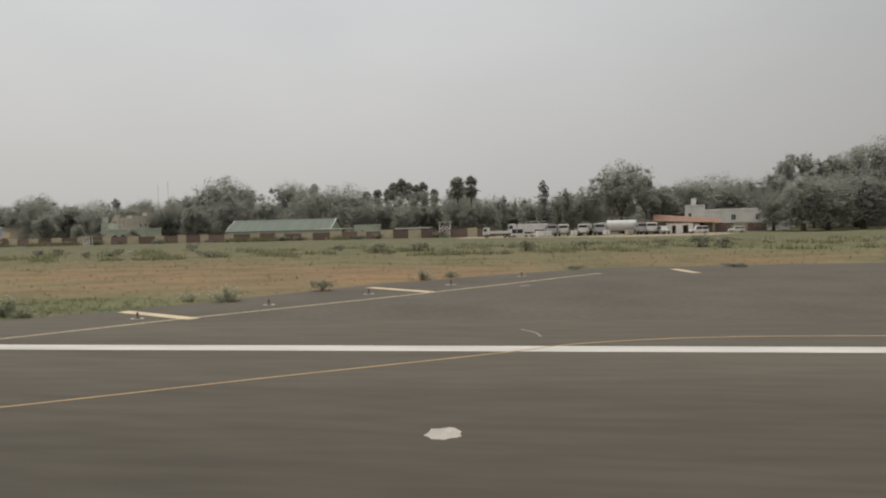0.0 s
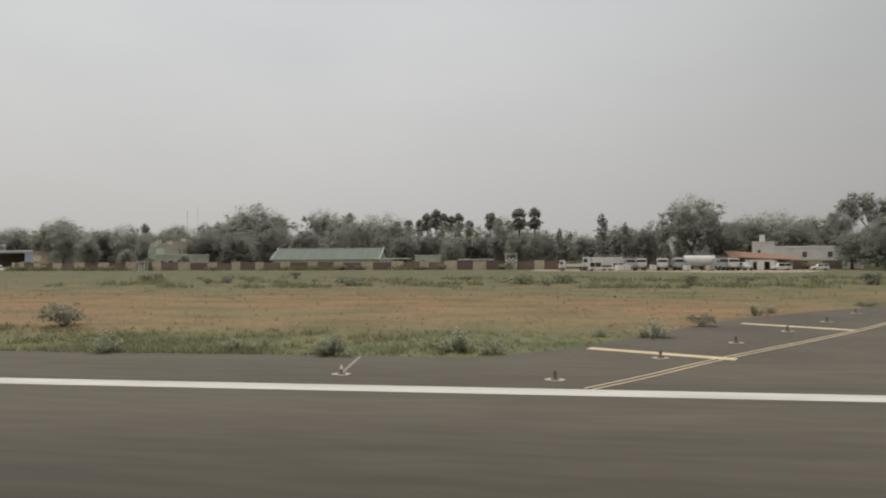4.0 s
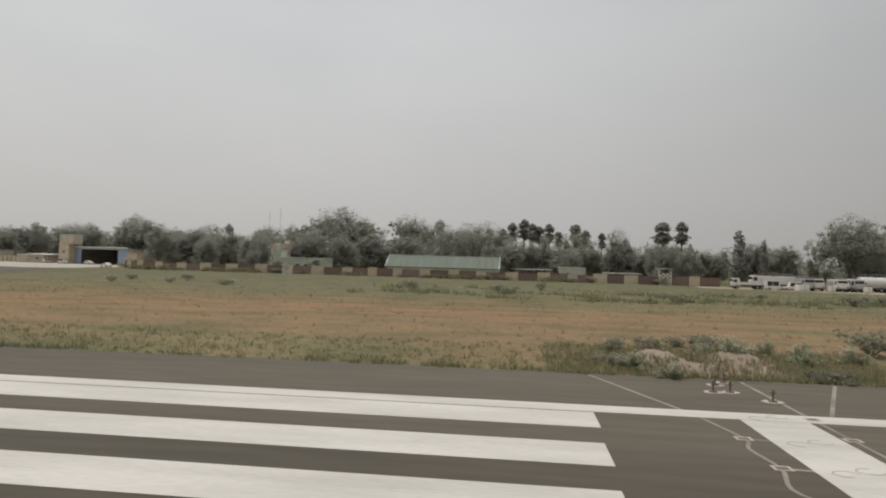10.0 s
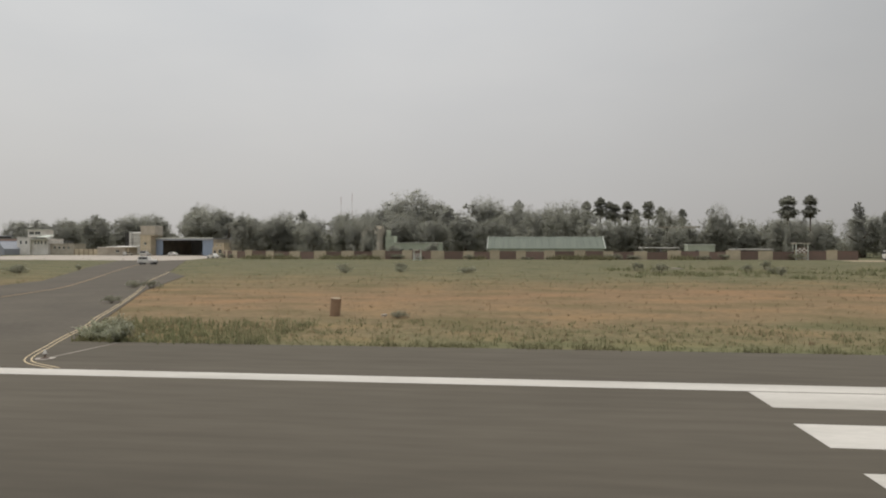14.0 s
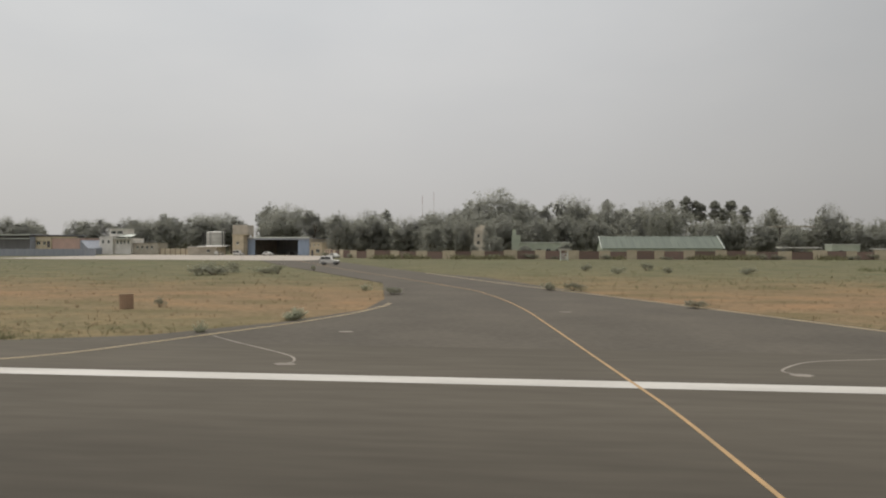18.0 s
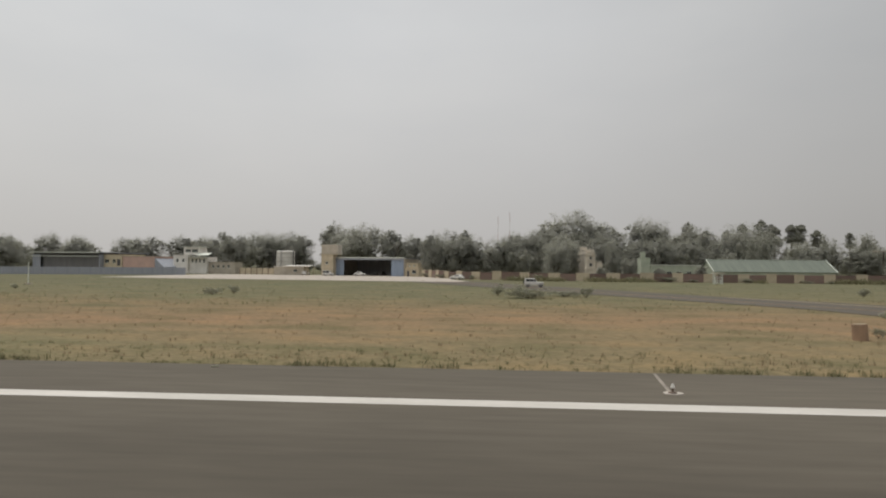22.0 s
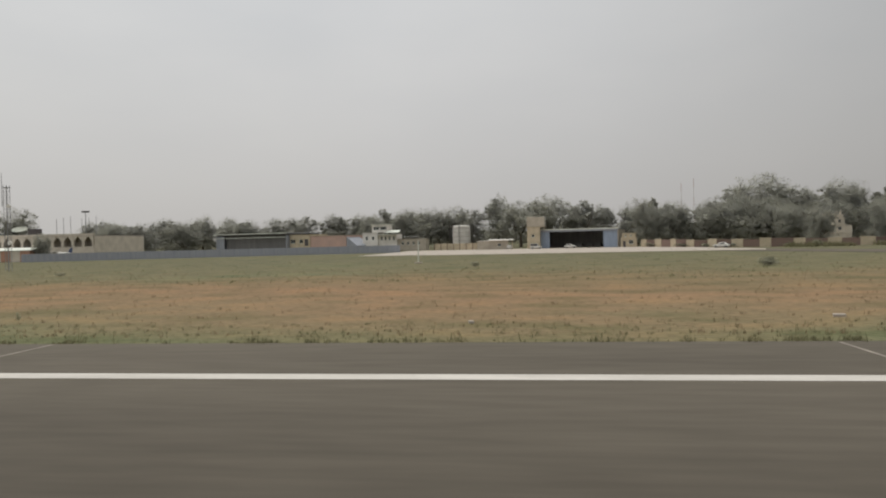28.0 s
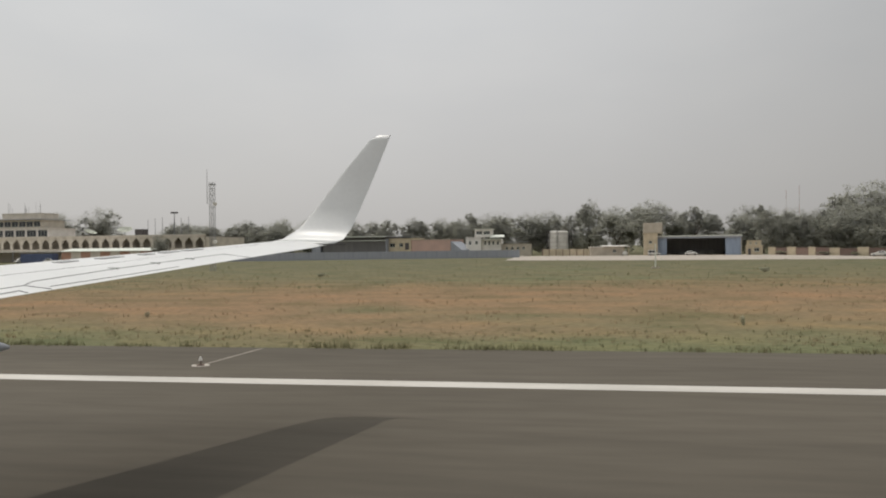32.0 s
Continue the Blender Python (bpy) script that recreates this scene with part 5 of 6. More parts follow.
def truck(x, y, rz, body, paint=None, label="white lorry parked in the yard", size=1.0):
    t = thing("lorry", label, "lorry", x, y, 0, rz, group="vehicles in the yard")
    t.matrix_basis = t.matrix_basis @ Matrix.Scale(size, 4)
    paint = paint or CAR_WHITE
    part("cab", shell([(2.2, 0.7), (2.2, 2.3), (2.4, 2.6), (3.7, 2.6), (3.95, 1.6), (3.95, 0.7)], 1.1), paint, t)
    part("windscreen", boxes((3.8, 3.9, -0.95, 0.95, 1.65, 2.35)), GLASS, t)
    for s in (-1, 1):
        part("window", boxes((2.9, 3.6, s * 1.09 - 0.03, s * 1.09 + 0.03, 1.6, 2.3)), GLASS, t)
        part("mirror", boxes((3.8, 3.9, s * 1.3 - 0.1, s * 1.3 + 0.1, 1.7, 2.1)), DARK_STEEL, t)
        part("headlight", boxes((3.93, 3.98, s * 0.85 - 0.15, s * 0.85 + 0.15, 0.85, 1.05)), GLASS, t)
    part("bumper", boxes((3.94, 4.08, -1.1, 1.1, 0.5, 0.75)), DARK_STEEL, t)
    part("chassis", boxes((-3.9, 3.6, -0.45, 0.45, 0.62, 0.86)), DARK_STEEL, t)
    for wx in (-2.9, -1.8, 2.95):
        for s in (-1, 1):
            wheel(t, wx, s * 0.95, 0.48, 0.3)
    if body == "flat":
        part("bed", boxes((-3.9, 2.0, -1.15, 1.15, 0.98, 1.1)), GREY_PAINT, t)
        for i in range(5):
            part("side_board", boxes((-3.9 + 1.18 * i, -2.76 + 1.18 * i, -1.16, -1.1, 1.101, 1.7)), paint, t)
            part("side_board", boxes((-3.9 + 1.18 * i, -2.76 + 1.18 * i, 1.1, 1.16, 1.101, 1.7)), paint, t)
    elif body == "tank":
        bm = bmesh.new()
        tube(bm, (-4.0, 0, 1.95), (2.0, 0, 1.95), 1.1, 1.1, 20)
        part("tank", bm, paint, t)
        part("saddle", boxes((-3.9, 1.9, -0.9, 0.9, 0.87, 1.15)), GREY_PAINT, t)
        bm = bmesh.new()
        for s in (-0.5, 0.5):
            tube(bm, (-3.6, s, 3.55), (1.6, s, 3.55), 0.03, n=4)
            for i in range(6):
                tube(bm, (-3.6 + 1.04 * i, s, 3.0), (-3.6 + 1.04 * i, s, 3.55), 0.03, n=4)
        part("top_rail", bm, STEEL, t)
        part("cabinet", boxes((-3.2, 1.4, -1.12, -0.9, 0.9, 1.6)), GREY_PAINT, t)
        for i in range(2):
            bm = bmesh.new()
            tube(bm, (-2.4 + 2.4 * i, 0, 3.0), (-2.4 + 2.4 * i, 0, 3.15), 0.3, 0.3, 10)
            part("hatch", bm, GREY_PAINT, t)
    else:
        part("box_body", bevelled(boxes((-3.9, 2.0, -1.18, 1.18, 0.95, 2.55)), 0.04), paint, t)
        for i in range(4):
            part("shutter", boxes((-3.7 + 1.4 * i, -2.45 + 1.4 * i, -1.21, -1.183, 1.1, 2.2)), GREY_PAINT, t)
        bm = bmesh.new()
        for s in (-0.6, 0.6):
            tube(bm, (-3.7, s, 3.0), (1.6, s, 3.0), 0.03, n=4)
            for i in range(5):
                tube(bm, (-3.7 + 1.3 * i, s, 2.55), (-3.7 + 1.3 * i, s, 3.0), 0.03, n=4)
        part("roof_rail", bm, STEEL, t)
        part("beacon", boxes((2.8, 3.1, -0.5, 0.5, 2.58, 2.74)), RED, t)


truck(-6.6, 170, 180, "flat", CAR_WHITE, "white flatbed lorry with drop sides")
truck(0.8, 175.5, 178, "box", CAR_WHITE, "white box-bodied service lorry with a roof rail", 1.3)
truck(6.9, 173, -88, "box", GREY_PAINT, "grey box-bodied lorry seen from its cab end", 1.15)
truck(10.2, 175, -93, "box", CAR_WHITE, "white box-bodied lorry seen from its cab end", 1.15)
truck(15.6, 173.5, -100, "box", CAR_WHITE, "white box-bodied lorry seen from its cab end", 1.15)
truck(18.6, 174.5, -84, "flat", GREY_PAINT, "grey flatbed lorry seen from its cab end", 1.15)
truck(23.7, 175, 180, "tank", CAR_WHITE, "white tanker lorry with a railed tank", 1.22)
truck(29.2, 174, -86, "box", GREY_PAINT, "grey box-bodied lorry seen from its cab end", 1.15)
truck(32.0, 173.5, -95, "box", CAR_WHITE, "white box-bodied lorry seen from its cab end", 1.15)
jeep(34.6, 170.5, -75)
car(43.1, 171, 182, "white pickup-like car in the yard", 4.6, 1.8, True)
car(-1.0, 168.5, 8, "white delivery van in the sandy yard", 4.6, 2.2, True)
car(3.4, 169.5, 174, "white delivery van in the sandy yard", 4.4, 2.0, True)
shelter = thing("white_store", "low whitewashed store with an arched doorway", "store", 36.0, 172, 0, -3)
bm = boxes((0, 1.0, 0, 0.25, 0, 2.5), (1.9, 3.6, 0, 0.25, 0, 2.5), (4.9, 5.9, 0, 0.25, 0, 2.5), (1.0, 1.9, 0, 0.25, 2.0, 2.5), (3.6, 4.9, 0, 0.25, 2.1, 2.5))
part("front_wall", bm, WHITE_WALL, shelter)
for xa in (0, 5.65):
    part("side_wall", boxes((xa, xa + 0.25, 0.26, 3.4, 0, 2.5)), WHITE_WALL, shelter)
part("back_wall", boxes((0, 5.9, 3.41, 3.66, 0, 2.5)), BEIGE, shelter)
part("roof", boxes((-0.1, 6.0, -0.1, 3.76, 2.51, 2.62)), CONCRETE, shelter)
# crates and drums stacked between the lorries
for i, (x, y, w, h) in enumerate(((12.6, 170, 1.6, 1.4), (13.9, 171, 1.2, 1.1), (20.6, 169.5, 1.5, 1.3), (26.2, 169.6, 1.8, 1.2), (5.0, 167.6, 4.2, 1.5))):
    crate = thing("crate", "pale weathered crate in the vehicle yard", "crate", x, y, -0.02, 9 * i)
    part("body", bevelled(boxes((-w / 2, w / 2, -0.6, 0.6, 0.1, h)), 0.03), WHITE_WALL if i % 2 == 0 else BEIGE, crate)
    for s in (-1, 1):
        part("runner", boxes((s * w * 0.35 - 0.06, s * w * 0.35 + 0.06, -0.6, 0.6, 0, 0.098)), DARK_STEEL, crate)
    part("strap", boxes((-0.04, 0.04, -0.615, -0.602, 0.12, h - 0.05)), DARK_STEEL, crate)

# ---- plants ----


def leaf_cloud(lobes, count, size, seed, clumps=40, tight=0.3, loose=0.4):
    """Small leaves gathered in clumps over a set of ellipsoid lobes (x, y, z, rx, ry, rz): corners and faces."""
    r = np.random.RandomState(seed)
    lob = np.array(lobes, float)
    weight = lob[:, 3] * lob[:, 5]
    many = clumps * len(lob)
    home = r.choice(len(lob), many, p=weight / weight.sum())
    out = r.normal(size=(many, 3))
    out /= np.linalg.norm(out, axis=1, keepdims=True)
    heart = lob[home, :3] + out * lob[home, 3:] * r.uniform(0.0, 1.0, (many, 1)) ** 0.4 * 1.1
    reach = tight * lob[home, 3:] * r.uniform(0.55, 1.25, (many, 1))
    pick = r.randint(0, many, count)
    d = r.normal(size=(count, 3))
    d /= np.linalg.norm(d, axis=1, keepdims=True)
    c = heart[pick] + d * reach[pick] * r.rand(count, 1) ** 0.5
    nrm = 0.5 * out[pick] + 0.5 * d + np.array([0, 0, 0.5]) + r.normal(scale=loose, size=(count, 3))
    nrm /= np.linalg.norm(nrm, axis=1, keepdims=True)
    u = np.cross(nrm, r.normal(size=(count, 3)))
    u /= np.linalg.norm(u, axis=1, keepdims=True) + 1e-9
    w = np.cross(nrm, u)
    s = size * (0.6 + 0.8 * r.rand(count, 1))
    v = np.stack([c - u * s, c + u * s - w * s * 0.25, c + w * s], 1).reshape(-1, 3)
    return v, np.arange(count * 3).reshape(-1, 3)


def lobe_cores(lobes, seed, scale=0.8, n=8, m=5):
    """Rough inner masses that close the crown."""
    r = np.random.RandomState(seed)
    vs, fs, base = [], [], 0
    for x, y, z, a, b, c in lobes:
        for j in range(m + 1):
            th = math.pi * j / m
            for i in range(n):
                ph = 2 * math.pi * (i + 0.5 * (j % 2)) / n
                k = scale * r.uniform(0.85, 1.12)
                vs.append((x + a * k * math.sin(th) * math.cos(ph), y + b * k * math.sin(th) * math.sin(ph), z + c * k * math.cos(th)))
        for j in range(m):
            for i in range(n):
                fs.append((base + j * n + i, base + j * n + (i + 1) % n, base + (j + 1) * n + (i + 1) % n, base + (j + 1) * n + i))
        base += n * (m + 1)
    return np.array(vs), fs


def joined(name, pieces, material, parent, middle=None):
    """One mesh of several pieces; with a middle height, shaded as one rounded mass."""
    vs, fs, base = [], [], 0
    for v, f in pieces:
        vs.append(np.asarray(v))
        fs += (np.asarray(f) + base).tolist()
        base += len(v)
    vs = np.concatenate(vs)
    ob = mesh_from(name, vs.tolist(), fs, material, parent, smooth=True)
    if middle is not None:
        way = vs - np.array([0, 0, middle])
        way /= np.linalg.norm(way, axis=1, keepdims=True) + 1e-6
        way += np.array([0, 0, 0.55])
        way /= np.linalg.norm(way, axis=1, keepdims=True) + 1e-6
        ob.data.normals_split_custom_set_from_vertices(way.tolist())
    return ob


def limbs(bm, p, way, length, r, depth, rnd, ends):
    q = p + way * length
    tube(bm, p, q, r, r * 0.62, 7)
    ends.append(q)
    if depth:
        for _ in range(3):
            w = (way + Vector((rnd.uniform(-0.9, 0.9), rnd.uniform(-0.9, 0.9), rnd.uniform(-0.1, 0.5)))).normalized()
            limbs(bm, q - way * length * 0.08, w, length * 0.68, r * 0.55, depth - 1, rnd, ends)


def tree(kind, seed, label):
    """A tree 10 m high, to be scaled: trunk with limbs, and a crown of leaf clumps."""
    rnd = random.Random(seed)
    t = thing("tree", label, "tree", 0, 0, 0)
    bm = bmesh.new()
    lobes = []
    if kind == "broad":
        limbs(bm, Vector((0, 0, -0.1)), Vector((0, 0, 1)), 2.6, 0.38, 2, rnd, [])
        for i in range(15):
            a, d = rnd.uniform(0, 6.28), rnd.uniform(0.3, 1.0) ** 0.6 * 4.6
            z = 7.6 - 0.16 * d * d + rnd.uniform(-1.6, 0.9)
            s = rnd.uniform(1.1, 1.9)
            lobes.append((d * math.cos(a), d * math.sin(a), z, s * 1.15, s * 1.15, s * 0.8))
        lobes += [(0, 0, 6.8, 3.2, 3.2, 2.4), (1.6, 0, 4.4, 2.8, 2.6, 1.9), (-1.9, 0.5, 4.2, 2.6, 2.6, 1.9)]
        n, size = 22000, 0.12
    elif kind == "round":
        limbs(bm, Vector((0, 0, -0.1)), Vector((0, 0, 1)), 2.2, 0.32, 2, rnd, [])
        for i in range(12):
            a, d = rnd.uniform(0, 6.28), rnd.uniform(0.2, 1.0) * 2.7
            lobes.append((d * math.cos(a), d * math.sin(a), rnd.uniform(3.0, 8.4 - 0.5 * d), *(rnd.uniform(1.0, 1.7),) * 2, rnd.uniform(0.9, 1.5)))
        lobes += [(0, 0, 5.6, 2.6, 2.6, 3.4), (0, 0, 2.6, 2.9, 2.9, 2.0)]
        n, size = 17000, 0.115
    elif kind == "open":
        limbs(bm, Vector((0, 0, -0.1)), Vector((0.05, 0, 1)), 3.4, 0.24, 2, rnd, [])
        for i in range(13):
            a, d = rnd.uniform(0, 6.28), rnd.uniform(0.3, 2.6)
            s = rnd.uniform(0.6, 1.15)
            lobes.append((d * math.cos(a), d * math.sin(a), rnd.uniform(4.4, 9.2 - 0.4 * d), s * 1.1, s * 1.1, s))
        n, size = 10000, 0.11
    else:
        limbs(bm, Vector((0, 0, -0.1)), Vector((0, 0, 1)), 3.0, 0.25, 1, rnd, [])
        for i in range(10):
            z = 1.6 + 0.84 * i
            s = 1.35 * (1 - 0.55 * (i / 9) ** 1.5) * rnd.uniform(0.85, 1.15)
            lobes.append((rnd.uniform(-0.3, 0.3), rnd.uniform(-0.3, 0.3), z, s, s, 0.85))
        n, size = 9000, 0.1
    part("trunk", bm, BARK, t)
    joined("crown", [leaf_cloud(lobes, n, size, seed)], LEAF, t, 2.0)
    return t


def palm(seed):
    """A fan palm 10 m high: a slim trunk and a ball of stiff fans."""
    rnd = random.Random(seed)
    t = thing("palm_tree", "tall fan palm with a round head of stiff leaves", "palm", 0, 0, 0)
    bm = bmesh.new()
    bend = rnd.uniform(-0.25, 0.25)
    for i in range(6):
        tube(bm, (bend * (i / 6) ** 2, 0, 8.6 * i / 6 - 0.1), (bend * ((i + 1) / 6) ** 2, 0, 8.6 * (i + 1) / 6 - 0.1), 0.2 - 0.012 * i, 0.19 - 0.012 * i, 8)
    part("trunk", bm, BARK, t)
    vs, fs = [], []
    top = Vector((bend, 0, 8.7))
    # a cap of live fans, and below it a narrower skirt of old ones that hang
    for i in range(230):
        old = i % 2 == 0
        a = rnd.uniform(0, 6.28)
        e = rnd.uniform(-1.45, -0.5) if old else rnd.uniform(-0.35, 1.5)
        way = Vector((math.cos(a) * math.cos(e), math.sin(a) * math.cos(e), math.sin(e)))
        side = way.cross(Vector((0, 0, 1))).normalized()
        up = side.cross(way)
        stem, fan = (rnd.uniform(0.5, 1.9), rnd.uniform(0.5, 0.75)) if old else (rnd.uniform(0.4, 1.05), rnd.uniform(0.55, 0.75))
        p = top + way * stem
        b = len(vs)
        vs.append(tuple(top))
        vs.append(tuple(p))
        n = 9
        for j in range(n):
            g = -1.25 + 2.5 * j / (n - 1)
            k = fan * (1.0 if j % 2 else 0.6)
            vs.append(tuple(p + (way * math.cos(g) + side * math.sin(g)) * k + up * (0.1 if j % 2 else -0.04)))
        for j in range(n - 1):
            fs.append((b + 1, b + 2 + j, b + 3 + j))
        q = len(vs)
        vs += [tuple(top + side * 0.03), tuple(p + side * 0.03), tuple(p - side * 0.03), tuple(top - side * 0.03)]
        fs.append((q, q + 1, q + 2, q + 3))
    mesh_from("crown", vs, fs, LEAF_PALM, t)
    return t


def sized(x, y, h, w=1.0, turn=0.0, z=-0.1):
    return pose(x, y, z, 0, 0, turn) @ Matrix.Diagonal((h / 8.9 * w, h / 8.9 * w, h / 8.9, 1))


def placed(proto, x, y, h, w, turn):
    """A copy of a plant, scaled: width as a share of its height."""
    return copy_thing(proto, sized(x, y, h * 1.04, w, turn))


BROAD = [tree("broad", 20 + i, "broad spreading tree with a hazy dark green crown") for i in range(3)]
ROUND = [tree("round", 40 + i, "dense rounded dark green tree") for i in range(4)]
OPEN = [tree("open", 60 + i, "slender tree with an open airy crown") for i in range(2)]
COLUMN = [tree("column", 70, "narrow columnar dark tree")]
PALMS = [palm(80 + i) for i in range(3)]
rnd = random.Random(12)
for x, y, h, w in ((-237, 285, 20.2, 1.0), (-303, 340, 19.4, 1.3), (-248, 300, 19, 1.0), (125, 256, 28.5, 1.0), (150, 230, 24, 1.2), (62, 232, 17, 1.4), (-97, 283, 20, 1.0), (-108.5, 297, 23.0, 0.62)):
    placed(BROAD[rnd.randrange(3)], x, y, h, w, rnd.uniform(0, 360))
# behind the hangar and the apron
for x, y, h, w in ((-258.5, 318, 22.8, 0.8), (-300, 298, 16.4, 1.2), (-316, 300, 15.0, 1.2), (-286, 305, 17.5, 1.3), (-270, 300, 16.5, 1.3), (-278, 309, 18.2, 1.2), (-224, 290, 15, 1.3), (-203, 268, 14.2, 1.2), (-215, 279, 15.5, 1.2)):
    placed(ROUND[rnd.randrange(4)], x, y, h, w, rnd.uniform(0, 360))
# behind the boundary wall
for x, y, h, w in ((-190, 258, 15.2, 1.3), (-178, 252, 13.8, 1.5), (-166, 262, 16.2, 1.3), (-156, 254, 15, 1.4), (-141, 243, 14.2, 1.4), (-128, 240, 12.5, 1.5), (-118, 252, 14.5, 1.4), (-106, 258, 14, 1.5), (-92, 262, 15, 1.4), (-132, 285, 20, 1.1), (-160, 285, 19, 1.1), (-172, 276, 16.5, 1.2)):
    placed(ROUND[rnd.randrange(4)], x, y, h, w, rnd.uniform(0, 360))
# round the palms
for x, y, h, w in ((-66, 256, 12.6, 1.5), (-56, 262, 12.0, 1.6), (-46, 252, 11.4, 1.6), (-36, 258, 11.0, 1.6), (-44.5, 233, 9.8, 1.3), (-27, 246, 11.6, 1.5), (-16, 252, 10.6, 1.6), (-6, 248, 11.0, 1.6), (3, 238, 10.8, 1.5), (12, 226, 13.2, 1.4), (19, 214, 12.0, 1.3)):
    placed(ROUND[rnd.randrange(4)], x, y, h, w, rnd.uniform(0, 360))
# past the vehicle yard
for x, y, h, w in ((-154.8, 226.5, 12.4, 0.7), (-154.6, 233, 12.4, 0.75), (-154.8, 240.5, 12.6, 0.75), (-152, 270, 13.0, 1.2), (-16.6, 192.6, 9.4, 0.8), (-21.8, 194.5, 10.4, 0.8), (-21.5, 204, 11.4, 0.9), (-13.2, 203, 10.6, 1.1), (-17.6, 208, 12.0, 0.8), (-27.2, 246, 17.2, 0.75), (-25.2, 244, 12.5, 0.9), (40, 212, 13.5, 1.4), (52, 220, 15.2, 1.4), (60, 206, 13.0, 1.4), (72, 214, 15.5, 1.4), (84, 200, 14.5, 1.5), (96, 208, 16.5, 1.4), (112, 204, 17.5, 1.4), (122, 218, 19, 1.3), (136, 200, 18.5, 1.4), (76, 178, 11.5, 1.6), (86, 182, 12.5, 1.6), (98, 180, 13.5, 1.6), (110, 184, 14.5, 1.6), (122, 186, 14, 1.7), (64, 181, 10.0, 1.3), (150, 196, 19, 1.4)):
    placed(ROUND[rnd.randrange(4)], x, y, h, w, rnd.uniform(0, 360))
# towards the terminal
for x, y, h, w in ((-330, 338, 17.1, 1.3), (-346, 340, 17.2, 1.4), (-362, 335, 17.1, 1.5), (-322, 330, 16.0, 1.3), (-380, 345, 16.5, 1.5), (-398, 330, 14.8, 1.6), (-392, 270, 13.1, 1.7), (-376, 300, 14.2, 1.6), (-404, 200, 8.6, 0.9)):
    placed(ROUND[rnd.randrange(4)], x, y, h, w, rnd.uniform(0, 360))
# round the terminal
for x, y, h, w in ((-417, 335, 18.4, 1.2), (-404, 340, 17.2, 1.3), (-412, 300, 14.2, 1.6), (-428, 318, 16.5, 1.6), (-444, 300, 14.8, 1.6), (-460, 310, 16.5, 1.5), (-405, 258, 12.5, 1.7), (-490, 292, 22.2, 1.3), (-506, 280, 19.4, 1.5), (-520, 300, 20.5, 1.4), (-420, 262, 13.1, 1.7), (-545, 290, 19.4, 1.6), (-600, 250, 18.2, 1.6), (-640, 240, 18.2, 1.7)):
    placed(ROUND[rnd.randrange(4)], x, y, h, w, rnd.uniform(0, 360))
for x, y, h, w in ((-203, 244, 15.0, 0.9), (-198, 251, 12.5, 1.1), (-136, 268, 12.5, 1.2), (-144.6, 205.5, 11.4, 0.62), (-149, 199, 4.0, 1.0), (-162.2, 201, 10.2, 1.1), (-160, 230, 12.0, 0.9), (-157.4, 236, 11.8, 0.7), (-156.6, 245, 12.4, 0.7), (-144.6, 203, 7.4, 0.7), (-147, 256, 12, 0.8), (-142.6, 191.5, 6.4, 1.0), (-134, 190.6, 3.8, 1.2), (-122.6, 190.6, 4.6, 1.2)):
    placed(ROUND[rnd.randrange(4)], x, y, h, w, rnd.uniform(0, 360))
for x, y, h, w in ((78, 218, 21, 0.7), (94, 214, 20, 0.7), (-192, 284, 17.4, 0.8), (-124, 262, 17, 0.9), (-222, 272, 17, 0.9), (36, 205, 15, 0.8), (-312, 320, 18.4, 0.8), (-98, 292, 21, 0.8)):
    placed(OPEN[rnd.randrange(2)], x, y, h, w, rnd.uniform(0, 360))
for x, y, h, w in ((-8, 222, 11, 1.0), (12.5, 214, 12.2, 0.9)):
    placed(COLUMN[0], x, y, h, w, rnd.uniform(0, 360))
for x, y, h in ((-78, 330, 20.5), (-71, 322, 19.6), (-66, 315, 21.6), (-57, 306, 21.4), (-54, 310, 20.0), (-49.5, 303, 20.6), (-45, 308, 18.6), (-32, 318, 19.0), (-26.5, 300, 17.8), (-16.2, 197, 15.6), (-84, 330, 19)):
    placed(PALMS[rnd.randrange(3)], x, y, h * rnd.uniform(0.91, 0.99), rnd.uniform(0.72, 0.95), rnd.uniform(0, 360))

# the first of each kind stand among the others
for t, (x, y, h, w) in zip(BROAD + ROUND + OPEN + COLUMN + PALMS,
                           ((-146, 297, 27.6, 1.25), (27, 192, 19.6, 0.86), (-80, 273, 21.4, 1.25),
                            (-200, 281, 18.3, 1.1), (-113, 299, 25, 1.0), (-193, 252, 15, 1.3), (68, 172, 13, 1.5),
                            (87, 216, 22, 0.8), (101, 222, 21, 0.75), (5.5, 215, 15.2, 1.2),
                            (-60.7, 308, 22.6, 0.85), (-36.1, 325, 22.2, 0.85), (-20.6, 201, 15.9, 1.1))):
    t.matrix_basis = sized(x, y, h, w, 40)


# distant woods that close the view behind the trees
lobes = []
r = np.random.RandomState(4)
for x in np.arange(-1500, 900, 7.0):
    y = 372 + 26 * math.sin(x * 0.013) + r.uniform(-10, 10)
    h = 10.5 + 2.6 * math.sin(x * 0.05) + r.uniform(-2.0, 2.2)
    lobes.append((x, y, h * 0.45, 7.0, 6.0, h * 0.55))
    lobes.append((x + r.uniform(-3, 3), y + 2, h * 0.78, 4.0, 4.0, h * 0.25))
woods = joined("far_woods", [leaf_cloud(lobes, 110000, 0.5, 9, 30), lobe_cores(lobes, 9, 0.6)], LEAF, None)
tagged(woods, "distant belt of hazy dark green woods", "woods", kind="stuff")


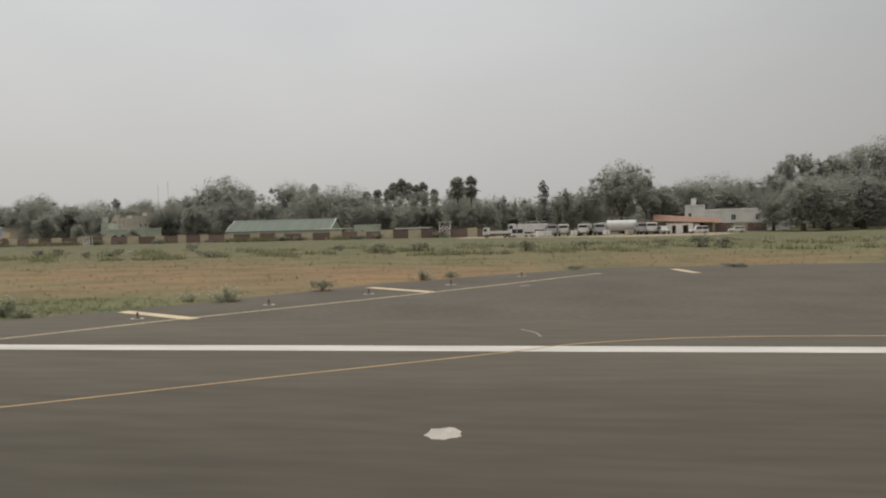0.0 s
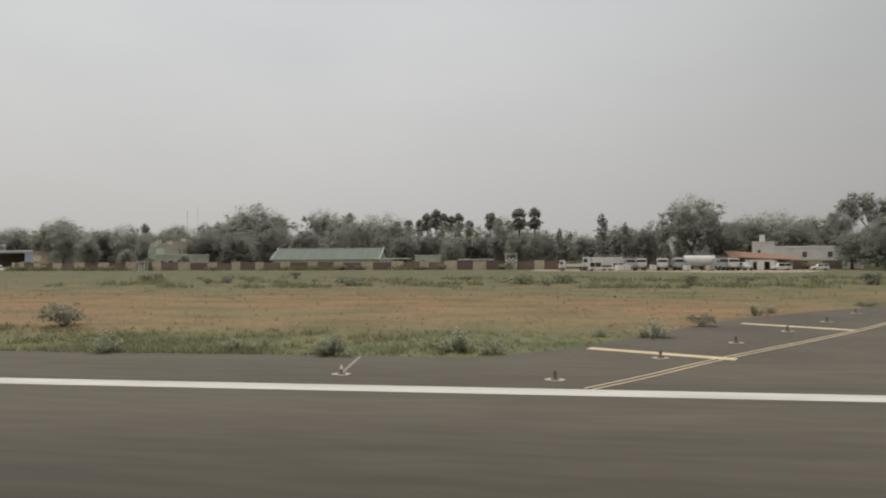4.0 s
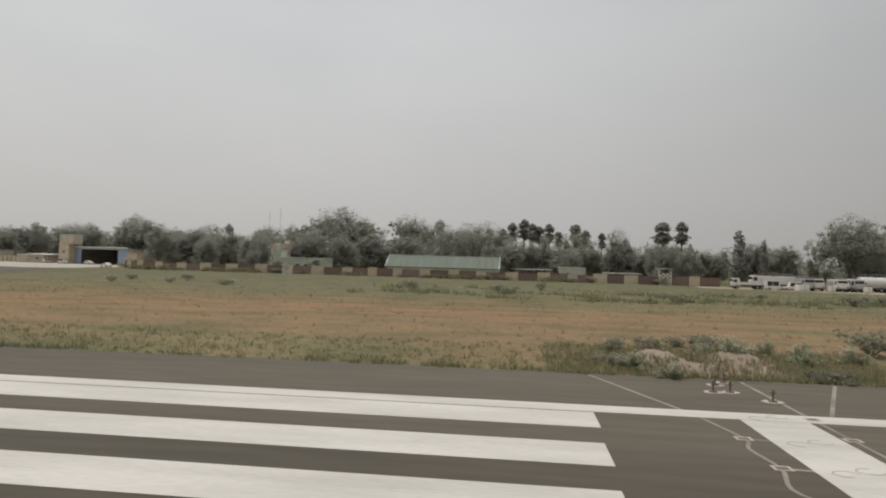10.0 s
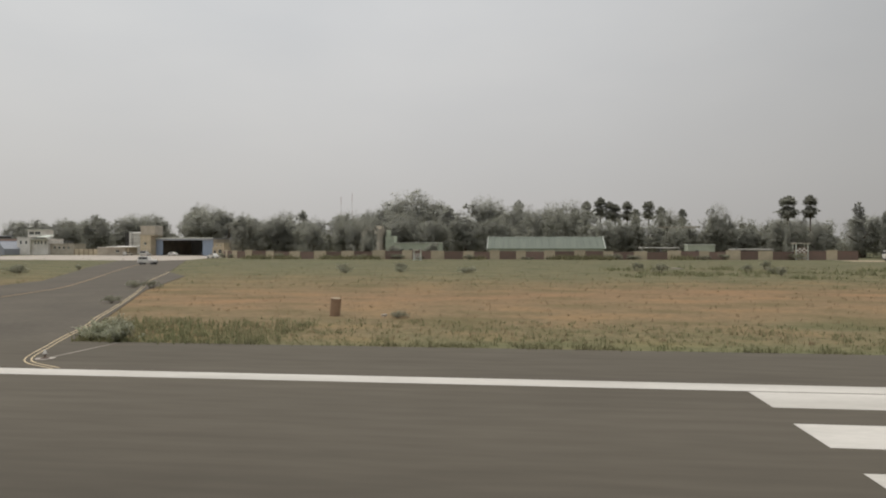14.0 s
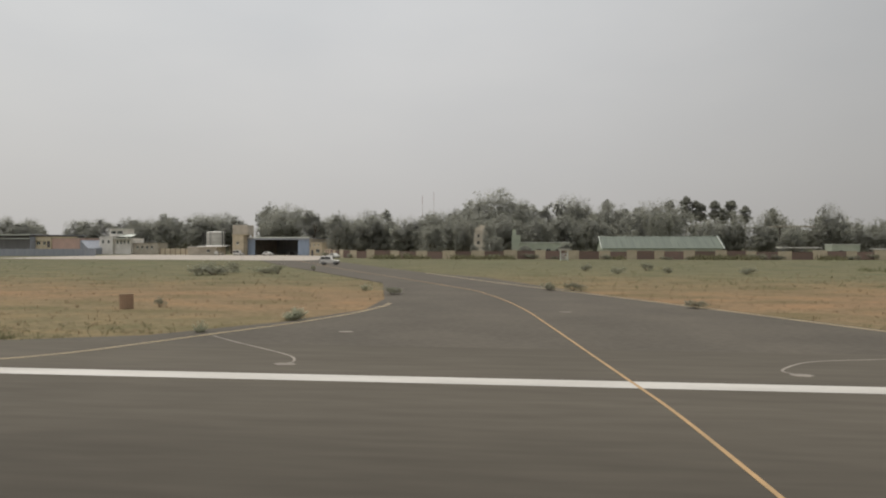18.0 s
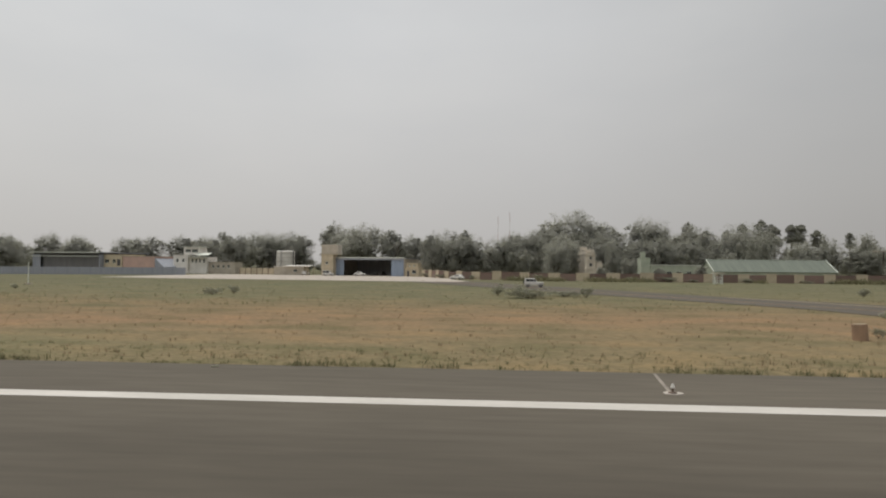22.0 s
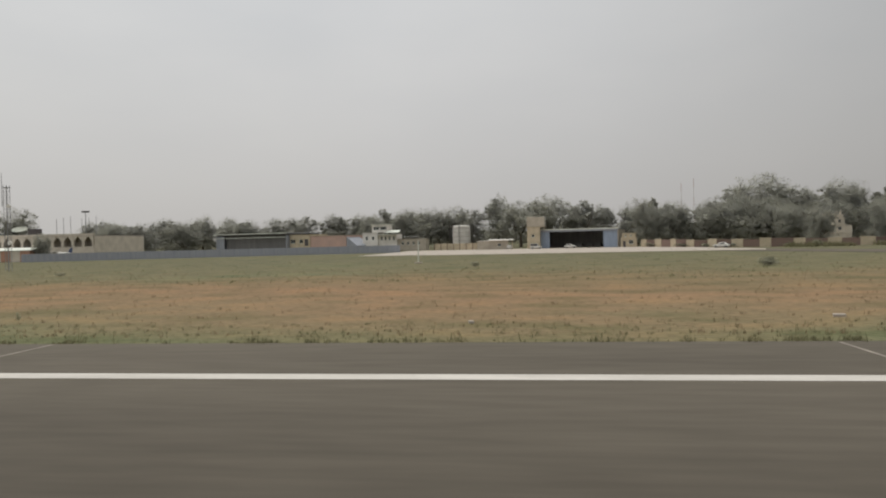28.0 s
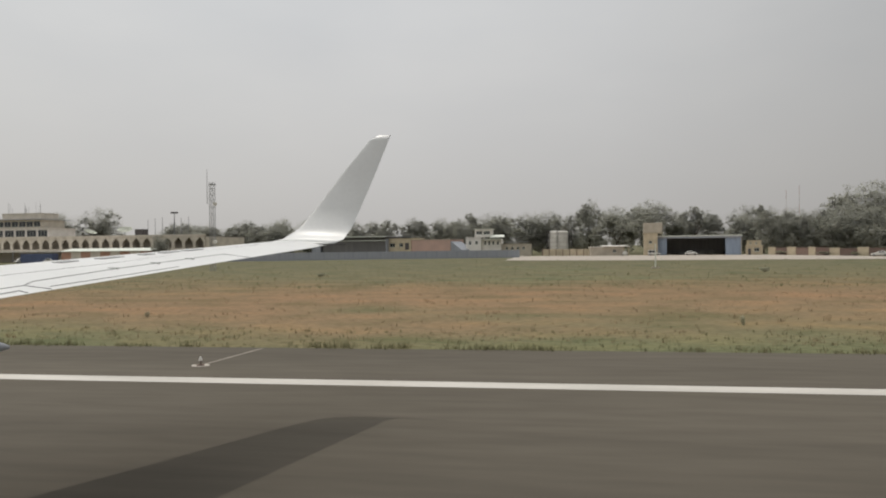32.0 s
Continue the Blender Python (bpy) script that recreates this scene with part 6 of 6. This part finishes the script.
lobes = []
for x in np.arange(-196, 165, 4.4):
    y = (252 if x < -70 else 262 if x < 0 else 240 if x < 30 else 228) + r.uniform(-7, 7)
    h = (9.6 if x < -92 else 15.2 if x < 2 else 11.0) + 1.3 * math.sin(x * 0.11) + r.uniform(-1.6, 1.8)
    lobes.append((x, y, h * 0.42, 4.6, 4.0, h * 0.5))
    lobes.append((x + r.uniform(-2, 2), y + r.uniform(-2, 2), h * 0.74, 2.7, 2.7, h * 0.27))
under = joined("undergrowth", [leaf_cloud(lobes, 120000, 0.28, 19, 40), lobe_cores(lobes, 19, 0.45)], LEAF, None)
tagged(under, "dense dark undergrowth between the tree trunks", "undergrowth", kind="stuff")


def bush(seed, kind):
    b = thing("bush", "low leafy green bush in the grass" if kind == "leafy" else "pale broad-leaved shrub at the runway edge", "bush")
    rnd = random.Random(seed)
    if kind == "leafy":
        lobes = [(rnd.uniform(-0.5, 0.5), rnd.uniform(-0.5, 0.5), rnd.uniform(0.25, 0.72), *(rnd.uniform(0.18, 0.36),) * 2, rnd.uniform(0.14, 0.28)) for _ in range(15)]
        joined("foliage", [leaf_cloud(lobes, 1100, 0.042, seed, 12, 0.5, 0.6)], LEAF_BUSH, b, -0.6)
        bm = bmesh.new()
        for _ in range(9):
            tube(bm, (0, 0, -0.05), (rnd.uniform(-0.5, 0.5), rnd.uniform(-0.5, 0.5), rnd.uniform(0.4, 0.75)), 0.014, 0.006, 5)
        part("stem", bm, BARK, b)
    else:
        bm = bmesh.new()
        pieces = []
        for _ in range(30):
            a, d = rnd.uniform(0, 6.28), rnd.uniform(0.05, 0.75)
            tip = Vector((d * math.cos(a), d * math.sin(a), rnd.uniform(0.35, 1.0) * (1.05 - 0.6 * d)))
            root = Vector((tip.x * 0.35, tip.y * 0.35, -0.05))
            tube(bm, root, tip, 0.011, 0.005, 4)
            for j in range(6):
                p = root.lerp(tip, 0.4 + 0.12 * j)
                for s in (0, 1):
                    g = a + j * 1.2 + s * 3.14
                    w = Vector((math.cos(g), math.sin(g), rnd.uniform(0.2, 0.9))).normalized()
                    u = w.cross(Vector((0, 0, 1))).normalized()
                    k = 0.135 * rnd.uniform(0.7, 1.15)
                    pieces.append((np.array([p, p + w * k * 0.5 + u * k * 0.33, p + w * k, p + w * k * 0.5 - u * k * 0.33]), [(0, 1, 2, 3)]))
        part("stem", bm, LEAF_PALE, b)
        joined("foliage", pieces, LEAF_PALE, b, -0.6)
    return b


BUSHES = [bush(90 + i, "leafy") for i in range(3)]
SHRUBS = [bush(95 + i, "pale") for i in range(3)]
rnd = random.Random(21)


def grow(protos, rows):
    for x, y, h, w in rows:
        m = pose(x, y, max(heap_height(x, y) - 0.09, -0.05), 0, 0, rnd.uniform(0, 360)) @ Matrix.Diagonal((w * 0.95, w * 0.95, h, 1))
        copy_thing(protos[rnd.randrange(len(protos))], m)


POLY_PAD = [(-24, 24.5), (-20.5, 24.7), (-16.2, 28.2), (-7.2, 40.1), (0.8, 47.5), (8.2, 52.6), (19, 54.2), (60, 57), (400, 70), (400, 24.5)]
POLY_TAXI = [(-115.9, 24.5), (-118.6, 30.1), (-130.2, 54), (-140.2, 80), (-149, 92), (-170, 135), (-188, 172), (-206, 172), (-190, 140), (-174.3, 110), (-163.6, 91.5), (-150, 67), (-145.8, 47), (-145.4, 39.1), (-148.1, 32.3), (-152.2, 26.8), (-158, 24.5)]


def inside(poly, x, y):
    hit = False
    for (x1, y1), (x2, y2) in zip(poly, poly[1:] + poly[:1]):
        if (y1 > y) != (y2 > y) and x < (x2 - x1) * (y - y1) / (y2 - y1) + x1:
            hit = not hit
    return hit



# bushes that show singly
grow(SHRUBS, ((-12.5, 32, 1.03, 1.47), (-15, 32.4, 0.68, 0.84), (-4, 44.2, 0.89, 1.33), (-2.3, 46.3, 0.75, 1.04),))
grow(BUSHES, ((-9.1, 37.3, 0.78, 1.32), (-19.1, 91.3, 1.69, 3.15), (-13.7, 94.7, 1.55, 2.86), (2.2, 88, 1.74, 2.35), (10.2, 91.8, 1.48, 2.46), (22.3, 100.8, 1.28, 2.28), (25, 90.5, 1.83, 2.62), (27.3, 87.4, 1.62, 2.15), (19.1, 52.7, 0.49, 1.46), (7, 53.3, 0.29, 1.58), (-27.6, 100.5, 1.13, 1.56), (-15.8, 85.1, 0.78, 1.3),))
grow(BUSHES, ((-44.9, 34.8, 1.55, 2.25), (-65.4, 99.7, 1.32, 1.56), (-42.5, 87.1, 1.1, 3.26),))
grow(SHRUBS, ((-42.6, 25.1, 0.79, 1.02), (-35.6, 25, 0.96, 1.13), (-52.1, 32.6, 0.76, 2.3), (-47.4, 31.2, 0.88, 1.57), (-53.2, 29.5, 0.99, 1.36), (-26, 25.1, 0.87, 1.52), (-21.4, 26.9, 1.02, 1.7), (-19.8, 26.2, 0.56, 1.06), (-29.9, 27.7, 0.55, 0.41),))
grow(SHRUBS, ((-56.6, 24.9, 0.67, 1.12), (-55.8, 32.1, 0.58, 0.95),))
grow(BUSHES, ((-54, 35.7, 0.58, 1.33), (-80, 103.9, 1.54, 1.75), (-63.5, 95, 1.2, 1.28), (-122.6, 92.3, 1.06, 1.61), (-115.2, 95.7, 0.98, 1.33), (-105.4, 93.4, 1.11, 2.25), (-78, 96.9, 1.49, 1.74), (-104.6, 35.4, 0.35, 1.15), (-64.2, 90.1, 1.34, 1.11), (-83.9, 24.8, 0.36, 1.31),))
grow(SHRUBS, ((-115.7, 25.9, 0.83, 1.5), (-117.2, 29.9, 0.78, 0.74), (-116.6, 28.4, 0.69, 1.32), (-114.2, 25.4, 0.84, 1.36), (-148.2, 34.3, 0.63, 1.63),))
grow(BUSHES, ((-133.5, 57.8, 0.82, 1.26), (-125.4, 41.9, 0.6, 1.06), (-131.5, 57.2, 0.84, 1.38), (-146, 51.1, 0.72, 1.27),))
grow(BUSHES, ((-158.67, 39.5, 0.66, 0.55), (-171.1, 89.3, 0.99, 3.43), (-177, 91.5, 1.72, 1.43), (-166.7, 96.9, 1.06, 0.88),))
grow(SHRUBS, ((-149.1, 55.6, 0.8, 0.99), (-147.7, 33.1, 0.59, 0.98), (-150.3, 28.1, 0.61, 0.59),))
grow(BUSHES, ((-180, 90.2, 1.8, 1.63), (-176, 83.5, 1.53, 5.07), (-168.6, 86.9, 1.46, 1.48), (-215.5, 86.9, 1.12, 1.2), (-216.8, 83.2, 1.09, 1.94), (-252.8, 95, 0.86, 0.99), (-313, 88.8, 0.5, 1.11), (-306.02, 36.2, 0.38, 0.25),))
grow(SHRUBS, ((-206.33, 27.2, 0.49, 0.68), (-208.93, 26.6, 0.33, 0.69), (-190.97, 24.2, 0.17, 0.25), (-273.58, 33.7, 0.5, 0.31),))
# climbers and scrub along the boundary wall
rnd = random.Random(33)
s = 6.0
while along(s):
    p = along(s)
    if not -18 < p.x < 38:
        grow(BUSHES, ((p.x, p.y - rnd.uniform(0.8, 1.6), rnd.uniform(0.8, 2.1), rnd.uniform(1.6, 4.2)),))
    s += rnd.uniform(5.0, 19.0)
# weeds on and round the soil heap
grow(SHRUBS, ((-57.6, 26.6, 0.8, 1.3), (-53.9, 31.4, 0.9, 1.2), (-50.2, 33.9, 0.8, 1.3), (-43.2, 26.9, 0.9, 1.4), (-48.6, 33.6, 0.8, 1.2), (-49.9, 30.2, 0.8, 1.2)))
grow(BUSHES, ((-57.7, 32.2, 0.8, 1.2), (-56.1, 32.4, 0.9, 1.1), (-53.2, 33.4, 1.0, 1.4), (-50.6, 26.0, 0.4, 1.6), (-58.4, 28.0, 0.5, 1.4)))

for b, (x, y, h, w) in zip(BUSHES + SHRUBS, ((-116.7, 103.7, 1.3, 2.0), (-125.9, 102.7, 1.2, 2.0), (-58.7, 111.3, 1.6, 2.2), (-26.5, 26.6, 0.8, 1.5), (-30.5, 26.2, 0.7, 1.4), (-115.9, 26.6, 0.7, 1.6))):
    b.matrix_basis = pose(x, y, -0.05) @ Matrix.Diagonal((w * 0.78, w * 0.78, h * 1.05, 1))

# ---- grass ----


def tufts(name, x0, x1, y0, y1, count, size, seed, material, keep, blades=7, label="grass", lift=None):
    r = np.random.RandomState(seed)
    x = r.uniform(x0, x1, count)
    y = y0 + (y1 - y0) * r.rand(count) ** 1.5
    ok = np.array([keep(a, b) for a, b in zip(x, y)])
    x, y = x[ok], y[ok]
    n = len(x)
    big = size * (0.5 + r.rand(n) ** 2 * 1.4)
    vs, fs = [], []
    ang = r.uniform(0, 6.28, (n, blades))
    lean = r.uniform(0.15, 0.9, (n, blades))
    tall = big[:, None] * r.uniform(0.5, 1.1, (n, blades))
    ox, oy = r.normal(scale=0.5, size=(n, blades)) * big[:, None], r.normal(scale=0.5, size=(n, blades)) * big[:, None]
    cx, cy = np.cos(ang), np.sin(ang)
    bx, by = x[:, None] + ox, y[:, None] + oy
    wdt = 0.09 * big[:, None]
    p0 = np.stack([bx - cy * wdt, by + cx * wdt, np.full_like(bx, -0.06)], -1)
    p1 = np.stack([bx + cy * wdt, by - cx * wdt, np.full_like(bx, -0.06)], -1)
    p2 = np.stack([bx + cx * lean * tall, by + cy * lean * tall, tall * (1.1 - 0.4 * lean)], -1)
    v = np.stack([p0, p1, p2], 2).reshape(-1, 3)
    if lift:
        up = np.array([lift(a, b) for a, b in zip(x, y)])
        v[:, 2] += np.repeat(up, blades * 3)
    f = np.arange(len(v)).reshape(-1, 3)
    ob = mesh_from(name, v.tolist(), f.tolist(), material, smooth=True)
    ob.data.normals_split_custom_set_from_vertices([(0, 0, 1)] * len(v))
    return tagged(ob, label, "grass", kind="stuff")


GRASS_GREEN = mat("green_grass_blades", (0.165, 0.172, 0.092), (0.205, 0.195, 0.112), 0.25, 0.9, fine=0.35, spec=0.1)
GRASS_VERGE = mat("verge_grass_blades", (0.146, 0.143, 0.080), (0.184, 0.168, 0.096), 0.25, 0.9, fine=0.35, spec=0.1)
GRASS_DRY = mat("dry_grass_blades", (0.245, 0.182, 0.112), (0.205, 0.155, 0.096), 0.12, 0.9, fine=0.35, spec=0.1)
def on_grass(x, y):
    return y > 24.85 and heap_height(x, y) < 0.5 and not inside(POLY_PAD, x, y) and not inside(POLY_TAXI, x, y)


tufts("grass", -122, 60, 24.7, 34, 9000, 0.13, 31, GRASS_GREEN, on_grass, label="green grass along the runway edge")
tufts("grass", -335, -122, 24.7, 31, 4200, 0.10, 30, GRASS_VERGE, on_grass, label="olive grass along the runway edge")
for blades in (GRASS_GREEN, GRASS_VERGE, GRASS_DRY):
    let_through(blades, 0.5)


def in_patches(x, y):
    """Uneven drifts of weeds that thin out from the edge."""
    k = math.sin(x * 0.41 + 0.6 * y) + math.sin(x * 0.93 - 1.1 * y + 2) + math.sin(x * 0.17 + 1)
    return on_grass(x, y) and heap_height(x, y) < 0.3 and k > 0.12 * (y - 25) + 0.1


def round_heap(x, y):
    """Weeds that leave the bare crest of the mound free."""
    return on_grass(x, y) and heap_height(x, y) < 0.44


tufts("grass", -62, -14, 24.9, 33, 3400, 0.2, 35, GRASS_GREEN, in_patches, 8, label="lush green weeds beside the runway")
tufts("grass", -61, -46.5, 25.0, 35, 1500, 0.2, 38, GRASS_GREEN, round_heap, 8, label="green weeds over the earth mound", lift=heap_height)
tufts("grass", -60, -47, 25.2, 34, 400, 0.2, 39, GRASS_DRY, round_heap, 7, label="dry stalks over the earth mound", lift=heap_height)
tufts("grass", -126, -108, 24.9, 32, 900, 0.26, 36, GRASS_GREEN, on_grass, 8, label="lush green weeds beside the taxiway corner")


def on_verge(x, y):
    """Clumps of uneven size along the very edge."""
    return on_grass(x, y) and math.sin(x * 0.9) + math.sin(x * 0.37 + 1) + math.sin(x * 2.3) > 0.2 and y < 25.0 + 0.5 * math.sin(x * 0.21) ** 2 + 0.4


tufts("grass", -335, -24, 24.6, 26.2, 9000, 0.17, 34, GRASS_VERGE, on_verge, 8, label="dark ragged grass clumps along the asphalt edge")
tufts("grass", -335, 60, 27, 90, 13000, 0.12, 32, GRASS_DRY, on_grass, 6, label="dry straw-coloured airfield grass")


def scrub_band(x, y):
    """Loose taller scrub far out in the field."""
    return math.sin(x * 0.31 + 0.2 * y) + math.sin(x * 0.13 - 0.31 * y + 2) + math.sin(x * 0.71 + 0.5 * y) > 0.55


def wall_scrub(x, y):
    """Patches of weeds along the foot of the boundary wall."""
    return math.sin(x * 0.21) + math.sin(x * 0.083 + 1.7) + 0.7 * math.sin(x * 0.57 + 0.4) > 0.5


tufts("grass", -180, -26, 183.5, 187.2, 2600, 1.0, 42, GRASS_VERGE, wall_scrub, 9, label="tall weeds along the boundary wall")
tufts("grass", -85, 60, 80, 118, 5200, 0.5, 41, GRASS_GREEN, scrub_band, 9, label="taller rough green scrub across the field")
tufts("grass", -420, 110, 62, 186, 7000, 0.2, 33, GRASS_GREEN, on_grass, 6, label="rough green grass far across the field")


# ---- the wing of the airliner, standing where the walk ends ----
wing = thing("aircraft_wing", "white airliner wing with a tall upturned tip", "wing", 0.58, 0, 0)
STATIONS = [(3, 2.79, -297.2, -292.3, 0.34), (6, 3.08, -295.5, -291.42, 0.31), (9, 3.37, -293.75, -290.52, 0.26), (12, 3.66, -292.1, -289.62, 0.18), (14.4, 3.88, -290.85, -288.9, 0.13), (15.2, 3.97, -290.4, -288.66, 0.10),
            (15.65, 4.08, -290.12, -288.56, 0.065), (15.95, 4.36, -289.78, -288.44, 0.045), (16.12, 4.85, -289.4, -288.26, 0.03), (16.28, 5.7, -288.78, -287.92, 0.0225), (16.42, 6.55, -288.1, -287.6, 0.015), (16.44, 6.67, -287.88, -287.55, 0.01)]


def wing_loft(stations):
    """Aerofoil sections joined from root to tip."""
    bm = bmesh.new()
    rings = []
    n = 14
    for i, (y, z, le, te, th) in enumerate(stations):
        a, b = stations[max(i - 1, 0)], stations[min(i + 1, len(stations) - 1)]
        span = Vector((0, b[0] - a[0], b[1] - a[1])).normalized()
        up = Vector((0, -span.z, span.y))
        ring = []
        for s in (1, -1):
            for j in range(n + 1) if s > 0 else range(n - 1, 0, -1):
                c = (j / n) ** 1.6
                h = th * 2.6 * (math.sqrt(c) * (1 - c) * 0.8 + 0.02 * (1 - c)) * (1.0 if s > 0 else -0.7)
                ring.append(bm.verts.new(Vector((le + (te - le) * c, y, z)) + up * h))
        rings.append(ring)
    for a, b in zip(rings, rings[1:]):
        for i in range(len(a)):
            bm.faces.new((a[i], a[(i + 1) % len(a)], b[(i + 1) % len(a)], b[i]))
    bm.faces.new(rings[0])
    bm.faces.new(rings[-1][::-1])
    bmesh.ops.recalc_face_normals(bm, faces=bm.faces[:])
    # a crisp trailing edge
    for a, b in zip(rings, rings[1:]):
        bm.edges.get((a[n], b[n])).smooth = False
    return bm


part("wing_panel", wing_loft(STATIONS[:6]), WING_WHITE, wing, smooth=True)
part("winglet", wing_loft(STATIONS[5:]), WING_WHITE, wing, "tall curved white winglet", smooth=True)


def on_wing(y, c, lift=0.012):
    """A point on the upper skin at y, the share c of the chord behind the leading edge."""
    for a, b in zip(STATIONS, STATIONS[1:]):
        if a[0] <= y <= b[0]:
            t = (y - a[0]) / (b[0] - a[0])
            z, le, te, th = (p + (q - p) * t for p, q in zip(a[1:], b[1:]))
            return Vector((le + (te - le) * c, y, z + th * 2.6 * (math.sqrt(c) * (1 - c) * 0.8 + 0.02 * (1 - c)) + lift))


def seam(points, r=0.012):
    bm = bmesh.new()
    p = [on_wing(*q, 0.0) for q in points]
    for a, b in zip(p, p[1:]):
        for i in range(6):
            tube(bm, a.lerp(b, i / 6), a.lerp(b, (i + 1) / 6), r, n=4)
    part("seam", bm, SEAM, wing)


seam([(4, 0.66), (8.85, 0.65), (10.6, 0.64), (14.2, 0.46)], 0.005)
seam([(8.6, 0.87), (8.8, 0.835), (10.15, 0.805), (12.4, 0.775), (12.45, 0.99)], 0.008)
seam([(8.7, 0.95), (9.9, 0.955), (10.9, 0.95)], 0.007)
seam([(4.0, 0.84), (8.25, 0.88), (8.55, 0.88), (8.6, 0.99)], 0.008)
seam([(4.0, 0.93), (8.05, 0.95), (8.3, 0.945), (8.28, 0.99)], 0.008)
for y in (10.15, 10.9, 11.6):
    q = on_wing(y, 0.77)
    part("hinge_fairing", bevelled(boxes((q.x - 0.04, q.x + 0.14, y - 0.03, y + 0.03, q.z - 0.03, q.z + 0.004)), 0.006), WING_WHITE, wing)
# the painted registration on the upper skin, as plain bars
for y0, y1 in ((10.2, 10.5), (10.85, 11.25), (11.6, 11.82), (11.98, 12.34), (12.46, 12.84)):
    bm = bmesh.new()
    corners = [on_wing(y, c, 0.012) for y, c in ((y0, 0.39), (y1, 0.37), (y1, 0.44), (y0, 0.46))]
    lower = [v - Vector((0, 0, 0.016)) for v in corners]
    t_, l_ = [bm.verts.new(v) for v in corners], [bm.verts.new(v) for v in lower]
    bm.faces.new(t_)
    bm.faces.new(l_[::-1])
    for i in range(4):
        bm.faces.new((t_[i], l_[i], l_[(i + 1) % 4], t_[(i + 1) % 4]))
    bmesh.ops.recalc_face_normals(bm, faces=bm.faces[:])
    part("painted_bar", bm, BAR_GREY, wing)
# flap track fairing under the wing
bm = bmesh.new()
rings = []
for c, rr in ((0, 0.03), (0.2, 0.2), (0.45, 0.26), (0.75, 0.2), (0.93, 0.1), (1.0, 0.02)):
    x = -293.6 + 4.1 * c
    rings.append([bm.verts.new((x, 6.5 + rr * 0.75 * math.cos(0.6283 * i), 2.86 + rr * math.sin(0.6283 * i))) for i in range(10)])
for a, b in zip(rings, rings[1:]):
    for i in range(10):
        bm.faces.new((a[i], a[(i + 1) % 10], b[(i + 1) % 10], b[i]))
bm.faces.new(rings[0][::-1])
bm.faces.new(rings[-1])
part("flap_fairing", bm, WING_GREY, wing, "grey flap track fairing", smooth=True)
bm = bmesh.new()
tube(bm, (-289.6, 14.9, 3.97), (-288.3, 14.95, 3.95), 0.02, 0.012, 5)
part("static_wick", bm, SEAM, wing)
